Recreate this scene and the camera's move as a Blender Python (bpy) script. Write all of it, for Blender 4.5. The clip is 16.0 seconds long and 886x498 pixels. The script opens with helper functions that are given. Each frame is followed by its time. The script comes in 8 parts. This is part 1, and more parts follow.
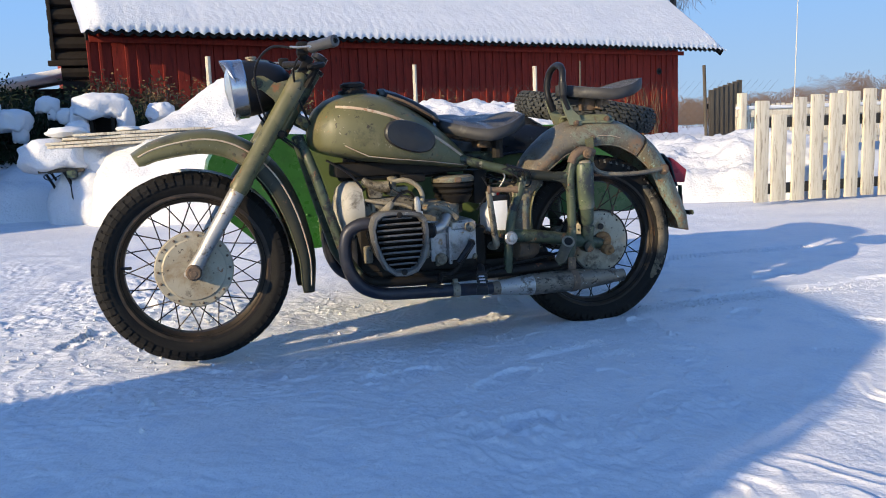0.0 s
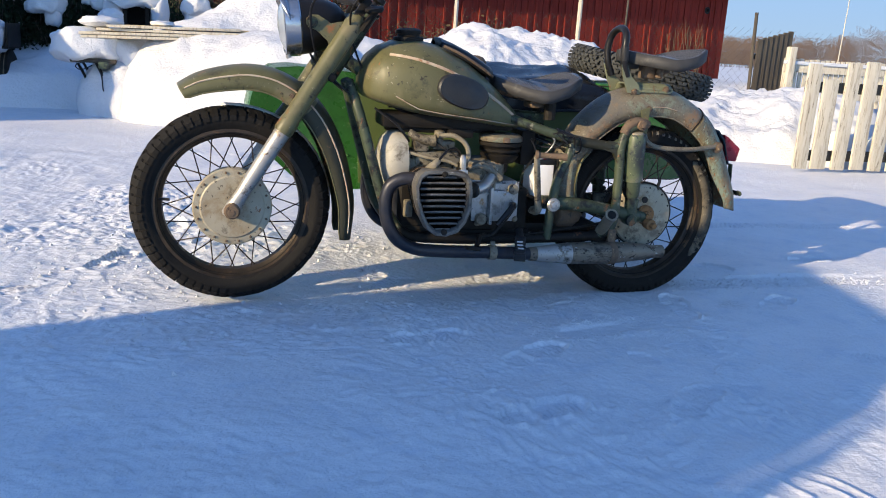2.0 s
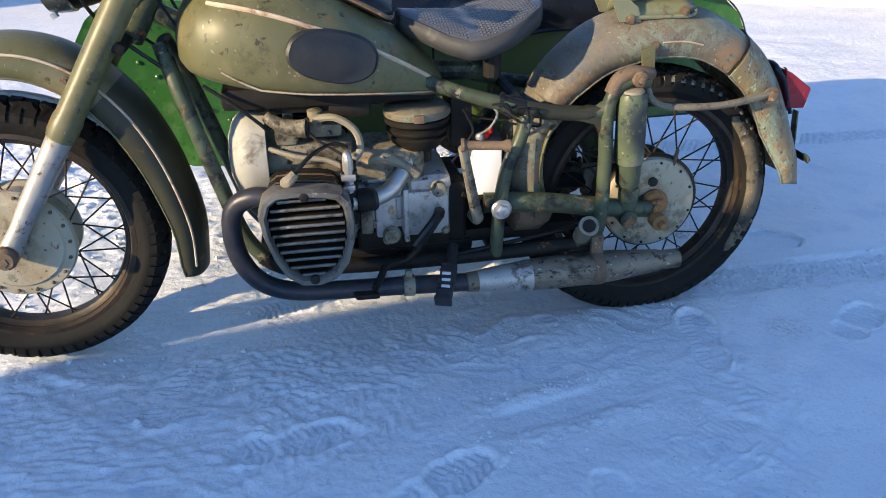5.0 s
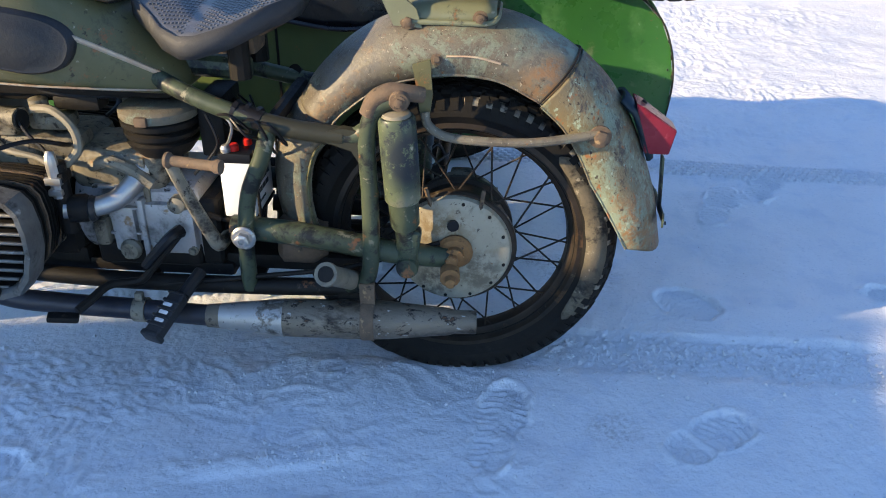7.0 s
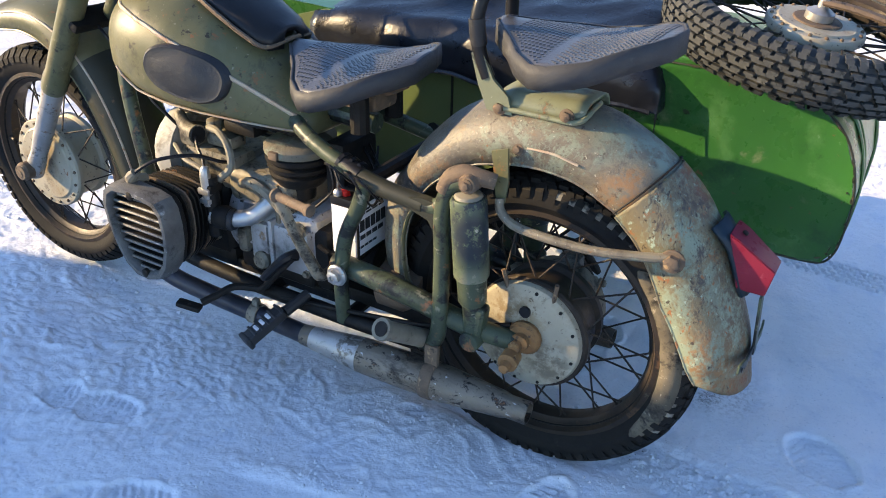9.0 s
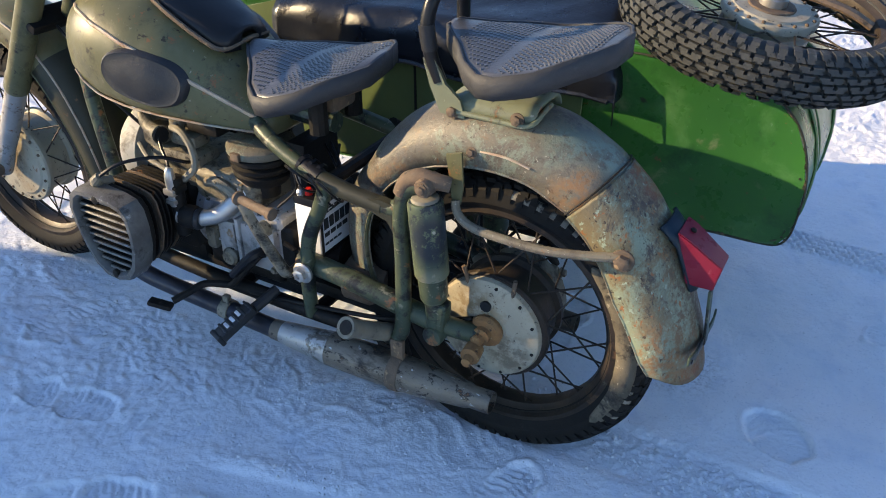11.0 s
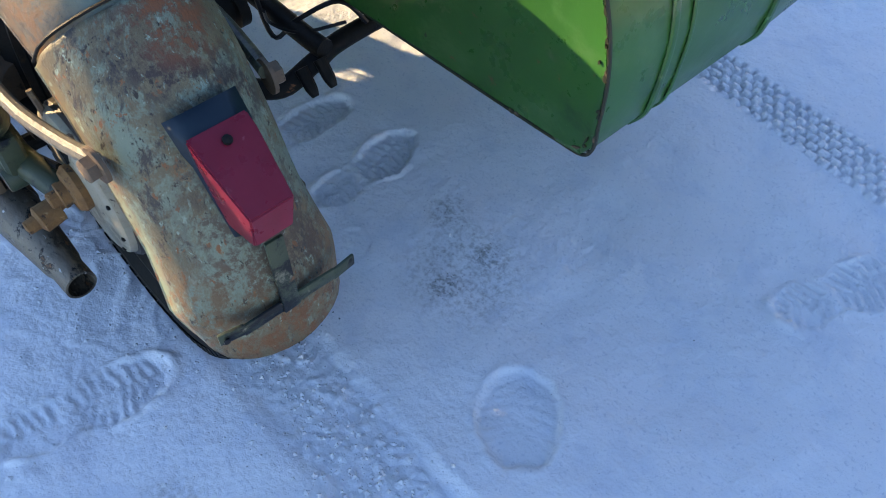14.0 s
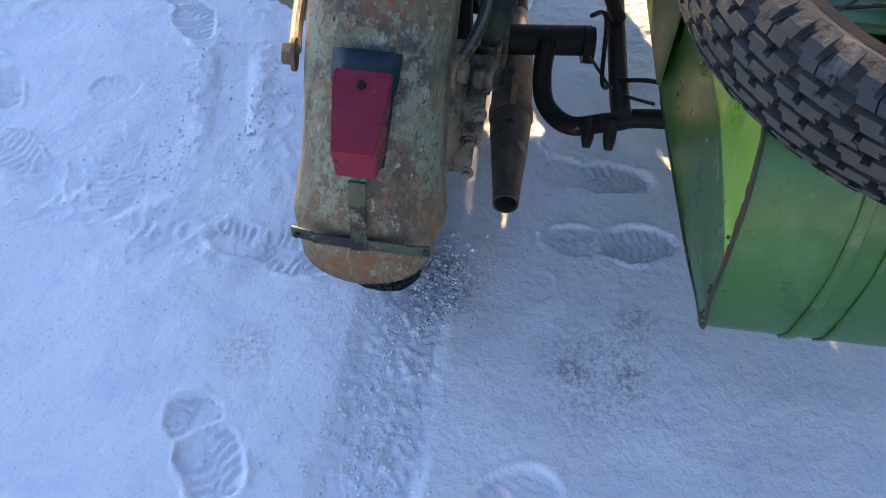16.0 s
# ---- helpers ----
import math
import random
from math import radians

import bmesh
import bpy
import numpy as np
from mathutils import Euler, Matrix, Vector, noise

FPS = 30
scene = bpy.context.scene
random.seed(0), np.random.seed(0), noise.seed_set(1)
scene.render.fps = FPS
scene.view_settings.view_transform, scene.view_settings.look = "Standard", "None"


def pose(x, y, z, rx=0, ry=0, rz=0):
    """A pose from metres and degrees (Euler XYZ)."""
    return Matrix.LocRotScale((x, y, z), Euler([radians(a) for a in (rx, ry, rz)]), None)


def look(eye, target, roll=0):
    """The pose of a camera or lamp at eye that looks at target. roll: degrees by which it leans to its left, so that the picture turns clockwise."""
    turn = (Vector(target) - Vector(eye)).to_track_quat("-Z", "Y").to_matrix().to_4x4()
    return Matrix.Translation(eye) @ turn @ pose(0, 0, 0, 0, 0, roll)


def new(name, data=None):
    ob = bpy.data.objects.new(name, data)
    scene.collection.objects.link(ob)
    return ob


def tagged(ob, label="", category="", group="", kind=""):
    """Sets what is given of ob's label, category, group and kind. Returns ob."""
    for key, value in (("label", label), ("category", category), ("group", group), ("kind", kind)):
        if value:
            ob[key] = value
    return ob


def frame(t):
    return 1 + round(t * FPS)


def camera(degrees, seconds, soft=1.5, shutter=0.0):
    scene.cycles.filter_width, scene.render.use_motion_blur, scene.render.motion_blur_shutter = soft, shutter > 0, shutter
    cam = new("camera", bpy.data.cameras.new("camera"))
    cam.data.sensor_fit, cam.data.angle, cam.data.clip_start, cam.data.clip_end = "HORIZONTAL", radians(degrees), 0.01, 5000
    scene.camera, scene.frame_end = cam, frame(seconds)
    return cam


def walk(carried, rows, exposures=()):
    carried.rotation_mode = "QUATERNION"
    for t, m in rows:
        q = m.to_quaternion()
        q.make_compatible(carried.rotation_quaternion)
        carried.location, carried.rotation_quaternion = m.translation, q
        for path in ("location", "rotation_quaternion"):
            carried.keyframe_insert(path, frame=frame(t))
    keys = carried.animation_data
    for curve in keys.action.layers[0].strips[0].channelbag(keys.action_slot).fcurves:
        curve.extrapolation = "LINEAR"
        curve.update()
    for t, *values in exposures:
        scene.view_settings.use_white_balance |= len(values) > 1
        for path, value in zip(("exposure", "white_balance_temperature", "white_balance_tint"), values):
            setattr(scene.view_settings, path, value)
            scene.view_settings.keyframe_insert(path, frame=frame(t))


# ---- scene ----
cam = camera(57.2, 16.0, 1.0)
PATH = [
    (0, (-1.469, -2.794, 0.725), (-0.881, -0.902, 0.449), -2.4),
    (0.5, (-1.465, -2.789, 0.718), (-0.885, -0.895, 0.449), -2.4),
    (1, (-1.466, -2.79, 0.719), (-0.888, -0.895, 0.448), -2.3),
    (1.5, (-1.476, -2.752, 0.708), (-0.939, -0.85, 0.401), 0.3),
    (2, (-1.526, -2.704, 0.863), (-0.983, -0.84, 0.382), 3.4),
    (2.5, (-1.495, -2.678, 1.064), (-1.03, -0.837, 0.437), 3.2),
    (3, (-1.298, -2.547, 1.073), (-1.002, -0.671, 0.447), 0.6),
    (3.5, (-1.122, -2.362, 1.064), (-0.726, -0.54, 0.34), 1.3),
    (4, (-0.988, -2.136, 1.067), (-0.505, -0.38, 0.241), 1.0),
    (4.2, (-0.953, -2.068, 1.083), (-0.486, -0.323, 0.224), 0.6),
    (6.3, (-0.293, -1.537, 1.103), (-0.429, 0.248, 0.21), 0.0),
    (6.5, (-0.172, -1.532, 1.107), (-0.343, 0.243, 0.201), 0.2),
    (7, (0.079, -1.487, 1.089), (-0.049, 0.259, 0.123), 0.5),
    (7.5, (0.186, -1.297, 1.086), (-0.044, 0.39, 0.036), 0.8),
    (8, (0.331, -1.258, 1.11), (-0.218, 0.343, 0.046), 1.1),
    (8.5, (0.481, -1.269, 1.188), (-0.336, 0.241, 0.163), 1.0),
    (9, (0.521, -1.294, 1.216), (-0.367, 0.219, 0.256), 1.2),
    (9.2, (0.537, -1.295, 1.219), (-0.36, 0.218, 0.266), 0.9),
    (11.3, (0.577, -1.242, 1.315), (-0.237, 0.196, 0.188), -0.3),
    (11.5, (0.595, -1.235, 1.288), (-0.184, 0.164, 0.09), 0.2),
    (12, (0.602, -1.134, 1.19), (-0.043, 0.188, -0.165), 3.5),
    (12.5, (0.656, -0.902, 1.168), (0.097, 0.335, -0.3), 3.7),
    (13, (0.787, -0.689, 1.168), (0.132, 0.454, -0.337), 0.5),
    (13.5, (0.936, -0.467, 1.176), (0.097, 0.519, -0.349), -1.6),
    (14, (0.89, -0.226, 1.145), (-0.01, 0.615, -0.431), 1.3),
    (14.5, (0.826, -0.084, 1.136), (-0.205, 0.476, -0.484), 1.7),
    (15, (0.872, 0.052, 1.159), (-0.293, 0.184, -0.461), -1.0),
    (15.5, (0.945, 0.137, 1.172), (-0.286, -0.025, -0.396), -1.7),
    (16, (1.07, 0.151, 1.175), (-0.234, 0.067, -0.339), 3.8),
]
EXPOSURES = [(0.0, 1.38, 6650, 14), (3.0, 1.53, 6750, 14), (6.5, 1.97, 7150, 14), (7.5, 1.9, 7350, 14), (8.0, 2.32, 7450, 15), (9.0, 2.22, 7600, 16), (11.5, 1.86, 7300, 15), (12.0, 2.0, 7225, 15.0), (12.5, 1.99, 7150, 15), (14.0, 2.3, 7850, 17), (15.0, 2.52, 8200, 20), (16.0, 2.51, 8550, 24)]
walk(cam, [(t, look(eye, target, roll)) for t, eye, target, roll in PATH], EXPOSURES)


# ---- light ----
SUN_ELEVATION, SUN_AZIMUTH = radians(18.5), radians(24.0)      # the light travels along +x, turned towards +y
SUN_WAY = Vector((math.cos(SUN_AZIMUTH) * math.cos(SUN_ELEVATION), math.sin(SUN_AZIMUTH) * math.cos(SUN_ELEVATION), -math.sin(SUN_ELEVATION)))
world = bpy.data.worlds.new("winter_sky")
scene.world = world
world.use_nodes = True
sky = world.node_tree.nodes.new("ShaderNodeTexSky")
sky.sky_type, sky.sun_disc = "NISHITA", False
sky.sun_elevation, sky.sun_rotation = SUN_ELEVATION, math.atan2(-SUN_WAY.x, -SUN_WAY.y)
sky.altitude = 1200
sky.air_density, sky.dust_density, sky.ozone_density = 1.0, 0.1, 5.0
backing = world.node_tree.nodes["Background"]
backing.inputs["Strength"].default_value = 0.13
world.node_tree.links.new(sky.outputs["Color"], backing.inputs["Color"])
sun = new("sun", bpy.data.lights.new("sun", "SUN"))
sun.data.energy, sun.data.angle, sun.data.color = 2.9, radians(0.4), (1.0, 0.82, 0.52)
sun.matrix_world = look((0, 0, 0), SUN_WAY)

# ---- materials ----


def paint(name, base, other, scale=6.0, rough=0.5, metal=0.0, bump=0.1, bump_scale=60.0, spots=(), rough_spread=0.15, spec=0.25, grain=0.0, stretch=None):
    """A worn surface: two shades mixed by noise, patches of further colours (colour, scale, threshold, softness, how broken), fine relief."""
    m = bpy.data.materials.new(name)
    m.use_nodes = True
    n, l = m.node_tree.nodes, m.node_tree.links
    b = n["Principled BSDF"]
    co = n.new("ShaderNodeTexCoord")
    place = co.outputs["Object"]
    if stretch:
        mapping = n.new("ShaderNodeMapping")
        mapping.inputs["Scale"].default_value = stretch
        l.new(place, mapping.inputs["Vector"])
        place = mapping.outputs["Vector"]

    def noise_of(size, detail=6.0, distortion=0.0, crisp=0.62):
        t = n.new("ShaderNodeTexNoise")
        t.inputs["Scale"].default_value, t.inputs["Detail"].default_value = size, detail
        t.inputs["Roughness"].default_value, t.inputs["Distortion"].default_value = crisp, distortion
        l.new(place, t.inputs["Vector"])
        return t.outputs["Fac"]

    def ramp(value, low, high):
        r = n.new("ShaderNodeMapRange")
        r.inputs["From Min"].default_value, r.inputs["From Max"].default_value = low, high
        l.new(value, r.inputs["Value"])
        return r.outputs["Result"]

    def mixed(fac, a, c):
        x = n.new("ShaderNodeMix")
        x.data_type = "RGBA"
        l.new(fac, x.inputs["Factor"])
        for sock, v in ((x.inputs["A"], a), (x.inputs["B"], c)):
            if isinstance(v, tuple):
                sock.default_value = (*v, 1)
            else:
                l.new(v, sock)
        return x.outputs["Result"]

    colour = mixed(ramp(noise_of(scale), 0.3, 0.7), base, other)
    if grain:
        g = tuple(c * 0.55 for c in base)
        colour = mixed(ramp(noise_of(grain, 3.0), 0.52, 0.75), colour, g)
    for shade, size, threshold, soft, *crisp in spots:
        colour = mixed(ramp(noise_of(size, 8.0, 0.3, *crisp), threshold, threshold + soft), colour, shade)
    l.new(colour, b.inputs["Base Color"])
    r = n.new("ShaderNodeMapRange")
    r.inputs["To Min"].default_value, r.inputs["To Max"].default_value = max(0.03, rough - rough_spread), min(1.0, rough + rough_spread)
    l.new(noise_of(scale * 3.1), r.inputs["Value"])
    l.new(r.outputs["Result"], b.inputs["Roughness"])
    b.inputs["Metallic"].default_value = metal
    b.inputs["Specular IOR Level"].default_value = spec
    if bump:
        k = n.new("ShaderNodeBump")
        k.inputs["Strength"].default_value, k.inputs["Distance"].default_value = bump, 0.004
        l.new(noise_of(bump_scale), k.inputs["Height"])
        l.new(k.outputs["Normal"], b.inputs["Normal"])
    return m


RUST = (0.20, 0.085, 0.035)
OLIVE = paint("olive_paint", (0.112, 0.106, 0.052), (0.078, 0.076, 0.036), 5, 0.40, spots=(((0.155, 0.132, 0.078), 6, 0.54, 0.20), ((0.040, 0.036, 0.022), 9, 0.54, 0.12, 0.78), (RUST, 14, 0.595, 0.05, 0.78), ((0.24, 0.215, 0.15), 60, 0.65, 0.05), ((0.032, 0.027, 0.018), 45, 0.62, 0.05), ((0.25, 0.23, 0.17), 18, 0.64, 0.02, 0.8)), bump=0.14)
OLIVE_FRAME = paint("frame_paint", (0.062, 0.078, 0.046), (0.034, 0.044, 0.028), 12, 0.40, spots=(((0.011, 0.012, 0.012), 14, 0.50, 0.08, 0.74), ((0.17, 0.16, 0.11), 34, 0.62, 0.05), (RUST, 25, 0.61, 0.07)), bump=0.25)
SHOCK_PAINT = paint("shock_paint", (0.105, 0.128, 0.072), (0.072, 0.090, 0.050), 12, 0.38, spots=(((0.020, 0.026, 0.028), 9, 0.505, 0.03, 0.78), (RUST, 25, 0.64, 0.06), ((0.3, 0.28, 0.2), 60, 0.65, 0.04)), bump=0.2)
FENDER = paint("patched_fender_paint", (0.158, 0.138, 0.100), (0.106, 0.092, 0.068), 5, 0.44, spots=(((0.070, 0.058, 0.046), 5, 0.51, 0.12, 0.76), ((0.185, 0.108, 0.055), 9, 0.57, 0.12, 0.74), ((0.150, 0.168, 0.125), 7, 0.55, 0.05, 0.86), ((0.060, 0.048, 0.036), 70, 0.58, 0.06, 0.70), ((0.32, 0.29, 0.22), 130, 0.64, 0.04), (RUST, 60, 0.64, 0.05)), bump=0.45, bump_scale=120)
TEAL = paint("teal_fender_paint", (0.152, 0.122, 0.071), (0.106, 0.086, 0.050), 7, 0.48, spots=(((0.160, 0.196, 0.142), 6, 0.475, 0.07, 0.82), ((0.185, 0.105, 0.048), 7, 0.56, 0.07, 0.80), ((0.052, 0.044, 0.038), 9, 0.55, 0.06, 0.84), ((0.22, 0.28, 0.215), 70, 0.62, 0.025), ((0.035, 0.028, 0.022), 110, 0.60, 0.05), (RUST, 60, 0.61, 0.04)), bump=0.5, bump_scale=140, stretch=(1, 1.35, 0.75))
RUSTY = paint("rusty_iron", (0.142, 0.094, 0.060), (0.082, 0.060, 0.043), 40, 0.75, bump=0.4, bump_scale=150, spots=(((0.26, 0.17, 0.09), 50, 0.6, 0.08), ((0.03, 0.025, 0.02), 35, 0.60, 0.06)))
ORANGE_RUST = paint("orange_rust", (0.25, 0.125, 0.048), (0.155, 0.078, 0.034), 45, 0.8, bump=0.5, bump_scale=160, spots=(((0.36, 0.24, 0.12), 60, 0.6, 0.08), ((0.06, 0.035, 0.022), 50, 0.58, 0.06)))
DARK_IRON = paint("greasy_black_iron", (0.007, 0.0065, 0.006), (0.017, 0.0145, 0.012), 14, 0.55, metal=0.0, spec=0.14, bump=0.3, bump_scale=80, spots=(((0.055, 0.045, 0.034), 30, 0.66, 0.06), (RUST, 18, 0.68, 0.06)))
BLACK_ENAMEL = paint("black_enamel", (0.007, 0.0075, 0.009), (0.014, 0.013, 0.013), 10, 0.36, bump=0.06, spec=0.22, spots=(((0.10, 0.07, 0.045), 20, 0.69, 0.06),))
RUBBER = paint("tyre_rubber", (0.007, 0.0066, 0.0062), (0.014, 0.0125, 0.0105), 9, 0.75, bump=0.25, bump_scale=120, spots=(((0.050, 0.043, 0.034), 12, 0.62, 0.12, 0.74),), rough_spread=0.1, spec=0.15)
SEAT_RUBBER = paint("seat_rubber", (0.040, 0.041, 0.044), (0.062, 0.062, 0.064), 10, 0.34, bump=0.15, bump_scale=200, spec=0.55, spots=(((0.14, 0.135, 0.125), 15, 0.62, 0.15),))
KNEE_RUBBER = paint("dull_black_rubber", (0.012, 0.0125, 0.014), (0.022, 0.0215, 0.021), 14, 0.48, bump=0.25, bump_scale=120, spec=0.35)
SKIRT_RUBBER = paint("weathered_seat_edge", (0.030, 0.0305, 0.032), (0.046, 0.046, 0.047), 12, 0.58, bump=0.25, bump_scale=120, spec=0.2, spots=(((0.09, 0.088, 0.082), 16, 0.60, 0.14),))
PALE_OLIVE = paint("pale_worn_olive", (0.165, 0.175, 0.112), (0.118, 0.126, 0.078), 10, 0.42, bump=0.2, spots=(((0.045, 0.048, 0.036), 14, 0.57, 0.10, 0.74), (RUST, 24, 0.62, 0.06), ((0.30, 0.28, 0.21), 60, 0.65, 0.04)))
OLIVE_BLACK = paint("dark_olive_black", (0.022, 0.022, 0.014), (0.034, 0.033, 0.020), 8, 0.48, bump=0.15, spots=((RUST, 16, 0.66, 0.08), ((0.07, 0.06, 0.04), 30, 0.66, 0.06)))
FORK_METAL = paint("dull_fork_metal", (0.36, 0.35, 0.33), (0.27, 0.26, 0.24), 16, 0.45, metal=0.55, bump=0.2, spots=(((0.12, 0.105, 0.085), 12, 0.53, 0.07, 0.78), (RUST, 18, 0.60, 0.05, 0.76), ((0.05, 0.042, 0.034), 60, 0.62, 0.05)))
DUSTY_RUBBER = paint("grey_dusty_tyre", (0.033, 0.035, 0.0345), (0.056, 0.058, 0.055), 12, 0.8, bump=0.45, bump_scale=140, spots=(((0.115, 0.116, 0.105), 25, 0.62, 0.12), ((0.010, 0.013, 0.012), 60, 0.60, 0.05)), spec=0.2)
ALUMINIUM = paint("dull_cast_aluminium", (0.40, 0.395, 0.385), (0.27, 0.262, 0.25), 14, 0.42, metal=0.35, bump=0.3, bump_scale=120, spots=(((0.060, 0.052, 0.042), 10, 0.535, 0.14, 0.70), ((0.04, 0.034, 0.028), 45, 0.61, 0.06), ((0.22, 0.15, 0.09), 24, 0.63, 0.06)))
HUB_METAL = paint("grey_hub_paint", (0.345, 0.312, 0.235), (0.262, 0.230, 0.165), 10, 0.5, metal=0.1, bump=0.16, spots=(((0.225, 0.170, 0.102), 7, 0.52, 0.14, 0.70), ((0.115, 0.097, 0.072), 12, 0.57, 0.10, 0.78), (RUST, 22, 0.63, 0.05, 0.74), ((0.06, 0.05, 0.04), 80, 0.62, 0.04)))
DIRTY_CAST = paint("oily_castings", (0.228, 0.202, 0.150), (0.118, 0.102, 0.074), 14, 0.55, metal=0.1, bump=0.4, bump_scale=90, spots=(((0.026, 0.022, 0.017), 12, 0.51, 0.12, 0.70), ((0.19, 0.105, 0.05), 28, 0.62, 0.08), ((0.026, 0.022, 0.017), 60, 0.57, 0.07)))
HEAD_METAL = paint("grey_cylinder_head", (0.150, 0.146, 0.134), (0.078, 0.074, 0.068), 18, 0.5, metal=0.35, bump=0.3, bump_scale=130, spots=(((0.34, 0.335, 0.32), 35, 0.63, 0.08), ((0.03, 0.027, 0.024), 12, 0.56, 0.10, 0.72)))
STEEL = paint("worn_steel", (0.45, 0.44, 0.42), (0.33, 0.31, 0.28), 20, 0.4, metal=0.8, bump=0.15, spots=((RUST, 24, 0.63, 0.1),))
CHROME = paint("old_chrome", (0.42, 0.44, 0.47), (0.32, 0.32, 0.32), 12, 0.24, metal=0.9, bump=0.08, spots=(((0.16, 0.12, 0.09), 14, 0.56, 0.10, 0.74), ((0.10, 0.075, 0.055), 40, 0.62, 0.06)), rough_spread=0.10)
RIM_PAINT = paint("rusty_black_rim", (0.014, 0.012, 0.010), (0.045, 0.032, 0.022), 14, 0.5, metal=0.2, bump=0.25, spots=(((0.11, 0.06, 0.03), 18, 0.60, 0.1), ((0.15, 0.125, 0.085), 22, 0.66, 0.1)))
SPOKE_METAL = paint("dark_spokes", (0.014, 0.013, 0.012), (0.045, 0.03, 0.02), 25, 0.55, metal=0.3, bump=0.1)
MUFFLER = paint("scorched_muffler", (0.185, 0.155, 0.118), (0.100, 0.078, 0.055), 12, 0.45, metal=0.3, bump=0.5, bump_scale=90, spots=(((0.045, 0.036, 0.027), 10, 0.51, 0.10, 0.74), ((0.36, 0.345, 0.31), 16, 0.60, 0.12, 0.70), ((0.018, 0.015, 0.013), 40, 0.545, 0.03, 0.78), ((0.17, 0.08, 0.034), 40, 0.62, 0.05), ((0.40, 0.39, 0.36), 90, 0.65, 0.03)), stretch=(0.6, 1, 1))
DARK_MUFFLER = paint("soot_dark_muffler", (0.095, 0.076, 0.055), (0.045, 0.037, 0.030), 14, 0.5, metal=0.2, bump=0.5, bump_scale=90, spots=(((0.20, 0.155, 0.105), 20, 0.60, 0.08), ((0.015, 0.013, 0.011), 26, 0.56, 0.05, 0.74)))
DULL_GREEN = paint("dull_olive_green_panel", (0.080, 0.110, 0.036), (0.060, 0.086, 0.028), 6, 0.40, spec=0.4, spots=(((0.13, 0.145, 0.07), 10, 0.60, 0.12), (RUST, 40, 0.70, 0.03)), bump=0.1)
EXHAUST = paint("blued_exhaust_pipe", (0.02, 0.024, 0.035), (0.045, 0.042, 0.045), 18, 0.4, metal=0.4, bump=0.15)
HOSE = paint("pale_rubber_hose", (0.205, 0.182, 0.135), (0.135, 0.118, 0.088), 30, 0.6, bump=0.1, spots=(((0.04, 0.034, 0.026), 30, 0.60, 0.08),))
CREAM = paint("cream_engine_cover", (0.34, 0.325, 0.285), (0.25, 0.238, 0.205), 9, 0.55, bump=0.25, bump_scale=70, spots=(((0.11, 0.098, 0.078), 14, 0.58, 0.10), ((0.50, 0.49, 0.45), 18, 0.62, 0.1)))
GREEN = paint("green_sidecar_paint", (0.025, 0.116, 0.021), (0.017, 0.086, 0.017), 5, 0.30, spec=0.5, spots=(((0.062, 0.165, 0.052), 6, 0.53, 0.16, 0.72), ((0.105, 0.150, 0.070), 9, 0.60, 0.08, 0.74), ((0.010, 0.055, 0.012), 8, 0.58, 0.10, 0.74), ((0.15, 0.07, 0.03), 30, 0.655, 0.012, 0.72), ((0.02, 0.016, 0.012), 22, 0.68, 0.012), ((0.09, 0.18, 0.09), 55, 0.66, 0.03)), bump=0.16, bump_scale=18)
TARP = paint("black_tarpaulin", (0.0035, 0.0045, 0.0070), (0.0065, 0.008, 0.0125), 6, 0.30, bump=0.6, bump_scale=22, spec=0.35, spots=(((0.015, 0.018, 0.024), 9, 0.64, 0.2),))
RED_LENS = paint("faded_red_plastic", (0.155, 0.007, 0.018), (0.205, 0.018, 0.034), 14, 0.30, bump=0.05, spots=(((0.30, 0.09, 0.11), 45, 0.66, 0.08),))
BLUE_BLACK = paint("blue_black_rubber", (0.006, 0.017, 0.028), (0.010, 0.024, 0.034), 20, 0.45, bump=0.1)
BATTERY_WHITE = paint("white_battery_plastic", (0.72, 0.72, 0.73), (0.62, 0.62, 0.62), 12, 0.35, bump=0.03, spots=(((0.4, 0.38, 0.34), 22, 0.7, 0.1),))
INK = paint("black_print", (0.02, 0.02, 0.022), (0.03, 0.03, 0.03), 10, 0.5, bump=0)
RED_CAP = paint("red_plastic", (0.55, 0.02, 0.015), (0.45, 0.02, 0.015), 10, 0.35, bump=0)
STRIPE = paint("faded_pinstripe", (0.45, 0.40, 0.30), (0.33, 0.2, 0.13), 18, 0.5, bump=0.1, spots=((RUST, 20, 0.58, 0.1),))
TYRE_DUST = paint("dusty_rubber", (0.130, 0.110, 0.076), (0.062, 0.053, 0.039), 14, 0.85, bump=0.4, bump_scale=140, spots=(((0.020, 0.018, 0.015), 16, 0.52, 0.10, 0.74), ((0.22, 0.19, 0.14), 60, 0.63, 0.05)))
GROOVE_PALE = paint("pale_tread_grooves", (0.24, 0.215, 0.17), (0.06, 0.053, 0.043), 22, 0.9, bump=0.3, bump_scale=140, spots=(((0.012, 0.011, 0.010), 18, 0.50, 0.06),))
GLASS_OLD = paint("clouded_lamp_glass", (0.5, 0.53, 0.55), (0.42, 0.46, 0.48), 20, 0.12, metal=0.6, bump=0.1, bump_scale=40)
BARN_RED = paint("falu_red_boards", (0.205, 0.027, 0.018), (0.130, 0.018, 0.013), 3, 0.85, bump=0.3, bump_scale=40, spots=(((0.045, 0.011, 0.009), 5, 0.54, 0.2),), spec=0.1, stretch=(5, 5, 0.6))
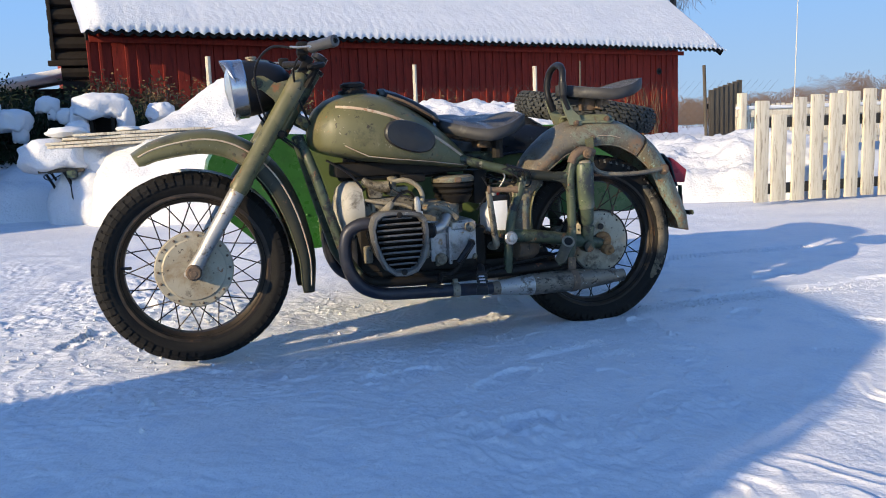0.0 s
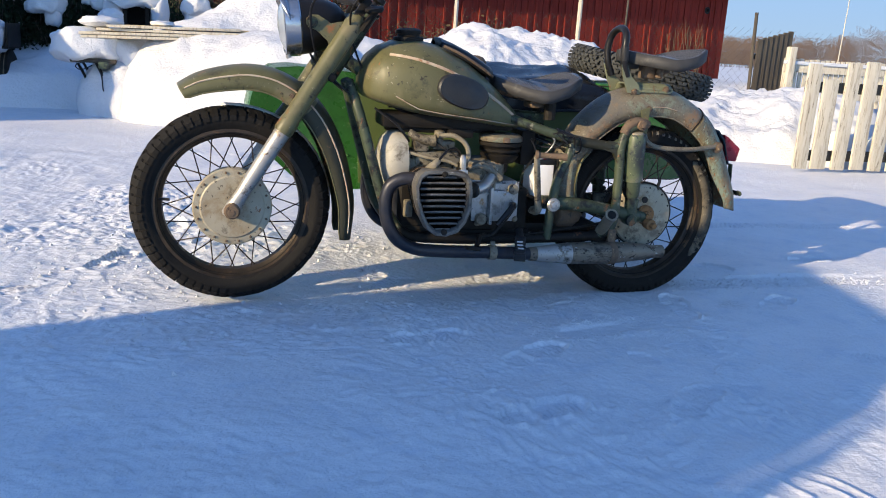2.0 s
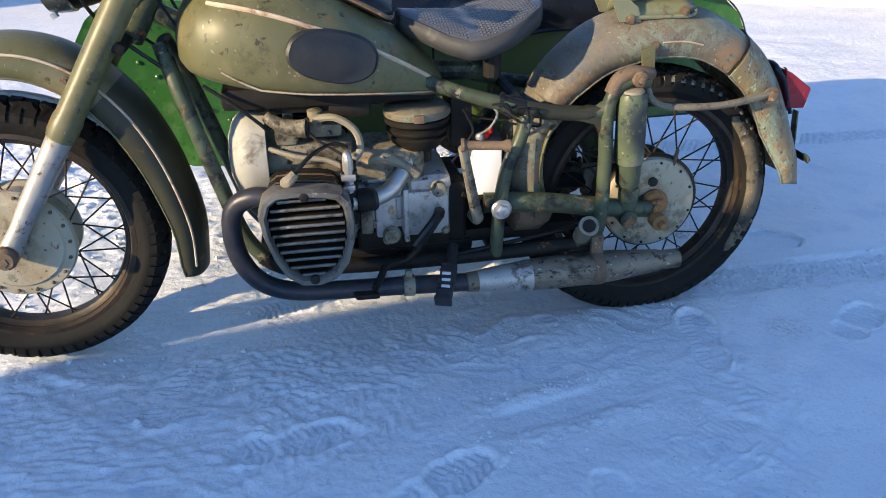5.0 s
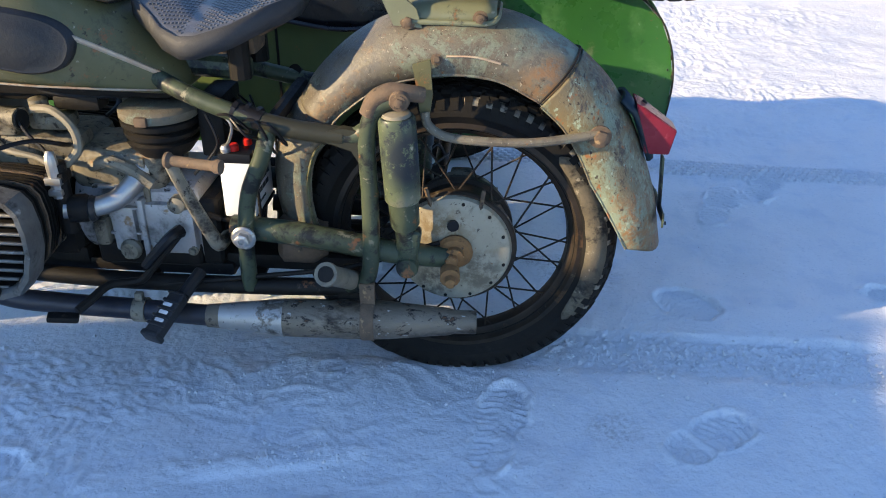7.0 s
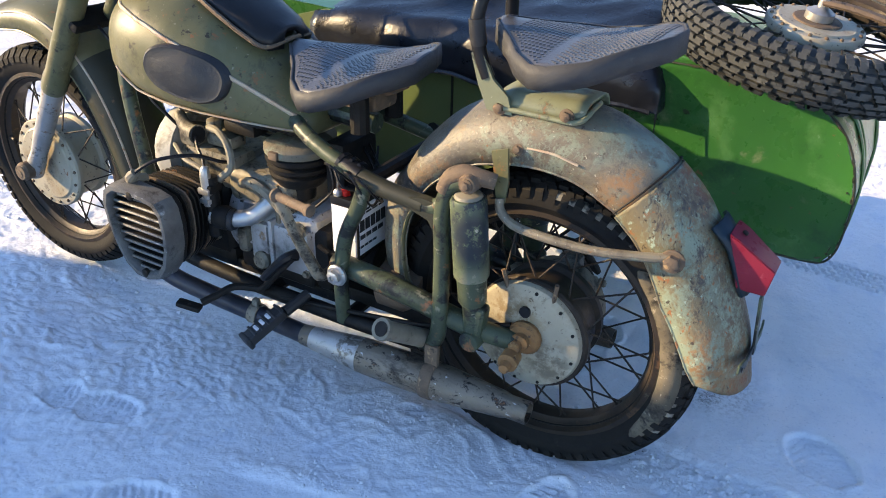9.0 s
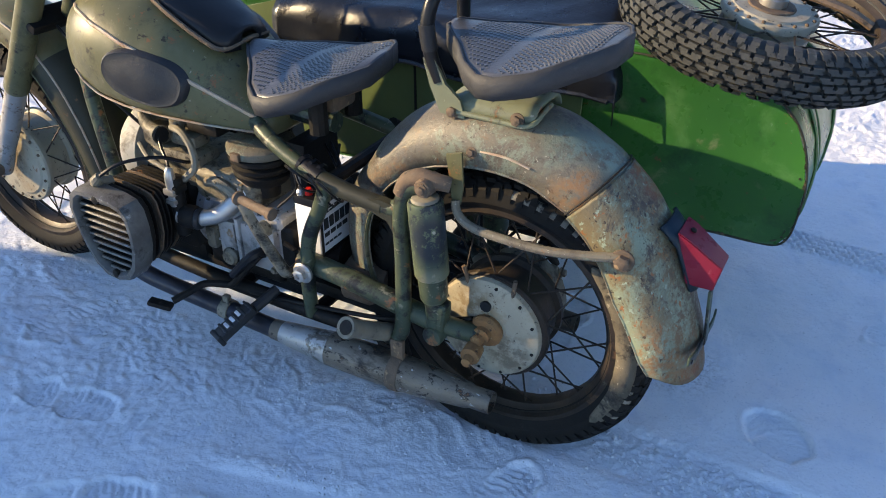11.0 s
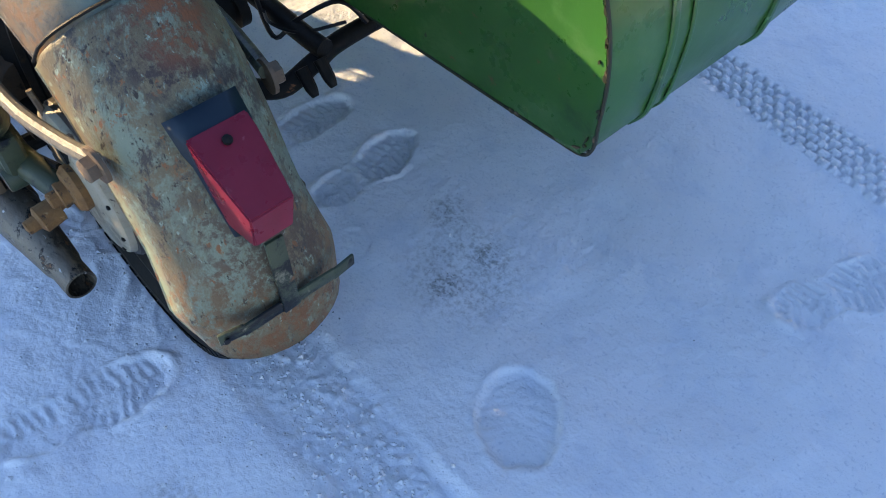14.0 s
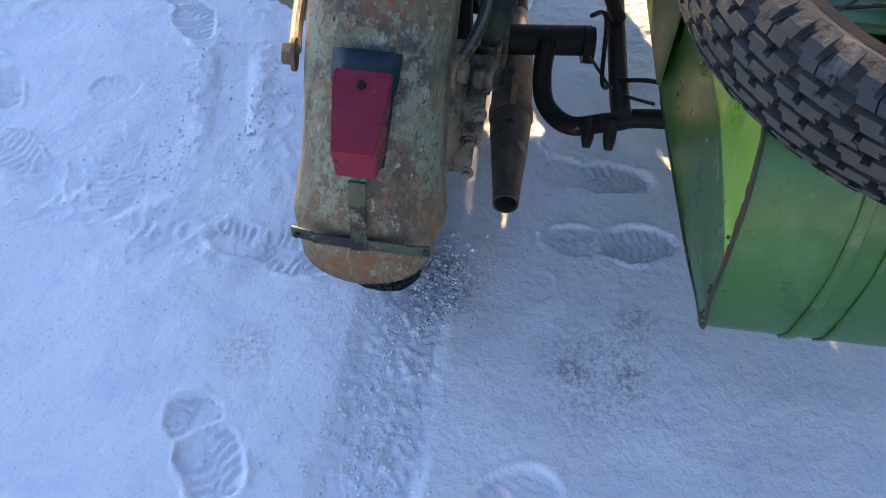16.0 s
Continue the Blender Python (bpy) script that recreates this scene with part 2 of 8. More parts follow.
DARK_WOOD = paint("tarred_timber", (0.009, 0.0075, 0.006), (0.018, 0.014, 0.011), 5, 0.85, bump=0.4, bump_scale=30, spec=0.2)
GREY_WOOD = paint("grey_weathered_wood", (0.10, 0.085, 0.066), (0.05, 0.043, 0.035), 8, 0.85, bump=0.4, bump_scale=60, spec=0.15, stretch=(4, 4, 0.5))
WHITE_WOOD = paint("peeling_white_wood", (0.56, 0.51, 0.41), (0.44, 0.39, 0.30), 6, 0.78, bump=0.45, bump_scale=50, spots=(((0.17, 0.14, 0.105), 11, 0.57, 0.10), ((0.30, 0.25, 0.19), 7, 0.53, 0.16)), spec=0.15, stretch=(5, 5, 0.5))
PALE_WOOD = paint("fresh_sawn_wood", (0.55, 0.40, 0.22), (0.48, 0.36, 0.22), 8, 0.75, bump=0.2, spots=(((0.35, 0.26, 0.16), 20, 0.62, 0.15),), spec=0.2)
TRAILER_PAINT = paint("weathered_trailer_panels", (0.42, 0.41, 0.34), (0.34, 0.33, 0.27), 6, 0.7, bump=0.2, spots=(((0.15, 0.12, 0.09), 9, 0.66, 0.1),))
BARK = paint("bark", (0.07, 0.055, 0.045), (0.11, 0.09, 0.075), 12, 0.9, bump=0.5, spec=0.1)
TWIG = paint("dry_twigs", (0.17, 0.11, 0.065), (0.11, 0.075, 0.05), 9, 0.9, bump=0, spec=0.1)
NEEDLES = paint("dark_conifer", (0.010, 0.017, 0.010), (0.02, 0.03, 0.014), 6, 0.9, bump=0, spec=0.1)
FAR_WOOD = paint("leafless_far_woods", (0.21, 0.15, 0.115), (0.16, 0.115, 0.09), 0.08, 0.95, bump=0, spec=0.0)
DRY_HEDGE = paint("dry_hedge_leaves", (0.15, 0.095, 0.045), (0.075, 0.055, 0.028), 8, 0.9, bump=0, spec=0.1)


def snow_material(name, dirt, relief=((30, 0.50, 0.010), (75, 0.45, 0.006), (170, 0.28, 0.004), (480, 0.22, 0.002)), white=0.635):
    m = paint(name, (white, white * 1.007, white * 1.03), (white * 0.915, white * 0.93, white * 0.957), 3, 0.55, bump=0, spots=dirt, rough_spread=0.2, spec=0.35)
    n, l = m.node_tree.nodes, m.node_tree.links
    co = n.new("ShaderNodeTexCoord")
    last = None
    for size, strength, distance in relief:
        t = n.new("ShaderNodeTexNoise")
        t.inputs["Scale"].default_value, t.inputs["Detail"].default_value = size, 5
        l.new(co.outputs["Object"], t.inputs["Vector"])
        k = n.new("ShaderNodeBump")
        k.inputs["Strength"].default_value, k.inputs["Distance"].default_value = strength, distance
        l.new(t.outputs["Fac"], k.inputs["Height"])
        if last:
            l.new(last.outputs["Normal"], k.inputs["Normal"])
        last = k
    l.new(last.outputs["Normal"], n["Principled BSDF"].inputs["Normal"])
    return m


BARE_EARTH = paint("bare_earth_and_grass", (0.05, 0.042, 0.026), (0.09, 0.085, 0.045), 14, 0.95, bump=0.8, bump_scale=40, spots=(((0.03, 0.025, 0.018), 9, 0.55, 0.1), ((0.14, 0.12, 0.08), 60, 0.62, 0.05)), spec=0.05)
# emission colours of the added backdrop, painted as sky near the horizon
SKY_GLOW = bpy.data.materials.new("painted_winter_sky")
SKY_GLOW.use_nodes = True
glow_nodes = SKY_GLOW.node_tree
glow, seat, ramp_ = glow_nodes.nodes.new("ShaderNodeEmission"), glow_nodes.nodes.new("ShaderNodeTexCoord"), glow_nodes.nodes.new("ShaderNodeValToRGB")
axes, reach = glow_nodes.nodes.new("ShaderNodeSeparateXYZ"), glow_nodes.nodes.new("ShaderNodeMapRange")
reach.inputs["From Max"].default_value = 900
ramp_.color_ramp.elements[0].color, ramp_.color_ramp.elements[1].color = (0.158, 0.232, 0.305, 1), (0.054, 0.140, 0.345, 1)
middle_stop = ramp_.color_ramp.elements.new(0.25)
middle_stop.color = (0.108, 0.212, 0.370, 1)
glow_nodes.links.new(seat.outputs["Object"], axes.inputs["Vector"])
glow_nodes.links.new(axes.outputs["Z"], reach.inputs["Value"])
glow_nodes.links.new(reach.outputs["Result"], ramp_.inputs["Fac"])
glow_nodes.links.new(ramp_.outputs["Color"], glow.inputs["Color"])
glow_nodes.links.new(glow.outputs["Emission"], glow_nodes.nodes["Material Output"].inputs["Surface"])
SNOW = snow_material("packed_snow", (((0.50, 0.48, 0.46), 2.2, 0.72, 0.12), ((0.25, 0.23, 0.21), 60, 0.74, 0.015), ((0.53, 0.56, 0.605), 9, 0.52, 0.14), ((0.48, 0.505, 0.55), 160, 0.58, 0.06)))
FLUFF = snow_material("piled_snow", (), ((5, 0.4, 0.04), (14, 0.5, 0.02), (40, 0.5, 0.010), (150, 0.4, 0.004)), 0.575)


def patch_colour(material, places, size=90, low=0.46, high=0.66):
    """Broken patches of another colour round a few places (centre, radius, colour)."""
    n, l = material.node_tree.nodes, material.node_tree.links
    b = n["Principled BSDF"]
    co, t = n.new("ShaderNodeTexCoord"), n.new("ShaderNodeTexNoise")
    t.inputs["Scale"].default_value, t.inputs["Detail"].default_value, t.inputs["Roughness"].default_value = size, 8, 0.75
    l.new(co.outputs["Object"], t.inputs["Vector"])
    for centre, radius, colour in places:
        d, r, s, k, m = n.new("ShaderNodeVectorMath"), n.new("ShaderNodeMapRange"), n.new("ShaderNodeMath"), n.new("ShaderNodeMapRange"), n.new("ShaderNodeMix")
        d.operation, s.operation, m.data_type = "DISTANCE", "MULTIPLY", "RGBA"
        d.inputs[1].default_value = centre
        l.new(co.outputs["Object"], d.inputs[0])
        r.inputs["From Min"].default_value, r.inputs["From Max"].default_value, r.inputs["To Min"].default_value, r.inputs["To Max"].default_value = radius * 0.45, radius, 1, 0
        l.new(d.outputs["Value"], r.inputs["Value"])
        k.inputs["From Min"].default_value, k.inputs["From Max"].default_value = low, high
        l.new(t.outputs["Fac"], k.inputs["Value"])
        l.new(r.outputs["Result"], s.inputs[0])
        l.new(k.outputs["Result"], s.inputs[1])
        l.new(s.outputs["Value"], m.inputs["Factor"])
        l.new(b.inputs["Base Color"].links[0].from_socket, m.inputs["A"])
        m.inputs["B"].default_value = (*colour, 1)
        l.new(m.outputs["Result"], b.inputs["Base Color"])


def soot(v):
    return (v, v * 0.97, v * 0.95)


patch_colour(SNOW, (((0.298, 0.335, 0), 0.034, soot(0.05)), ((0.303, 0.43, 0), 0.030, soot(0.08)), ((0.18, 0.45, 0), 0.05, soot(0.2)), ((0.33, -0.22, 0), 0.07, soot(0.35)), ((0.14, 0.09, 0), 0.10, soot(0.12)), ((0.30, 0.38, 0), 0.14, soot(0.30))))
# rust and bare brown metal on the tail of the rear mudguard
patch_colour(TEAL, (((0.262, 0.0, 0.660), 0.080, (0.050, 0.036, 0.031)), ((0.245, 0.02, 0.670), 0.055, (0.19, 0.070, 0.030)), ((0.300, 0.055, 0.60), 0.055, (0.055, 0.045, 0.040)), ((0.40, 0.0, 0.315), 0.110, (0.150, 0.066, 0.028)), ((0.34, -0.10, 0.385), 0.075, (0.185, 0.105, 0.050)),
             ((0.34, 0.10, 0.385), 0.075, (0.185, 0.105, 0.050)), ((0.37, 0.045, 0.45), 0.07, (0.075, 0.050, 0.035)), ((0.375, -0.04, 0.43), 0.06, (0.13, 0.080, 0.042)), ((0.36, 0.0, 0.50), 0.10, (0.085, 0.068, 0.048))), 55, 0.45, 0.56)
# brake cover: upper brown patch paints the stay's shadow band, tan dirt lower down
patch_colour(HUB_METAL, (((-0.03, -0.08, 0.345), 0.07, (0.190, 0.140, 0.080)), ((0.05, -0.08, 0.26), 0.06, (0.15, 0.125, 0.088)), ((-0.04, -0.08, 0.235), 0.05, (0.11, 0.092, 0.07))), 40, 0.42, 0.56)
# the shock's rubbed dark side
patch_colour(SHOCK_PAINT, (((-0.070, -0.176, 0.535), 0.085, (0.020, 0.026, 0.030)), ((-0.075, -0.165, 0.42), 0.06, (0.17, 0.165, 0.115))), 45, 0.40, 0.47)
# rust, teal and dark metal; the last patch paints the saddle's shadow in grey
patch_colour(FENDER, (((0.16, -0.03, 0.725), 0.100, (0.165, 0.205, 0.160)), ((0.11, 0.03, 0.76), 0.080, (0.060, 0.052, 0.048)), ((0.17, -0.085, 0.66), 0.07, (0.21, 0.115, 0.055)), ((-0.20, -0.03, 0.69), 0.110, (0.098, 0.094, 0.084))), 40, 0.42, 0.54)

# ---- shaping helpers ----


def part(name, bm, material, parent=None, label="", smooth=35.0, thick=0.0, offset=0.0):
    """Links a bmesh as ONE mesh object under a thing or a part."""
    bmesh.ops.recalc_face_normals(bm, faces=bm.faces)
    me = bpy.data.meshes.new(name)
    bm.to_mesh(me)
    bm.free()
    me.materials.append(material)
    if smooth:
        me.polygons.foreach_set("use_smooth", [True] * len(me.polygons))
        me.set_sharp_from_angle(angle=radians(smooth))
    ob = new(name, me)
    if thick:
        s = ob.modifiers.new("thickness", "SOLIDIFY")
        s.thickness, s.offset = thick, offset
    if parent:
        ob.parent = parent
    if label:
        ob["label"] = label
    return ob


def thing(name, label, category, group="", kind="", at=(0, 0, 0)):
    ob = new(name)
    ob.location = at
    ob.empty_display_size = 0.1
    return tagged(ob, label, category, group, kind)


def spline(pts, res=6):
    """A smooth line through the points."""
    pts = [Vector(p) for p in pts]
    if len(pts) < 3:
        return pts
    out = []
    for i in range(len(pts) - 1):
        p0, p1, p2, p3 = pts[max(i - 1, 0)], pts[i], pts[i + 1], pts[min(i + 2, len(pts) - 1)]
        for k in range(res):
            t = k / res
            out.append(0.5 * ((2 * p1) + (p2 - p0) * t + (2 * p0 - 5 * p1 + 4 * p2 - p3) * t * t + (3 * p1 - p0 - 3 * p2 + p3) * t ** 3))
    out.append(pts[-1])
    return out


def tube(bm, pts, r, seg=10, res=6, squash=1.0):
    """Sweeps a round section along a smooth line; r: one radius or one for each end and point."""
    line = spline(pts, res)
    n = len(line)
    radii = [r] * n if isinstance(r, (int, float)) else [float(np.interp(i / (n - 1) * (len(r) - 1), range(len(r)), r)) for i in range(n)]
    up = None
    rings = []
    for i, p in enumerate(line):
        d = (line[min(i + 1, n - 1)] - line[max(i - 1, 0)]).normalized()
        if up is None:
            up = d.orthogonal().normalized() if abs(d.y) > 0.9 else (Vector((0, 1, 0)) - d * d.y).normalized()
        else:
            up = (up - d * up.dot(d)).normalized()
        side = d.cross(up)
        rings.append([bm.verts.new(p + (up * math.cos(a) + side * math.sin(a) * squash) * radii[i]) for a in (math.tau * k / seg for k in range(seg))])
    for a, b in zip(rings, rings[1:]):
        for k in range(seg):
            bm.faces.new((a[k], a[(k + 1) % seg], b[(k + 1) % seg], b[k]))
    bm.faces.new(rings[0][::-1])
    bm.faces.new(rings[-1])
    return bm


def lathe(bm, profile, origin, axis, seg=24, closed=False):
    """Turns (radius, height) pairs about an axis through origin."""
    z = Vector(axis).normalized()
    x = z.orthogonal().normalized()
    y = z.cross(x)
    o = Vector(origin)
    rings = [[bm.verts.new(o + z * h + (x * math.cos(a) + y * math.sin(a)) * max(r, 1e-4)) for a in (math.tau * k / seg for k in range(seg))] for r, h in profile]
    pairs = list(zip(rings, rings[1:])) + ([(rings[-1], rings[0])] if closed else [])
    for a, b in pairs:
        for k in range(seg):
            bm.faces.new((a[k], a[(k + 1) % seg], b[(k + 1) % seg], b[k]))
    if not closed:
        if profile[0][0] > 1e-3:
            bm.faces.new(rings[0][::-1])
        if profile[-1][0] > 1e-3:
            bm.faces.new(rings[-1])
    return bm


def box(bm, centre, size, bevel=0.004, turn=None, segments=2):
    made = bmesh.ops.create_cube(bm, size=1.0)["verts"]
    m = Matrix.Translation(centre) @ (turn or Matrix()) @ Matrix.Diagonal((*size, 1))
    bmesh.ops.transform(bm, matrix=m, verts=made)
    if bevel:
        edges = list({e for v in made for e in v.link_edges})
        bmesh.ops.bevel(bm, geom=edges, offset=min(bevel, min(size) * 0.45), segments=segments, profile=0.6, affect="EDGES")
    return bm


def prism(bm, outline, y0, y1, bevel=0.0):
    """An outline of (x, z) pairs, standing upright, from y0 to y1."""
    a = [bm.verts.new((x, y0, z)) for x, z in outline]
    b = [bm.verts.new((x, y1, z)) for x, z in outline]
    faces = [bm.faces.new(a), bm.faces.new(b[::-1])]
    for i in range(len(a)):
        j = (i + 1) % len(a)
        faces.append(bm.faces.new((a[i], b[i], b[j], a[j])))
    if bevel:
        edges = list({e for f in faces[:2] for e in f.edges})
        bmesh.ops.bevel(bm, geom=edges, offset=bevel, segments=3, profile=0.6, affect="EDGES")
    return bm


def loft(bm, rings, caps=True):
    made = [[bm.verts.new(p) for p in ring] for ring in rings]
    n = len(made[0])
    for a, b in zip(made, made[1:]):
        for k in range(n):
            bm.faces.new((a[k], a[(k + 1) % n], b[(k + 1) % n], b[k]))
    if caps:
        bm.faces.new(made[0][::-1])
        bm.faces.new(made[-1])
    return bm


def sheet(bm, rows):
    made = [[bm.verts.new(p) for p in row] for row in rows]
    for a, b in zip(made, made[1:]):
        for k in range(len(a) - 1):
            bm.faces.new((a[k], a[k + 1], b[k + 1], b[k]))
    return bm


def bolt(bm, at, axis, r=0.01, h=0.012):
    """A washer with a six-sided head."""
    z = Vector(axis).normalized()
    lathe(bm, [(r * 1.5, 0), (r * 1.5, h * 0.3), (r * 1.2, h * 0.35)], at, axis, 14)
    lathe(bm, [(r, h * 0.3), (r, h), (r * 0.8, h * 1.1)], at, axis, 6)
    return bm


def fresh():
    return bmesh.new()


def value_noise(x, y, seed=0):
    """Smooth noise in -1..1 over arrays."""
    xi, yi = np.floor(x).astype(np.int64), np.floor(y).astype(np.int64)
    fx, fy = x - xi, y - yi
    fx, fy = fx * fx * (3 - 2 * fx), fy * fy * (3 - 2 * fy)

    def h(i, j):
        k = (i * 374761393 + j * 668265263 + seed * 1442695041) & 0x7FFFFFFF
        k = ((k ^ (k >> 13)) * 1274126177) & 0x7FFFFFFF
        return ((k ^ (k >> 16)) & 0xFFFF) / 32767.5 - 1

    return (h(xi, yi) * (1 - fx) + h(xi + 1, yi) * fx) * (1 - fy) + (h(xi, yi + 1) * (1 - fx) + h(xi + 1, yi + 1) * fx) * fy


def grid_mesh(name, xs, ys, heights, material, parent=None):
    """A sheet over a plan of lines xs by ys."""
    nx, ny = len(xs), len(ys)
    X, Y = np.meshgrid(xs, ys)
    v = np.stack([X.ravel(), Y.ravel(), heights.ravel()], 1)
    i = np.arange(nx * ny).reshape(ny, nx)
    f = np.stack([i[:-1, :-1].ravel(), i[:-1, 1:].ravel(), i[1:, 1:].ravel(), i[1:, :-1].ravel()], 1)
    me = bpy.data.meshes.new(name)
    me.vertices.add(len(v))
    me.vertices.foreach_set("co", v.ravel())
    me.loops.add(f.size)
    me.loops.foreach_set("vertex_index", f.ravel())
    me.polygons.add(len(f))
    me.polygons.foreach_set("loop_start", np.arange(len(f)) * 4)
    me.polygons.foreach_set("loop_total", np.full(len(f), 4))
    me.polygons.foreach_set("use_smooth", np.ones(len(f), bool))
    me.update(calc_edges=True)
    me.materials.append(material)
    ob = new(name, me)
    if parent:
        ob.parent = parent
    return ob

# ---- ground ----


def stretched(stretches, far):
    """Lines at even steps within stretches (from, to, step), and ever wider ones out to far on both sides."""
    mid = np.concatenate([np.arange(a, b - step / 3, step) for a, b, step in stretches])
    out = [stretches[0][2]]
    while sum(out) < far:
        out.append(out[-1] * 1.10)
    grow = np.cumsum(out)
    return np.concatenate([mid[0] - grow[::-1], mid, stretches[-1][1] + grow])


def grains(X, Y, mask, scale, seed, big=0.62):
    """Rounded crumbs strewn at random: height 0..1 over arrays, worked out only where mask is above 0."""
    out = np.zeros_like(X)
    at = mask > 0.001
    x, y = X[at] * scale, Y[at] * scale
    xi, yi = np.floor(x).astype(np.int64), np.floor(y).astype(np.int64)
    best = np.zeros(len(x))
    for i in (-1, 0, 1):
        for j in (-1, 0, 1):
            k = ((xi + i) * 374761393 + (yi + j) * 668265263 + seed * 1442695041) & 0x7FFFFFFF
            k = ((k ^ (k >> 13)) * 1274126177) & 0x7FFFFFFF
            a, b, c = (k & 0x3FF) / 1023, ((k >> 10) & 0x3FF) / 1023, ((k >> 20) & 0x3FF) / 1023
            r = 0.18 + (big - 0.18) * c ** 1.6
            d2 = ((xi + i + a - x) ** 2 + (yi + j + b - y) ** 2) / r ** 2
            best = np.maximum(best, np.sqrt(np.clip(1 - d2, 0, 1)) * r * 1.5)
    out[at] = best
    return out * mask


def shoe_print(X, Y, Z, x, y, turn, length=0.28, width=0.105, deep=0.012, style=0):
    """A boot's print with a firm edge and a lugged sole. style 0: whole sole, 1: round heel, 2: shallow ribs alone."""
    c, s = math.cos(radians(turn)), math.sin(radians(turn))
    wx, wy = X + 0.006 * value_noise(X * 14, Y * 14, 91) + 0.004 * value_noise(X * 45, Y * 45, 93), Y + 0.006 * value_noise(X * 14, Y * 14, 92) + 0.004 * value_noise(X * 45, Y * 45, 94)
    u, v = (wx - x) * c + (wy - y) * s, -(wx - x) * s + (wy - y) * c
    a, b = u / (length / 2), v / (width / 2)
    waist = 1 - (0.30 * np.exp(-((a + 0.18) / 0.22) ** 2) if style == 0 else 0)
    d = np.sqrt(np.abs(a) ** 2.4 + np.abs(b / waist) ** 2.4)
    inside = np.clip((1.04 - d) / 0.10, 0, 1)
    if style == 0:
        inside = inside * (1 - 0.92 * np.exp(-((a + 0.20) / 0.075) ** 2))
    rim = np.exp(-((d - 1.14) / 0.09) ** 2)
    lugs = np.where(value_noise(X * 20, Y * 20, 71) > -0.45, np.sign(np.sin(u * 360 + 120 * np.abs(v) + 0.5 * value_noise(X * 25, Y * 25, 72)) + 0.15) * np.where(np.abs(v) < 0.004, -1, 1), value_noise(X * 90, Y * 90, 73))
    if style == 2:
        return Z + inside * deep * 0.35 * np.sin(u * 250 + 8 * v + 1.5 * value_noise(X * 12, Y * 12, 74)) * (0.6 + 0.6 * value_noise(X * 18, Y * 18, 75))
    floor_ = -deep * (0.70 + 0.25 * np.clip(value_noise(X * 22, Y * 22, 79), -1, 1)) + 0.30 * deep * lugs * (1 if style == 0 else 0.25)
    return Z * (1 - 0.6 * inside) + inside * floor_ + deep * (0.62 if style == 0 else 0.3) * rim * np.clip(0.55 + 1.7 * value_noise(X * 26, Y * 26, 78) + 0.8 * value_noise(X * 70, Y * 70, 77), 0, 2.2)


GROUND_X = stretched(((-3.6, -2.6, 0.018), (-2.6, -1.0, 0.010), (-1.0, 1.25, 0.0047), (1.25, 2.0, 0.010)), 2500)
GROUND_Y = stretched(((-2.7, -2.0, 0.016), (-2.0, -0.9, 0.010), (-0.9, 1.3, 0.0047), (1.3, 2.2, 0.010), (2.2, 3.6, 0.018)), 2500)


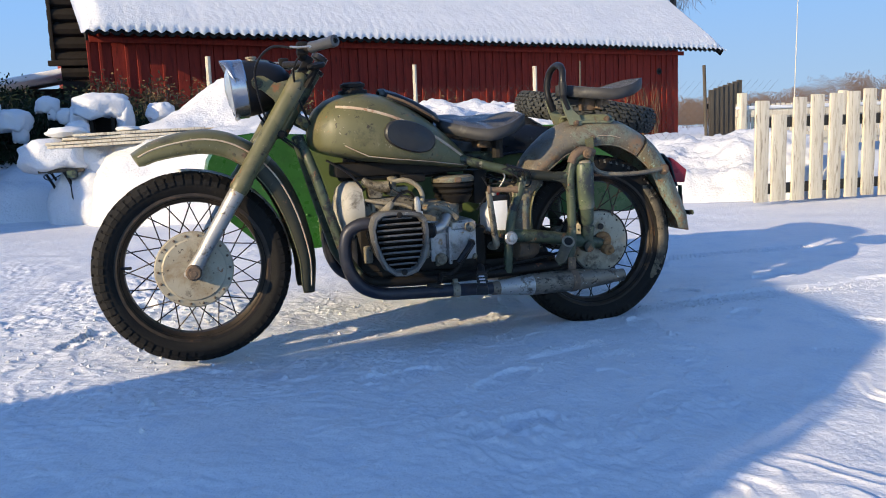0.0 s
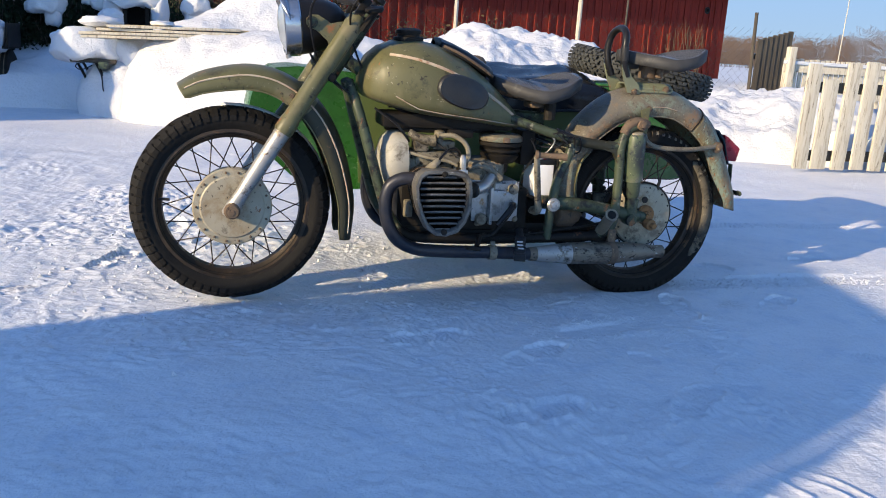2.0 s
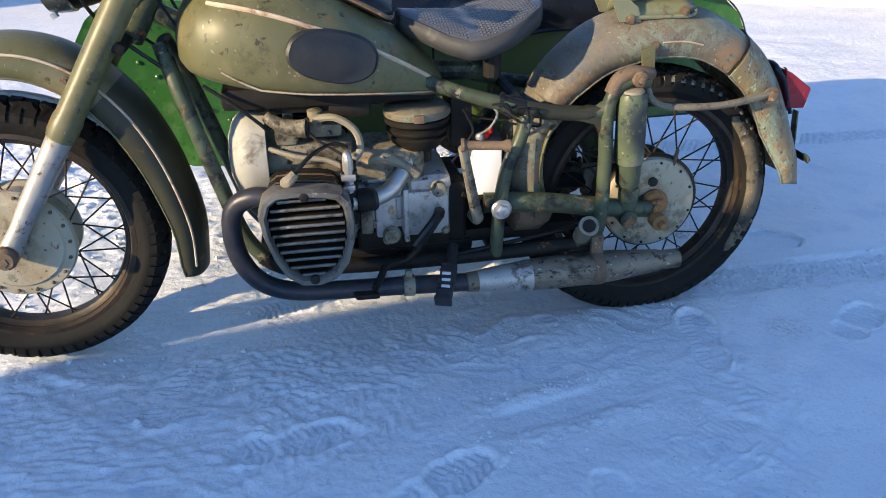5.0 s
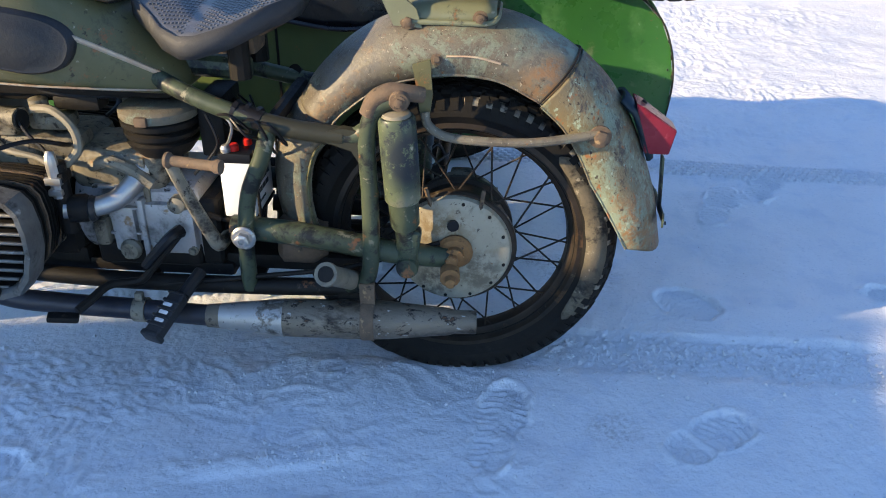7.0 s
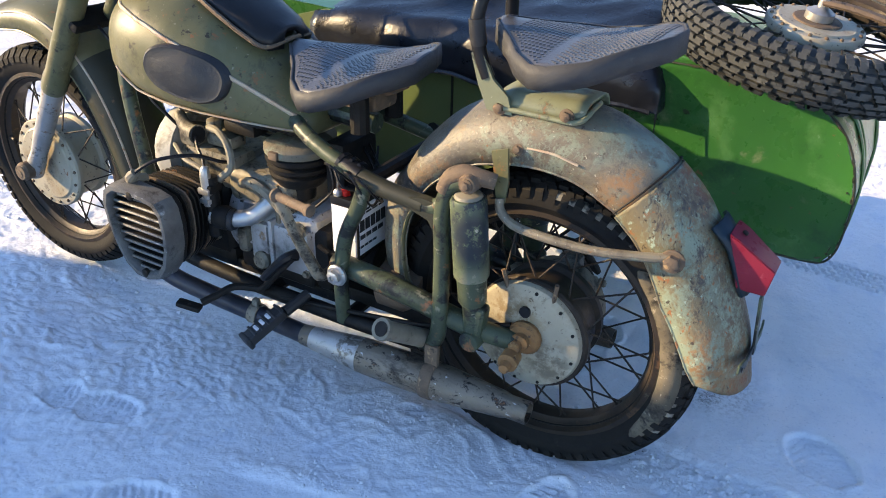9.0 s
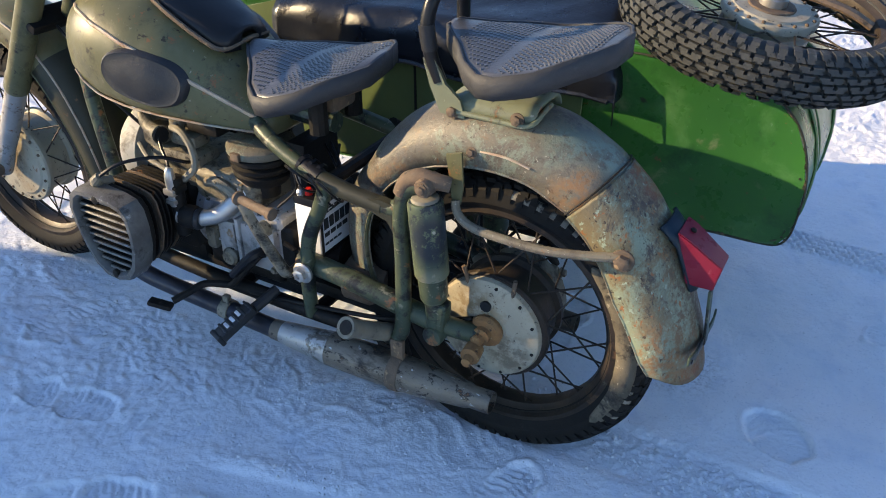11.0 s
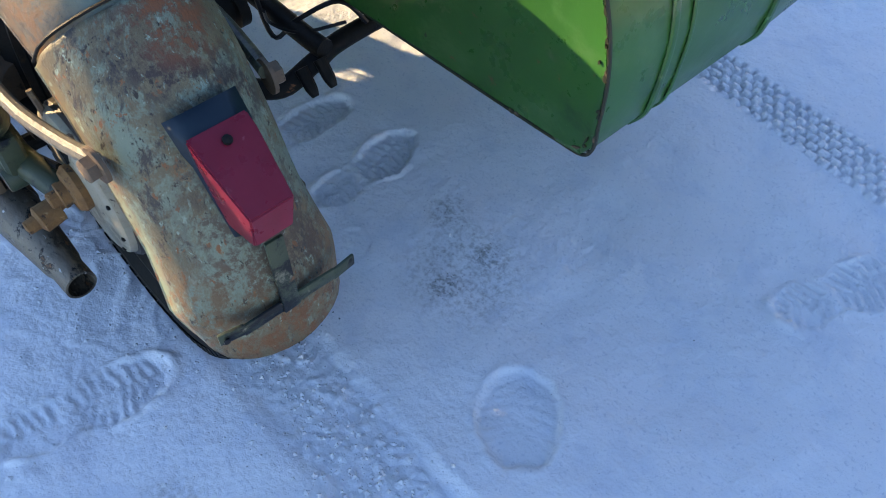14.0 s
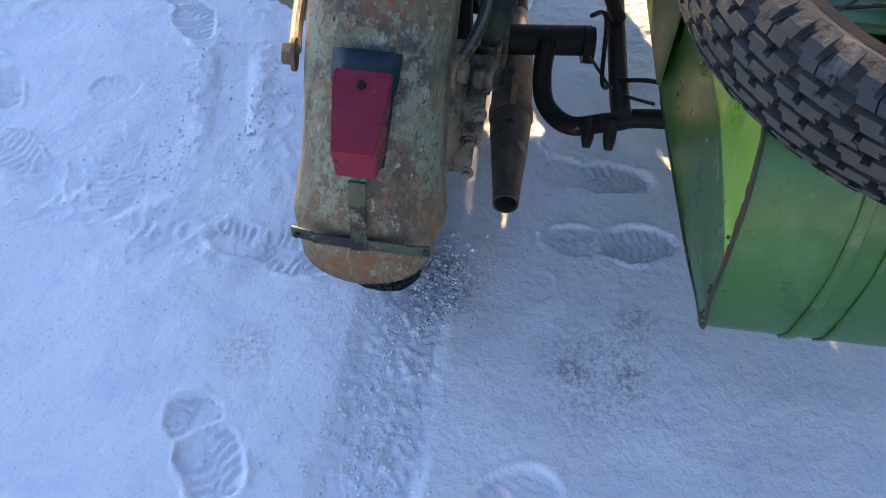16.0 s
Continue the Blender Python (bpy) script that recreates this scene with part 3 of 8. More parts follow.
def build_ground():
    X, Y = np.meshgrid(GROUND_X, GROUND_Y)
    near = np.clip(1.4 - np.hypot((X + 0.3) / 9, Y / 9), 0, 1)
    cell = np.maximum(*np.meshgrid(np.gradient(GROUND_X), np.gradient(GROUND_Y)))
    fine, mid = np.clip(1.5 - cell / 0.022, 0, 1), np.clip(1.5 - cell / 0.06, 0, 1)
    close = fine * np.clip(1.4 - np.hypot((X + 0.4) / 2.2, Y / 1.7), 0, 1)
    Z = near * (0.012 * value_noise(X * 1.3, Y * 1.3, 1) + 0.006 * value_noise(X * 4.1, Y * 4.1, 2))
    Z += near * mid * 0.0022 * value_noise(X * 13, Y * 13, 3)
    Z += near * mid * (0.0035 * value_noise(X * 6.3, Y * 6.3, 51) + 0.0022 * np.abs(value_noise(X * 9.5 + 4, Y * 9.5, 52)) - 0.004 * np.clip(value_noise(X * 7.7, Y * 5.1, 53) - 0.35, 0, 1))
    # wind-hardened crust in the sun, broken off in low ledges
    sunny = np.clip((-0.98 + 0.40 * (X - 0.2) - Y) / 0.2, 0, 1) * np.clip((X + 1.2) / 0.5, 0, 1) * near * mid
    ledge = value_noise(X * 2.4 + 0.35 * value_noise(X * 6, Y * 6, 61), Y * 2.6 + 0.35 * value_noise(X * 6, Y * 6, 62), 63)
    for low in (-0.25, 0.05, 0.33):
        Z += sunny * (0.005 * np.clip((ledge - low) / 0.05, 0, 1) + 0.004 * np.exp(-((ledge - low - 0.06) / 0.035) ** 2))
    # trodden scuffs: short broken ridges in patches
    smooth_side = np.clip((X + 0.25) / 0.15, 0, 1) * np.clip((Y - 0.10) / 0.05, 0, 1) * np.clip((1.5 - Y) / 0.3, 0, 1)
    scuff = np.clip(2.6 * value_noise(X * 2.7, Y * 2.7, 14) + 0.30, 0, 1) * near * fine * (1 - 0.85 * smooth_side) * (1 - 0.6 * np.clip((Y + 0.12) / 0.1, 0, 1) * np.clip((0.1 - X) / 0.1, 0, 1)) * (1 - 0.65 * sunny)
    turn = np.round(2.0 * value_noise(np.floor(X * 3 + 0.5 * value_noise(X * 6, Y * 6, 31)), np.floor(Y * 3 + 0.5 * value_noise(X * 6, Y * 6, 32)), 33), 1)
    p, q = X * np.cos(turn) + Y * np.sin(turn), -X * np.sin(turn) + Y * np.cos(turn)
    Z += scuff * 0.0052 * np.clip(value_noise(p * 22, q * 62, 34) - 0.05, 0, 1)
    Z += scuff * 0.0040 * np.clip(value_noise(p * 45, q * 95, 35), -0.3, 1)
    Z += scuff * 0.0075 * np.clip(value_noise(X * 26, Y * 26, 36) - 0.3, 0, 1)
    # thin crests where trodden snow has broken and frozen again
    worn = np.clip(2.2 * value_noise(X * 1.9 + 7, Y * 1.9, 41) + 0.55, 0, 1) * near * fine * (1 - 0.8 * smooth_side) * (1 - 0.7 * sunny)
    wx, wy = 0.8 * X - 0.6 * Y + 0.045 * value_noise(X * 7, Y * 7, 42) + 0.02 * value_noise(X * 17, Y * 17, 47), 0.6 * X + 0.8 * Y + 0.045 * value_noise(X * 7, Y * 7, 43) + 0.02 * value_noise(X * 17, Y * 17, 48)
    worn = worn * np.clip(0.6 + 0.9 * value_noise(X * 4.3, Y * 4.3, 49), 0, 1)
    Z += worn * 0.0046 * (1 - np.abs(value_noise(wx * 13, wy * 14, 44))) ** 4
    Z += worn * 0.0036 * (1 - np.abs(value_noise(wx * 29, wy * 31, 45))) ** 3
    Z -= worn * 0.0030 * np.clip(value_noise(wx * 20, wy * 24, 46) - 0.1, 0, 1)
    # crumbled snow kicked up in front of the wheel and over the yard
    yard = np.clip(np.clip((Y - 0.15) / 0.5, 0, 1) * np.clip((-0.9 - X) / 0.5, 0, 1) + np.clip((Y - 1.7) / 0.7, 0, 1) * 0.8 + 0.22 * sunny, 0, 1) * near * mid
    field = np.clip(1.8 * value_noise(X * 1.1, Y * 1.1, 8) + 0.35, 0, 1)
    lumps = 0.5 * np.clip(value_noise(X * 9, Y * 9, 7) - 0.25, 0, 1) + fine * (0.5 * np.clip(value_noise(X * 21, Y * 21, 9) - 0.1, 0, 1) + 0.35 * np.clip(value_noise(X * 44, Y * 44, 10), -0.2, 1))
    Z += yard * field * (0.026 * lumps + 0.009 * grains(X, Y, yard * field * fine, 40, 21))
    # crumbs in patches, coarse and fine
    few = np.clip(2.4 * value_noise(X * 2.2, Y * 2.2, 15) - 0.15, 0, 1) * close * (1 - 0.9 * smooth_side) * (1 - 0.75 * np.clip((Y + 0.12) / 0.1, 0, 1) * np.clip((0.1 - X) / 0.1, 0, 1))
    Z += 0.0052 * grains(X, Y, few, 48, 3, 0.5) + 0.0042 * grains(X, Y, np.clip(scuff * close, 0, 1), 70, 4, 0.45)
    # the rut behind the rear wheel, full of crumbs, with a sharp far side
    middle = 0.030 - 0.02 * np.clip(X - 0.3, 0, 2)
    v = Y - middle + 0.007 * value_noise(X * 7, Y * 3, 80) + 0.004 * value_noise(X * 22, Y * 9, 81)
    rut = fine * np.clip((v + 0.085) / 0.03, 0, 1) * np.clip((0.088 - v) / 0.022, 0, 1) * (X > -1.2) * np.clip((2.6 - X) / 0.8, 0, 1)
    behind = np.clip((X - 0.08) / 0.1, 0, 1)
    Z = Z * (1 - 0.5 * rut) - rut * 0.0052
    strip = rut * behind * np.clip(0.65 + 1.2 * value_noise(X * 5, Y * 16, 18), 0, 1)
    Z += 0.0070 * grains(X, Y, strip, 62, 5, 0.6) + 0.0045 * grains(X, Y, strip, 110, 6, 0.6)
    Z += 0.0024 * np.exp(-((v - 0.092) / 0.008) ** 2) * behind * near * np.clip(0.2 + 1.3 * value_noise(X * 9, Y * 9, 19), 0, 1)
    # another vehicle's tread on the far side: rows of small blocks
    for x0, y0, slope, half in ((0.25, 1.17, -0.06, 0.066),):
        across = Y - y0 - slope * (X - x0)
        row = np.floor((across + half) / (half / 3))
        cell = X * 36 + 0.5 * (row % 2)
        block = (np.abs((across + half) / (half / 3) - row - 0.5) < 0.36) & (np.abs(cell - np.floor(cell) - 0.5) < 0.36)
        track = fine * np.clip((half - np.abs(across)) / 0.008, 0, 1) * (X > -0.6) * np.clip((5 - X) / 2, 0, 1)
        Z = Z * (1 - 0.8 * track) - track * (0.010 - 0.010 * block)
    # a smooth pressed trough left of the machine
    along, across = (X + 0.32) * 0.9726 + (Y + 0.433) * 0.2323, -(X + 0.32) * 0.2323 + (Y + 0.433) * 0.9726
    trough = np.clip((0.046 - np.abs(across)) / 0.015, 0, 1) * np.clip((0.18 - np.abs(along)) / 0.06, 0, 1)
    Z = Z * (1 - 0.9 * trough) - 0.005 * trough
    lip = np.exp(-((np.abs(across) - 0.068) / 0.020) ** 2) * np.clip((0.24 - np.abs(along)) / 0.07, 0, 1)
    Z += lip * 0.0035 * (0.6 + 0.5 * value_noise(X * 12, Y * 12, 11)) + 0.004 * grains(X, Y, np.clip(lip * 1.3, 0, 1), 48, 12)
    prints = ((-0.01, 0.413, 92, 0.25, 0.092, 0.0062, 0), (-0.19, 0.37, 84, 0.24, 0.09, 0.005, 0), (0.560, 0.250, 128, 0.165, 0.120, 0.0085, 1), (0.765, 0.850, 70, 0.27, 0.10, 0.0062, 0), (0.10, -0.235, 78, 0.265, 0.098, 0.0062, 0),
              (0.515, -0.236, 35, 0.20, 0.10, 0.0055, 0), (-0.30, -0.690, 95, 0.105, 0.085, 0.0055, 1), (-0.10, -0.87, 60, 0.25, 0.10, 0.0045, 0), (-0.055, -0.60, 15, 0.25, 0.095, 0.0035, 0), (0.07, -0.455, 95, 0.16, 0.09, 0.005, 2),
              (-0.62, -0.62, 30, 0.26, 0.10, 0.006, 0), (-0.90, -0.45, 10, 0.26, 0.10, 0.005, 0), (-0.75, -1.0, 15, 0.26, 0.10, 0.007, 0), (-0.30, -0.98, 40, 0.26, 0.10, 0.006, 0),
              (0.95, 1.02, 62, 0.26, 0.10, 0.007, 0), (1.15, 0.35, 10, 0.26, 0.10, 0.007, 0), (0.50, -0.80, 150, 0.26, 0.10, 0.006, 0), (0.85, -0.55, 120, 0.26, 0.10, 0.008, 0), (1.2, -0.35, 30, 0.26, 0.10, 0.008, 0),
              (-1.9, 0.5, 60, 0.26, 0.10, 0.012, 0), (-2.2, 0.15, 40, 0.26, 0.10, 0.012, 0), (-1.7, 1.0, 80, 0.26, 0.10, 0.012, 0), (-0.9, 0.15, 20, 0.24, 0.10, 0.006, 0), (-1.15, -0.22, 70, 0.25, 0.1, 0.006, 0), (0.115, 0.27, 0, 0.07, 0.06, 0.006, 1))
    for x, y, turn_, length, width, deep, style in prints:
        Z = shoe_print(X, Y, Z, x, y, turn_, length, width, deep * (1.12 if style != 1 else 1.0), style)
    Z[np.hypot(X, Y) > 40] = 0
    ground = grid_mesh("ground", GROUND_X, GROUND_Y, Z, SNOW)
    tagged(ground, "trampled hard-packed snow with boot prints and tyre ruts", "snow", kind="structure")
    return Z


GROUND_Z = build_ground()


def ground_at(x, y):
    i, j = int(np.searchsorted(GROUND_X, x)), int(np.searchsorted(GROUND_Y, y))
    return float(GROUND_Z[j, i])


def strewn(name, label, category, material, spots_, seed):
    """Many loose bits lying on the snow; spots_: (x, y, spread x, spread y, number, smallest, largest)."""
    rnd = random.Random(seed)
    verts, faces = [], []
    for cx, cy, sx, sy, number, small, large in spots_:
        for k in range(number):
            x, y, r = rnd.gauss(cx, sx), rnd.gauss(cy, sy), small + (large - small) * rnd.random() ** 2.5
            z, a, n = ground_at(x, y) + r * 0.3, rnd.uniform(0, 6.3), len(verts)
            c, s = math.cos(a) * r, math.sin(a) * r
            f, g, h = rnd.uniform(0.5, 1), rnd.uniform(0.5, 1), rnd.uniform(0.45, 0.9)
            verts += [(x + c, y + s, z), (x - s * f, y + c * f, z - r * 0.1), (x - c * g, y - s * g, z), (x + s, y - c, z + r * 0.1), (x + c * 0.2, y, z + r * h), (x, y, z - r)]
            for i in range(4):
                j = (i + 1) % 4
                faces += [(n + i, n + j, n + 4), (n + j, n + i, n + 5)]
    me = bpy.data.meshes.new(name)
    me.from_pydata(verts, [], faces)
    me.materials.append(material)
    return tagged(new(name, me), label, category, kind="stuff")


strewn("snow_crumbs", "loose crumbs of broken snow", "snow crumbs", FLUFF, ((0.45, 0.03, 0.22, 0.035, 900, 0.0012, 0.006), (0.9, 0.0, 0.25, 0.05, 700, 0.0015, 0.007), (-0.1, -0.12, 0.28, 0.05, 300, 0.001, 0.005), (-0.3, -0.36, 0.16, 0.02, 160, 0.0012, 0.006), (-0.25, -0.5, 0.16, 0.025, 160, 0.0012, 0.006),
       (0.1, -0.3, 0.3, 0.25, 160, 0.001, 0.0045), (0.3, 0.4, 0.35, 0.3, 110, 0.0008, 0.004), (-0.8, -0.3, 0.4, 0.25, 220, 0.001, 0.005), (-1.7, 0.4, 0.4, 0.4, 700, 0.002, 0.012), (0.29, 0.42, 0.04, 0.05, 10, 0.003, 0.008), (0.13, 0.105, 0.07, 0.025, 420, 0.0015, 0.007), (0.0, -0.3, 0.25, 0.2, 150, 0.001, 0.004)), 3)
strewn("grit", "dark specks of grit and soot on the snow", "grit", DARK_IRON, ((0.296, 0.335, 0.014, 0.016, 170, 0.0004, 0.0011), (0.303, 0.43, 0.012, 0.016, 90, 0.0004, 0.0010), (0.18, 0.44, 0.03, 0.03, 90, 0.0004, 0.0009), (0.33, -0.22, 0.03, 0.025, 60, 0.0004, 0.0008),
       (0.25, -0.15, 0.4, 0.3, 70, 0.0005, 0.0016), (0.4, 0.4, 0.3, 0.3, 60, 0.0004, 0.0013), (-0.5, -0.5, 0.5, 0.3, 50, 0.0006, 0.0022), (0.13, 0.1, 0.08, 0.03, 160, 0.0005, 0.0022), (0.42, 0.2, 0.3, 0.2, 70, 0.0004, 0.001)), 4)


def snow_bank(name, label, centre, half, turn, height, rough=0.12, step=0.06, seed=20):
    """A heap of snow: a rounded oblong with lumps, its foot a little under the ground."""
    n, m = int(2 * half[0] / step), int(2 * half[1] / step)
    xs, ys = np.linspace(-half[0], half[0], n), np.linspace(-half[1], half[1], m)
    X, Y = np.meshgrid(xs, ys)
    warp = 0.10 * value_noise(X * 1.1 + 5, Y * 1.1, seed) + rough * (0.35 * value_noise(X * 3.6, Y * 1.4, seed + 7) + 0.22 * value_noise(X * 8.5, Y * 2.5, seed + 8))
    d = (np.abs(X / half[0]) ** 2.6 + np.abs(Y / half[1]) ** 2.2) ** 0.5 + warp
    body = np.clip(1 - d, 0, 1) ** 0.40 * np.clip((1 - np.abs(X) / half[0]) * 7 - 0.15, 0, 1) * np.clip((1 - np.abs(Y) / half[1]) * 7 - 0.15, 0, 1)
    Z = height * body * (1 + 0.25 * value_noise(X * 0.9, Y * 0.9, seed + 1)) + rough * np.clip(body * 3, 0, 1) * (0.5 * value_noise(X * 2.2, Y * 2.2, seed + 2) + 0.34 * value_noise(X * 5, Y * 5, seed + 3) + 0.30 * np.abs(value_noise(X * 9 + 3, Y * 9, seed + 5)) + 0.17 * value_noise(X * 15, Y * 15, seed + 4) + 0.20 * np.abs(value_noise(X * 22, Y * 13, seed + 6)))
    Z -= 0.12 * (body < 0.02)
    ob = grid_mesh(name, xs, ys, Z, FLUFF)
    ob.matrix_world = pose(*centre, 0, 0, turn)
    return tagged(ob, label, "snow bank", kind="structure")


snow_bank("snow_bank", "high smooth heap of shovelled snow glaring in the sun", (-0.75, 7.2, 0), (2.0, 2.2), -6, 1.22, 0.08, 0.05, 20)
snow_bank("snow_bank", "long ridge of ploughed lumpy snow along the yard", (1.5, 6.7, 0), (2.9, 1.9), -18, 1.02, 0.105, 0.035, 40)
snow_bank("snow_bank", "lower end of the ploughed snow ridge by the gate", (3.9, 5.2, 0), (1.9, 1.7), -25, 0.62, 0.125, 0.035, 60)
snow_bank("snow_bank", "snow drift against the red barn wall", (7.5, 9.8, 0), (6.5, 3.5), 10, 0.5, 0.1, 0.12, 80)
snow_bank("snow_bank", "soft shaded snow between the trailer and the work bench", (-3.15, 8.0, 0), (1.1, 1.3), 0, 0.62, 0.08, 0.05, 110)
snow_bank("snow_bank", "soft snow heaped behind the wood pile", (-3.3, 9.3, 0), (2.4, 1.5), 5, 0.75, 0.12, 0.06, 95)

# ---- the building whose shade lies over the yard ----


def shade_building():
    house = thing("outbuilding", "tall narrow dark timber outbuilding", "outbuilding")
    way, side = Vector((math.cos(SUN_AZIMUTH), math.sin(SUN_AZIMUTH), 0)), Vector((-math.sin(SUN_AZIMUTH), math.cos(SUN_AZIMUTH), 0))

    def slab(name, outline, near, far, material):
        bm = fresh()
        a = [bm.verts.new(way * near + side * v + Vector((0, 0, h))) for v, h in outline]
        b = [bm.verts.new(way * far + side * v + Vector((0, 0, h))) for v, h in outline]
        bm.faces.new(a)
        bm.faces.new(b[::-1])
        for i in range(len(a)):
            j = (i + 1) % len(a)
            bm.faces.new((a[i], b[i], b[j], a[j]))
        return part(name, bm, material, house, smooth=0)

    tan = math.tan(SUN_ELEVATION)
    # the outline of its shade on the snow, from the south wall round the gable to the north eave
    shade = [(-1.6, -2.1), (-0.574, -1.443), (0.123, -1.13), (0.375, -1.037), (0.765, -0.676), (0.89, -0.426), (0.965, -0.12), (1.005, 0.095), (1.075, 0.235), (0.87, 0.312), (0.60, 0.275), (0.45, 0.235), (0.0, 0.155), (-0.515, 0.131), (-0.95, 0.06), (-1.389, 0.005), (-1.70, -0.092), (-2.214, -0.256), (-3.2, -0.56)]
    c, s = math.cos(SUN_AZIMUTH), math.sin(SUN_AZIMUTH)
    gable = [(-x * s + y * c, (x * c + y * s + 8.0) * tan) for x, y in shade]
    gable = sorted(gable)
    slab("wall", [(gable[0][0], 0), *gable, (gable[-1][0], 0)], -8.0, -12.0, DARK_WOOD)
    # unseen block added in the west, outlined to shade the shrubs and the work bench
    house = thing("shade_block", "unseen dark block that shades the shrubs and the work bench", "house")
    roof = [(6.35, 0), (6.35, 3.05), (7.2, 3.9), (9.8, 4.6), (9.8, 2.0), (11.62, 2.0), (11.64, 5.3), (15, 5.6), (15, 0)]
    slab("wall", [(v, h if h == 0 else (h - 3.1) + 3.1 * tan / 0.334) for v, h in roof], -8.0, -13.0, DARK_WOOD)


shade_building()

# ---- the red barn ----


def red_barn():
    left, right, eave = Vector((-2.83, 11.68, 0)), Vector((12.02, 15.49, 0)), 2.6
    way = (right - left).normalized()
    back = Vector((-way.y, way.x, 0))
    length = (right - left).length
    barn = thing("barn", "long red board barn with thick snow on its corrugated roof", "barn", at=left)
    frame_m = Matrix(((way.x, back.x, 0, left.x), (way.y, back.y, 0, left.y), (0, 0, 1, 0), (0, 0, 0, 1)))
    rnd = random.Random(4)
    x, wall_end = 0.1, length - 1.15

    def put(bm, name, material, label="", smooth=35.0):
        bmesh.ops.transform(bm, matrix=Matrix.Translation(-left) @ frame_m, verts=bm.verts)
        return part(name, bm, material, barn, label, smooth)

    core = fresh()
    box(core, ((0.35 + wall_end) / 2, 3.4, 1.5), (wall_end - 0.35, 5.8, 3.0), 0)
    put(core, "wall", BARN_RED, "dark red board wall")
    while x < wall_end - 0.05:
        w = rnd.uniform(0.17, 0.24)
        bm = fresh()
        box(bm, (x + w / 2, 0.48 - rnd.uniform(0, 0.012), 1.32), (w - 0.012, 0.03, 2.7), 0.004, segments=1)
        put(bm, "board", BARN_RED)
        if rnd.random() < 0.5:
            bm = fresh()
            box(bm, (x, 0.445, 1.32), (0.05, 0.03, 2.7), 0.004, segments=1)
            put(bm, "batten", BARN_RED)
        x += w
    n = int(length / 0.177 * 8)
    rows = [[(length * i / n, y, z + 0.025 * math.sin(length * i / n * math.tau / 0.177)) for i in range(n + 1)] for y, z in ((0.0, eave), (5.2, eave + 4.0))]
    roof = put(sheet(fresh(), rows), "corrugated_roof", DARK_IRON, "corrugated fibre-cement sheets")
    s = roof.modifiers.new("thickness", "SOLIDIFY")
    s.thickness = 0.02
    # snow on the roof, thick, with a scalloped lower edge
    bm = fresh()
    n = int(length / 0.177 * 4)
    rows = []
    for y, lift, edge in ((-0.03, 0.045, 1), (-0.045, 0.10, 1), (0.0, 0.19, 0.6), (0.12, 0.24, 0.2), (0.6, 0.25, 0), (1.6, 0.27, 0), (3.2, 0.27, 0), (5.2, 0.28, 0)):
        row = []
        for i in range(n + 1):
            x = -0.06 + (length + 0.12) * i / n
            end = min(1, x / 0.35 + 0.2, (length - x) / 0.35 + 0.2)
            wob = 0.02 * noise.noise((x * 2.3, y, 0)) + 0.05 * noise.noise((x * 0.5, y * 0.7, 3))
            scallop = edge * (0.028 * math.sin(x * math.tau / 0.177) + 0.02 * noise.noise((x * 5, 1, 0)))
            row.append((x, y + scallop * 0.5 + wob * 0.3, eave + max(y, 0) * 4.0 / 5.2 + lift * max(end, 0.15) + wob * min(1, lift * 4) + scallop))
        rows.append(row)
    sheet(bm, rows)
    put(bm, "roof_snow", FLUFF, "thick untouched snow on the roof", 80)
    # trim: fascia, verge boards, rafters' ends
    bm = fresh()
    box(bm, ((wall_end + 0.1) / 2, 0.30, eave - 0.06), (wall_end - 0.1, 0.03, 0.10), 0.003)
    put(bm, "fascia", BARN_RED)
    for xv in (0.03, length - 0.03):
        bm = fresh()
        a = math.atan2(4.0, 5.2)
        box(bm, (xv, 2.6, eave + 1.93), (0.035, 6.5, 0.16), 0.004, pose(0, 0, 0, math.degrees(a)))
        put(bm, "verge_board", DARK_WOOD)
    bm = fresh()
    lathe(bm, [(0.075, 0), (0.085, 0.03), (0.05, 0.03), (0.05, 0.0)], (wall_end - 0.75, 0.44, 2.1), (0, -1, 0), 18)
    put(bm, "vent_ring", DARK_IRON)
    # the timber gable that stands out behind the barn's end
    loft_ = thing("log_loft", "tarred dark log loft behind the barn", "log building", at=(-3.5, 13.0, 0))
    for k in range(16):
        bm = fresh()
        tube(bm, [(-0.02 + (0.14 if k < 9 else 0), 0, 0.12 + 0.245 * k), (1.6, 0, 0.12 + 0.245 * k)], 0.125, 10)
        part("log", bm, DARK_WOOD, loft_)
    bm = fresh()
    box(bm, (0.02, -0.06, 3.3), (0.06, 0.16, 2.2), 0.01)
    part("corner_board", bm, DARK_WOOD, loft_)
    bm = fresh()
    box(bm, (0.5, -0.1, 2.24), (1.15, 0.12, 0.09), 0.01)
    part("sill_beam", bm, DARK_WOOD, loft_)
    # low shed with snow on its roof
    shed = thing("low_shed", "low dark shed under a slab of snow", "shed", at=(-3.9, 15.0, 0))
    bm = fresh()
    box(bm, (-0.5, 0.8, 0.98), (2.6, 1.4, 1.96), 0.01)
    part("wall", bm, DARK_WOOD, shed)
    bm = fresh()
    box(bm, (-0.2, 0.0, 2.10), (1.9, 1.9, 0.12), 0.055, pose(0, 0, 0, 0, -10.5), segments=4)
    part("roof_snow", bm, FLUFF, shed)
    return barn


red_barn()

# ---- fences ----


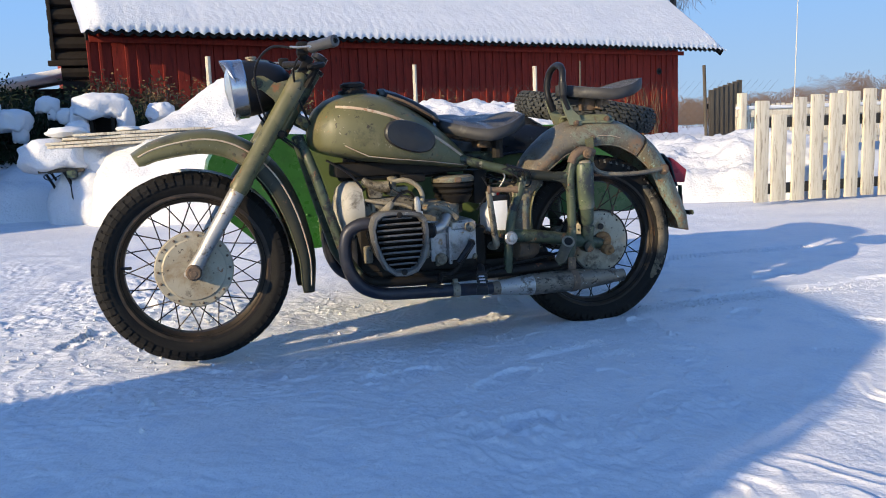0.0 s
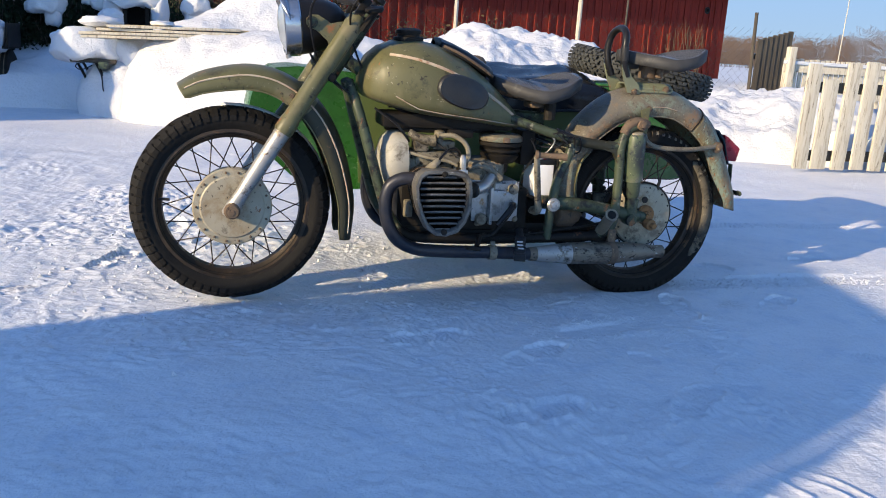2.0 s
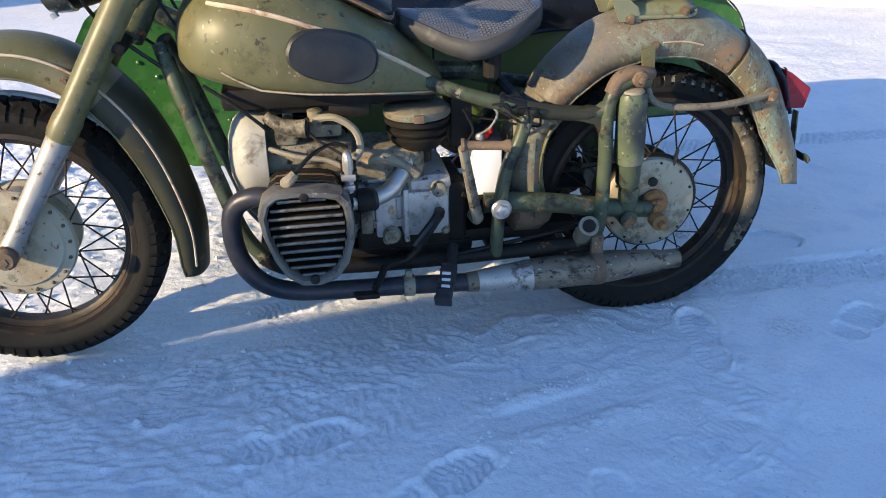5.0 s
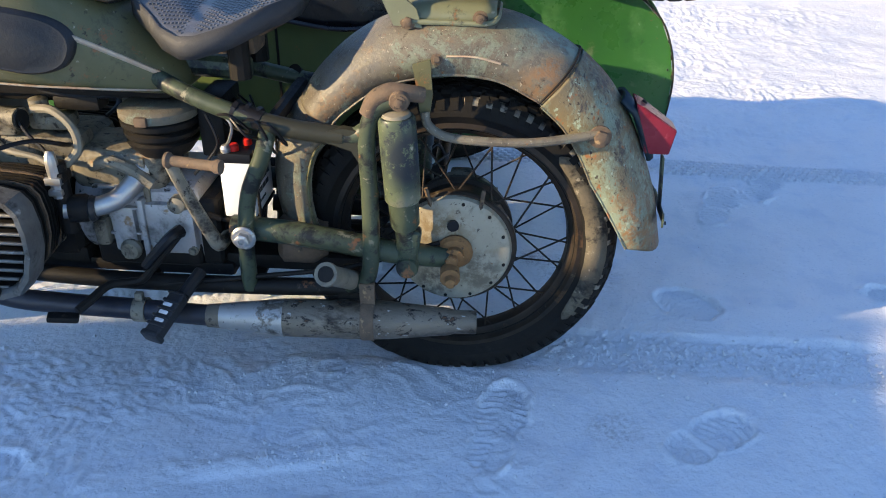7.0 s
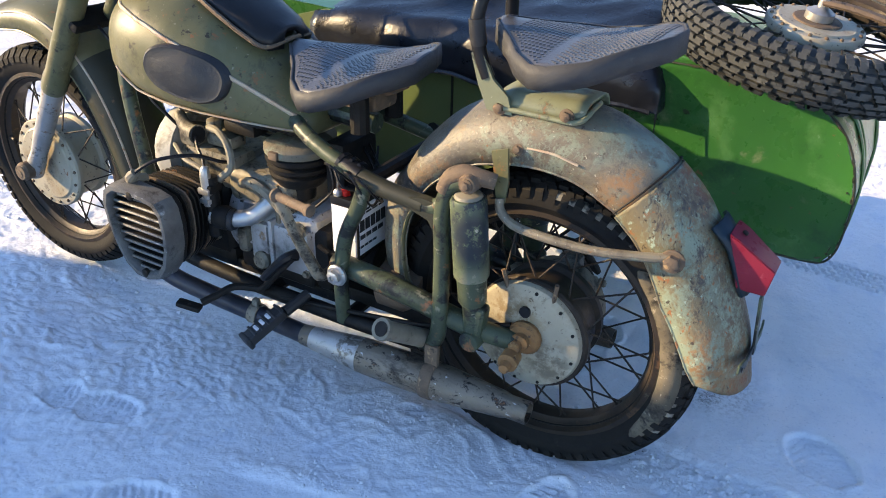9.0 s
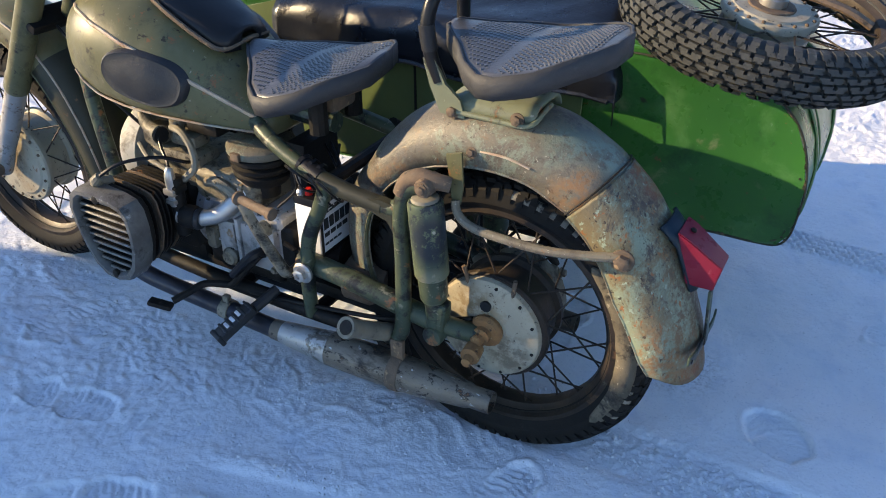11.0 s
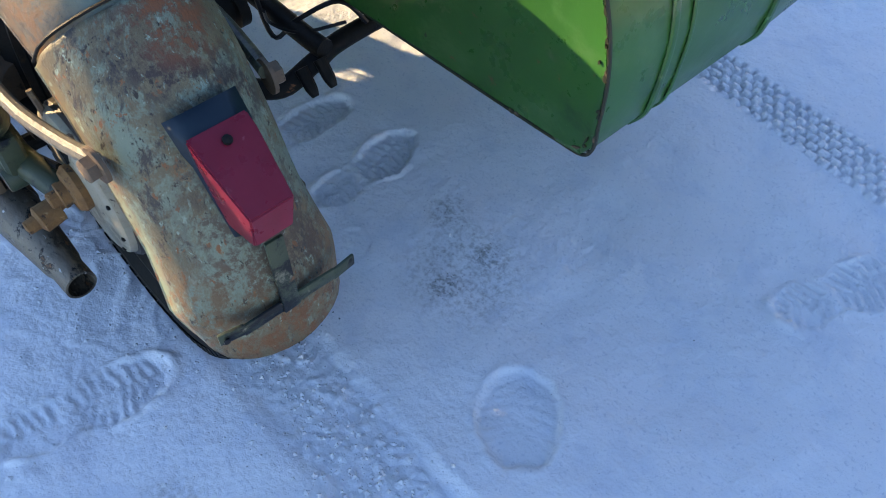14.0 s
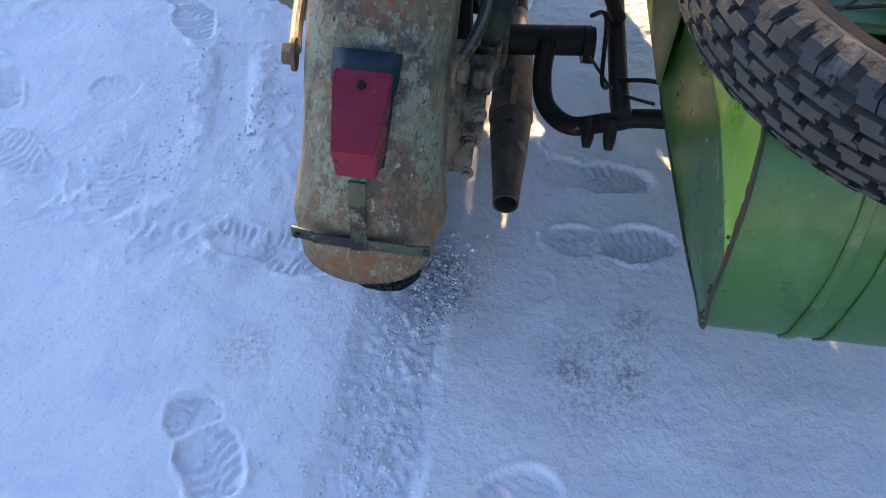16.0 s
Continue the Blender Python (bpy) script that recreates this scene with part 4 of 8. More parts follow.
def picket_gate():
    gate = thing("picket_gate", "old white picket gate with peeling paint", "gate", at=(3.25, 3.2, 0))
    rnd = random.Random(7)
    rows = ((0.0, 0.135, 0.90), (0.175, 0.15, 0.78), (0.39, 0.135, 0.93), (0.59, 0.135, 0.945), (0.785, 0.135, 0.96), (0.98, 0.135, 0.972), (1.17, 0.135, 0.985), (1.37, 0.14, 0.99), (1.57, 0.135, 0.995), (1.77, 0.14, 1.0), (1.97, 0.14, 1.0))
    for x, w, h in rows:
        bm = fresh()
        box(bm, (x + w / 2, -0.035, 0.02 + h / 2), (w, 0.024, h - 0.02), 0.005)
        ob = part("picket", bm, WHITE_WOOD, gate)
        ob.rotation_euler = (0, radians(rnd.uniform(0.2, 1.4)), 0)
    for z in (0.72, 0.14):
        bm = fresh()
        box(bm, (1.08, 0.005, z), (2.08, 0.035, 0.09), 0.004)
        part("rail", bm, GREY_WOOD, gate)
    return gate


picket_gate()


def far_fences():
    far = thing("white_fence", "white picket fence behind the gate with snow on its rail", "fence", at=(6.0, 7.0, 0))
    rnd = random.Random(9)
    for k in range(42):
        bm = fresh()
        box(bm, (0.085 * k, 0, 0.68), (0.062, 0.02, 0.62 + rnd.uniform(-0.015, 0.015)), 0.003, segments=1)
        part("picket", bm, WHITE_WOOD, far)
    for k in range(3):
        bm = fresh()
        box(bm, (0.03 + 1.75 * k, -0.05, 0.56), (0.10, 0.10, 1.16), 0.008)
        part("post", bm, WHITE_WOOD, far)
    for z in (0.86, 0.52):
        bm = fresh()
        box(bm, (1.75, -0.03, z), (3.6, 0.04, 0.10), 0.004)
        part("rail", bm, WHITE_WOOD, far)
    bm = fresh()
    box(bm, (1.75, -0.04, 0.935), (3.6, 0.07, 0.05), 0.02, segments=3)
    part("rail_snow", bm, FLUFF, far)
    dark = thing("dark_fence", "upright dark weathered board fence", "fence", at=(6.25, 8.0, 0))
    for k in range(7):
        bm = fresh()
        box(bm, (0.1 * k + 0.03, 0.02 * k, 0.6 + 0.012 * k), (0.088, 0.022, 1.3 + 0.025 * k), 0.003, segments=1)
        part("board", bm, GREY_WOOD, dark)
    for z in (0.5, 1.0):
        bm = fresh()
        box(bm, (0.35, 0.09, z), (0.75, 0.03, 0.08), 0.003, pose(0, 0, 0, 0, 0, 11))
        part("rail", bm, DARK_WOOD, dark)
    post = thing("thin_post", "thin bare fence post", "post", at=(6.17, 8.0, 0))
    bm = fresh()
    tube(bm, [(0.05, 0, -0.1), (-0.02, 0, 1.62)], 0.025, 8)
    part("stake", bm, GREY_WOOD, post)
    for x, y, h, r in ((1.86, 9.0, 1.78, 0.03), (-1.07, 9.0, 1.93, 0.035), (3.79, 9.0, 1.73, 0.035), (4.57, 9.0, 1.8, 0.016)):
        stake = thing("fence_stake", "grey wooden stake standing in the snow", "stake", group="stakes before the barn", at=(x, y, 0))
        bm = fresh()
        tube(bm, [(0, 0, -0.1), (0.012, 0, h)], r, 8)
        part("stake", bm, WHITE_WOOD if r > 0.02 else GREY_WOOD, stake)
    mesh_fence = thing("wire_netting", "thin wire netting strung between the stakes", "wire fence", at=(1.0, 9.02, 0))
    bm = fresh()
    for k in range(60):
        for s in (-1, 1):
            tube(bm, [(0.14 * k - 2.0, 0, 0.4), (0.14 * k - 2.0 + s * 1.1, 0, 1.45)], 0.0016, 3)
    part("wire_mesh", bm, GREY_WOOD, mesh_fence)
    mast = thing("flag_mast", "tall thin pale mast far off", "mast", at=(52.5, 60, 0))
    bm = fresh()
    tube(bm, [(0, 0, -0.5), (0.4, 0, 16)], [0.045, 0.03], 8)
    part("pole", bm, WHITE_WOOD, mast)


far_fences()


def wall_vines():
    left, way = Vector((-2.83, 11.68, 0)), Vector((0.9686, 0.2485, 0))
    out = Vector((way.y, -way.x, 0))
    rnd = random.Random(12)
    for at, count, high in ((12.9, 26, 1.5), (11.9, 10, 1.2), (7.0, 5, 1.35), (8.0, 6, 1.2)):
        vine = thing("dry_vine", "leafless pale vine climbing the barn wall", "vine", at=left + way * at)
        bm = fresh()
        for k in range(count):
            x, pts = rnd.uniform(-0.5, 0.5), []
            for j in range(7):
                x += rnd.uniform(-0.09, 0.09)
                pts.append(way * x - out * 0.36 + out * rnd.uniform(0, 0.06) + Vector((0, 0, 0.2 + j / 6 * high * rnd.uniform(0.8, 1.1))))
            tube(bm, pts, [0.009, 0.004], 4, 3)
        part("stems", bm, TWIG, vine)


wall_vines()

# ---- the yard behind: wood pile, bench, shrubs, trailer, far woods ----


def snow_lump(bm, centre, size, seed, res=14, drape=0.0):
    """A soft cushion of snow."""
    rings = []
    for i in range(res + 1):
        a = math.pi * i / res
        ring = []
        for k in range(res * 2):
            b = math.tau * k / (res * 2)
            d = Vector((math.sin(a) * math.cos(b), math.sin(a) * math.sin(b), math.cos(a)))
            d = Vector([math.copysign(abs(c) ** 0.88, c) for c in d])
            r = 1 + 0.24 * noise.noise(d * 1.5 + Vector((seed, 0, 0))) + 0.10 * noise.noise(d * 3.6 + Vector((seed, 9, 0)))
            q = Vector((d.x * size[0], d.y * size[1], d.z * size[2])) * r
            if d.z < 0.1:
                q.z -= drape * (0.6 + noise.noise((b * 1.7, seed, 2))) * (d.x * d.x + d.y * d.y)
            ring.append(Vector(centre) + q)
        rings.append(ring)
    return loft(bm, rings)


def wood_bench():
    bench = thing("work_bench", "wooden work bench buried under a block of snow", "bench", at=(-2.70, 6.25, 0))
    bm = fresh()
    box(bm, (0.06, 0, 0.54), (0.42, 0.46, 0.04), 0.01)
    part("top", bm, GREY_WOOD, bench)
    bm = fresh()
    box(bm, (0.16, -0.24, 0.50), (0.10, 0.05, 0.07), 0.01)
    part("bracket", bm, SHOCK_PAINT, bench, "green painted bracket")
    for x, y in ((0.08, -0.20), (-0.12, -0.02), (0.10, 0.20), (-0.10, 0.20)):
        bm = fresh()
        tube(bm, [(x, y, 0.53), (x + 0.10, y, 0.30), (x + 0.11, y, -0.02)], 0.014, 6)
        part("leg", bm, DARK_WOOD, bench)
    bm = fresh()
    tube(bm, [(-0.02, -0.27, 0.53), (-0.09, -0.29, 0.49), (-0.04, -0.30, 0.455), (0.06, -0.28, 0.50)], 0.006, 5)
    tube(bm, [(0.08, -0.27, 0.53), (0.14, -0.29, 0.40), (0.15, -0.29, 0.27), (0.20, -0.28, 0.22)], 0.007, 5)
    part("strap", bm, BLACK_ENAMEL, bench, "dark strap hanging down")
    bm = fresh()
    snow_lump(bm, (-0.02, 0, 0.69), (0.36, 0.30, 0.17), 3, 20, 0.05)
    part("snow_cushion", bm, FLUFF, bench, smooth=80)
    bm = fresh()
    snow_lump(bm, (0.42, 0.14, 0.48), (0.34, 0.34, 0.36), 5, 20, 0.25)
    snow_lump(bm, (0.30, 0.30, 0.18), (0.42, 0.4, 0.40), 6, 18)
    part("snow_slope", bm, FLUFF, bench, smooth=80)
    rnd = random.Random(3)
    for k in range(12):
        row, level = k % 3, k // 3
        plank = thing("plank", "pale sawn plank on the snow-covered pile", "plank", group="planks on the pile", at=(-2.02 + 0.06 * level + rnd.uniform(-0.14, 0.14), 6.05 + 0.13 * row, 0.785 + 0.036 * level))
        bm = fresh()
        box(bm, (0, 0, 0), (1.35 + rnd.uniform(-0.25, 0.2), 0.115, 0.026), 0.003, pose(0, 0, 0, rnd.uniform(-2, 2), -1.6 + rnd.uniform(-1, 1), rnd.uniform(-4, 4)))
        part("board", bm, PALE_WOOD if k % 3 else WHITE_WOOD, plank)
    bm = fresh()
    cap = thing("plank_snow", "thin cushion of snow on the stacked planks", "snow", at=(-2.5, 6.2, 0.915))
    snow_lump(bm, (-0.08, 0, 0), (0.20, 0.16, 0.055), 15)
    snow_lump(bm, (0.50, 0.03, 0.015), (0.12, 0.12, 0.03), 17)
    part("cushion", bm, FLUFF, cap, smooth=80)
    heap = thing("snow_heap", "rounded snow under the planks", "snow heap", kind="structure", at=(-1.75, 6.5, 0))
    bm = fresh()
    snow_lump(bm, (0, 0, 0.12), (0.95, 0.75, 0.66), 8, 24)
    part("heap", bm, FLUFF, heap, smooth=80)
    bm = fresh()
    snow_lump(bm, (-0.62, -0.1, 0.10), (0.42, 0.5, 0.52), 11, 18)
    part("heap_foot", bm, FLUFF, heap, smooth=80)


wood_bench()


def shrub(name, label, at, size, count, material, seed, snow=0, leaf=0.05):
    """A tangle of stems with many small leaves, in part under snow."""
    rnd = random.Random(seed)
    ob = thing(name, label, "shrub", at=at)
    stems, leaves = fresh(), fresh()
    for k in range(count):
        a, r = rnd.uniform(0, math.tau), rnd.uniform(0.1, 1) ** 0.6
        top = Vector((math.cos(a) * r * size[0], math.sin(a) * r * size[1], size[2] * rnd.uniform(0.55, 1.0) * (1.05 - 0.45 * r * r)))
        foot = Vector((top.x * 0.55, top.y * 0.55, 0))
        mid = foot.lerp(top, 0.55) + Vector((rnd.uniform(-0.1, 0.1), rnd.uniform(-0.1, 0.1), 0))
        tube(stems, [foot, mid, top], [0.012, 0.004], 4, 3)
        for j in range(110 if material == NEEDLES else 60):
            p = mid.lerp(top, rnd.uniform(-0.5, 1.05)) + Vector([rnd.gauss(0, 0.09) for _ in range(3)])
            d = Vector([rnd.gauss(0, 1) for _ in range(3)]).normalized()
            e = d.orthogonal().normalized()
            s = leaf * rnd.uniform(0.5, 1.3)
            leaves.faces.new([leaves.verts.new(p + q) for q in (d * s, e * s * 0.45, -d * s, -e * s * 0.45)])
    part("stems", stems, BARK, ob)
    part("leaves", leaves, material, ob, smooth=0)
    for k in range(snow):
        bm = fresh()
        a = rnd.uniform(0, math.tau)
        snow_lump(bm, (math.cos(a) * size[0] * 0.55, math.sin(a) * size[1] * 0.5 - size[1] * 0.2, size[2] * rnd.uniform(0.5, 0.95)), (rnd.uniform(0.10, 0.26), rnd.uniform(0.12, 0.2), rnd.uniform(0.05, 0.09)), seed + k, 12, 0.05)
        part("snow_cap", bm, FLUFF, ob, smooth=80)
    return ob


shrub("evergreen_shrub", "dark evergreen shrub weighed down by snow", (-3.55, 8.9, 0), (0.75, 0.5, 1.45), 260, NEEDLES, 31, 1, 0.032)
shrub("evergreen_shrub", "dark evergreen shrub weighed down by snow", (-2.9, 9.3, 0), (0.75, 0.4, 1.5), 260, NEEDLES, 32, 1, 0.032)
shrub("evergreen_shrub", "dark evergreen shrub beside the trailer", (-4.3, 8.6, 0), (0.6, 0.5, 1.4), 220, NEEDLES, 33, 3, 0.032)
shrub("evergreen_shrub", "dark evergreen shrub beside the wood pile", (-2.1, 9.4, 0), (0.7, 0.4, 1.35), 240, NEEDLES, 34, 1, 0.032)
shrub("evergreen_shrub", "tall dark evergreen shrub under the shed roof", (-3.9, 9.9, 0), (0.8, 0.4, 1.75), 240, NEEDLES, 35, 2, 0.032)
stump = thing("snowed_box", "dark open box under a thick hood of snow", "box", at=(-2.42, 8.5, 0))
bm = fresh()
for x in (-0.13, 0.13):
    box(bm, (x, 0, 0.62), (0.05, 0.3, 1.2), 0.008)
box(bm, (0, 0.12, 0.62), (0.28, 0.05, 1.2), 0.008)
part("box_frame", bm, DARK_WOOD, stump)
bm = fresh()
snow_lump(bm, (0, 0, 1.29), (0.36, 0.28, 0.16), 41, 20, 0.12)
snow_lump(bm, (0.27, -0.04, 1.08), (0.11, 0.2, 0.26), 42, 16)
snow_lump(bm, (-0.28, 0.02, 1.10), (0.13, 0.2, 0.20), 43, 16)
snow_lump(bm, (-0.42, 0.05, 1.16), (0.12, 0.15, 0.11), 44, 14)
part("snow_hood", bm, FLUFF, stump, smooth=80)
for k, (x, y, z, s) in enumerate(((-3.42, 8.35, 1.13, 0.19), (-1.72, 8.6, 1.20, 0.16), (-2.62, 7.5, 0.98, 0.12), (-3.75, 8.3, 1.35, 0.16), (-3.05, 8.6, 1.32, 0.13))):
    lump = thing("snow_lump", "rounded lump of snow caught on the shrubs", "snow lump", group="snow on the shrubs", at=(x, y, z))
    bm = fresh()
    snow_lump(bm, (0, 0, 0), (s * 1.1, s * 0.9, s * 0.72), 60 + k, 18, 0.08)
    snow_lump(bm, (s * 0.35 * (-1) ** k, -0.02, -s * 0.75), (s * 0.5, s * 0.5, s * 0.75), 70 + k, 14, 0.05)
    snow_lump(bm, (-s * 0.8 * (-1) ** k, 0.03, -s * 0.35), (s * 0.5, s * 0.5, s * 0.4), 80 + k, 14, 0.05)
    part("lump", bm, FLUFF, lump, smooth=80)
for k in range(5):
    shrub("dry_hedge", "dry brown hedge along the barn wall", (-2.5 + 0.72 * k, 11.0 + 0.16 * k, 0), (0.5, 0.3, 1.85 - 0.06 * k), 260, DRY_HEDGE, 50 + k, 0, 0.035)
for k in range(3):
    shrub("dry_hedge", "dry brown hedge along the barn wall", (1.9 + 0.8 * k, 11.9 + 0.2 * k, 0), (0.5, 0.3, 1.45), 70, DRY_HEDGE, 60 + k, 0, 0.03)


def trailer():
    cart = thing("cargo_trailer", "pale weathered panel trailer with snow on its mudguard", "trailer", at=(-4.6, 6.95, 0))
    bm = fresh()
    box(bm, (-0.15, 0.55, 0.85), (1.75, 1.1, 0.58), 0.012)
    part("body", bm, TRAILER_PAINT, cart)
    for x in (-0.75, -0.2, 0.35, 0.7):
        bm = fresh()
        box(bm, (x, -0.012, 0.85), (0.035, 0.03, 0.6), 0.004)
        part("upright", bm, TRAILER_PAINT, cart)
    for z in (1.12, 0.83, 0.6):
        bm = fresh()
        box(bm, (-0.15, -0.01, z), (1.7, 0.022, 0.03), 0.004)
        part("rib", bm, TRAILER_PAINT, cart)
    bm = fresh()
    box(bm, (-0.15, 0.02, 0.49), (1.85, 0.06, 0.12), 0.006)
    part("chassis_beam", bm, GREY_WOOD, cart)
    bm = fresh()
    box(bm, (-0.45, -0.1, 0.36), (1.3, 0.05, 0.07), 0.006, pose(0, 0, 0, 0, -8))
    part("drawbar", bm, TRAILER_PAINT, cart)
    bm = fresh()
    lathe(bm, [(0.16, -0.075), (0.27, -0.08), (0.290, -0.068), (0.290, 0.068), (0.27, 0.08), (0.16, 0.075)], (0.93, 0.25, 0.285), (1, 0, 0), 40)
    tyre = part("tyre", bm, RUBBER, cart)
    for x in (-0.04, 0.0, 0.04):
        bm = fresh()
        lathe(bm, [(0.2905, x - 0.006), (0.2915, x - 0.004), (0.2915, x + 0.004), (0.2905, x + 0.006)], (0.93, 0.25, 0.285), (1, 0, 0), 40)
        part("groove", bm, TYRE_DUST, tyre)
    bm = fresh()
    lathe(bm, [(0.03, 0.02), (0.16, 0.03), (0.16, -0.06), (0.03, -0.07)], (0.93, 0.25, 0.285), (1, 0, 0), 24, True)
    part("rim", bm, DARK_IRON, cart)
    bm = fresh()
    box(bm, (0.93, 0.25, 0.60), (0.22, 0.62, 0.03), 0.01)
    box(bm, (1.03, 0.25, 0.72), (0.02, 0.62, 0.26), 0.005)
    part("mudguard", bm, DARK_IRON, cart)
    bm = fresh()
    snow_lump(bm, (0.90, 0.0, 0.70), (0.11, 0.30, 0.17), 22, 14)
    part("snow_cap", bm, FLUFF, cart, smooth=80)
    bm = fresh()
    box(bm, (0.78, -0.02, 0.80), (0.06, 0.05, 0.66), 0.006)
    part("corner_post", bm, TRAILER_PAINT, cart)
    earth = thing("bare_earth", "dark bare earth with dry grass under the trailer", "earth", kind="structure", at=(-4.9, 7.0, 0.012))
    bm = fresh()
    rnd = random.Random(8)
    rows = [[(x, y, 0.03 * noise.noise((x * 3, y * 3, 2)) - 0.035 * max(0, (x / 1.1) ** 2 + (y / 0.85) ** 2 + 0.4 * noise.noise((x * 2, y * 2, 5)) - 0.75)) for x in np.linspace(-1.3, 1.2, 40)] for y in np.linspace(-1.1, 1.2, 40)]
    part("soil", sheet(bm, rows), BARE_EARTH, earth)
    bm = fresh()
    tube(bm, [(0.70, -0.05, 0.50), (0.84, -0.06, 0.50)], 0.03, 12)
    part("lamp", bm, GREY_WOOD, cart)


trailer()


def far_woods():
    """Leafless trees along the horizon, each a trunk and a cloud of thin twigs."""
    rnd = random.Random(21)
    woods = thing("far_woods", "leafless brown woods on the horizon", "woods", kind="stuff", at=(0, 0, 0))
    verts, faces = [], []
    for k in range(620):
        x = rnd.uniform(130, 330)
        y = 250 + rnd.uniform(-12, 20)
        top = float(np.interp(x, [130, 190, 205, 222, 236, 244, 262, 330], [9.5, 10.5, 12, 12.5, 18, 18, 15, 15])) * rnd.uniform(0.72, 1.04)
        n = len(verts)
        verts += [(x - 0.06, y, 0), (x + 0.06, y, 0), (x + 0.03, y, top), (x - 0.03, y, top)]
        faces.append((n, n + 1, n + 2, n + 3))
        wide = rnd.uniform(2.6, 5.2)
        for j in range(170):
            s = rnd.uniform(0.10, 1.0)
            w = wide * math.sqrt(max(0.02, 1 - ((s - 0.5) / 0.52) ** 2))
            px, py, pz = x + rnd.uniform(-1, 1) * w, y + rnd.gauss(0, w * 0.4), top * s
            dx, dz, t = rnd.gauss(0, 0.45) + (px - x) * 0.10, rnd.uniform(0.15, 0.75), rnd.uniform(0.04, 0.11) + 0.15 * max(0, 0.4 - s)
            n = len(verts)
            verts += [(px - t, py, pz), (px + t, py, pz), (px + dx + t * 0.4, py, pz + dz), (px + dx - t * 0.4, py, pz + dz)]
            faces.append((n, n + 1, n + 2, n + 3))
    me = bpy.data.meshes.new("trees")
    me.from_pydata(verts, [], faces)
    me.materials.append(FAR_WOOD)
    ob = new("trees", me)
    ob.parent = woods


far_woods()


def sky_backdrop():
    """A glowing sheet painted as low winter sky, well beyond the woods."""
    bm = fresh()
    sheet(bm, [[(1500 * math.sin(radians(a)), 1500 * math.cos(radians(a)), h) for a in range(-80, 96, 5)] for h in (-40, 0, 250, 500, 900)])
    tagged(part("backdrop", bm, SKY_GLOW, None), "glowing backdrop painted as pale blue winter sky", "sky", kind="structure")


sky_backdrop()


def birch_top(at, label, seed, low, high, spread):
    """A birch: trunk, limbs and hanging bare twigs."""
    rnd = random.Random(seed)
    tree = thing("birch_tree", label, "tree", at=at)
    bm = fresh()
    tube(bm, [(0, 0, 0), (0.2, 0, high * 0.5), (0.1, 0, high)], [0.22, 0.12, 0.02], 8)
    part("trunk", bm, BARK, tree)
    bm = fresh()
    for k in range(70):
        z = rnd.uniform(low, high)
        a = rnd.uniform(0, math.tau)
        r = spread * rnd.uniform(0.4, 1) * (1.2 - z / high)
        p = Vector((0.15, 0, z))
        q = p + Vector((math.cos(a) * r, math.sin(a) * r, r * 0.55))
        tube(bm, [p, p.lerp(q, 0.5) + Vector((0, 0, 0.2)), q], [0.04, 0.012], 4, 3)
        for j in range(12):
            s = p.lerp(q, rnd.uniform(0.4, 1.0))
            tube(bm, [s, s + Vector((rnd.gauss(0, 0.25), rnd.gauss(0, 0.25), 0.05)), s + Vector((rnd.gauss(0, 0.35), rnd.gauss(0, 0.35), -rnd.uniform(0.5, 1.5)))], [0.009, 0.004], 3, 2)
    part("branches", bm, BARK, tree)


birch_top((14.6, 22.0, 0), "bare birch behind the barn with hanging twigs", 5, 4.6, 9, 3.4)
birch_top((30.6, 20.0, 0), "bare birch beyond the gate with hanging twigs", 6, 4.4, 11, 3.6)

# ---- the motorcycle ----
FRONT, REAR, R_FRONT, R_REAR = Vector((-1.467, 0, 0.328)), Vector((0, 0, 0.306)), 0.318, 0.325
bike = thing("motorcycle", "old olive-green boxer motorcycle with worn and rusty paint, standing on snow", "motorcycle")


def tyre_mesh(bm, c, R, half, high=0.007, axis=Vector((0, 1, 0))):
    """A tyre's body about the y axis at c."""
    base = R - high
    rim = R - 0.088
    lathe(bm, [(rim, -0.030), (rim + 0.012, -0.036), (rim + 0.034, -half), (base - 0.030, -half - 0.001), (base - 0.012, -half * 0.88), (base - 0.002, -half * 0.55), (base, 0),
               (base - 0.002, half * 0.55), (base - 0.012, half * 0.88), (base - 0.030, half + 0.001), (rim + 0.034, half), (rim + 0.012, 0.036), (rim, 0.030)], c, axis, 72, True)
    return bm


def tread_mesh(bm, c, R, half, blocks, rows, slant, high=0.007, axis=Vector((0, 1, 0))):
    """Tread blocks, each of two halves set off against each other, a little uneven by wear."""
    base = R - high
    rnd = random.Random(blocks)
    pitch = math.tau / blocks
    for y0, y1, shift, fill in rows:
        for k in range(blocks):
            a0 = pitch * (k + shift + rnd.uniform(-0.04, 0.04))
            a1, step, ym, worn = a0 + pitch * fill, pitch * 0.16 * (1 if k % 2 else -1), (y0 + y1) / 2 + rnd.uniform(-0.001, 0.001), rnd.uniform(0, 0.0016)
            plan = [(a0, y0), (a1, y0), (a1, ym), (a1 + step, ym), (a1 + step + slant, y1), (a0 + step + slant, y1), (a0 + step, ym), (a0, ym)]
            low, top = [], []
            for a, y in plan:
                d = Vector((math.cos(a), 0, math.sin(a)))
                drop = 0.022 * abs(y / half) ** 3
                low.append(bm.verts.new(c + d * (base - drop - 0.004) + axis * y))
                top.append(bm.verts.new(c + d * (R - drop * 0.9 - worn) + axis * (y * 0.985 + (ym - y) * 0.05)))
            bm.faces.new(top)
            for i in range(8):
                j = (i + 1) % 8
                bm.faces.new((low[i], low[j], top[j], top[i]))
    return bm


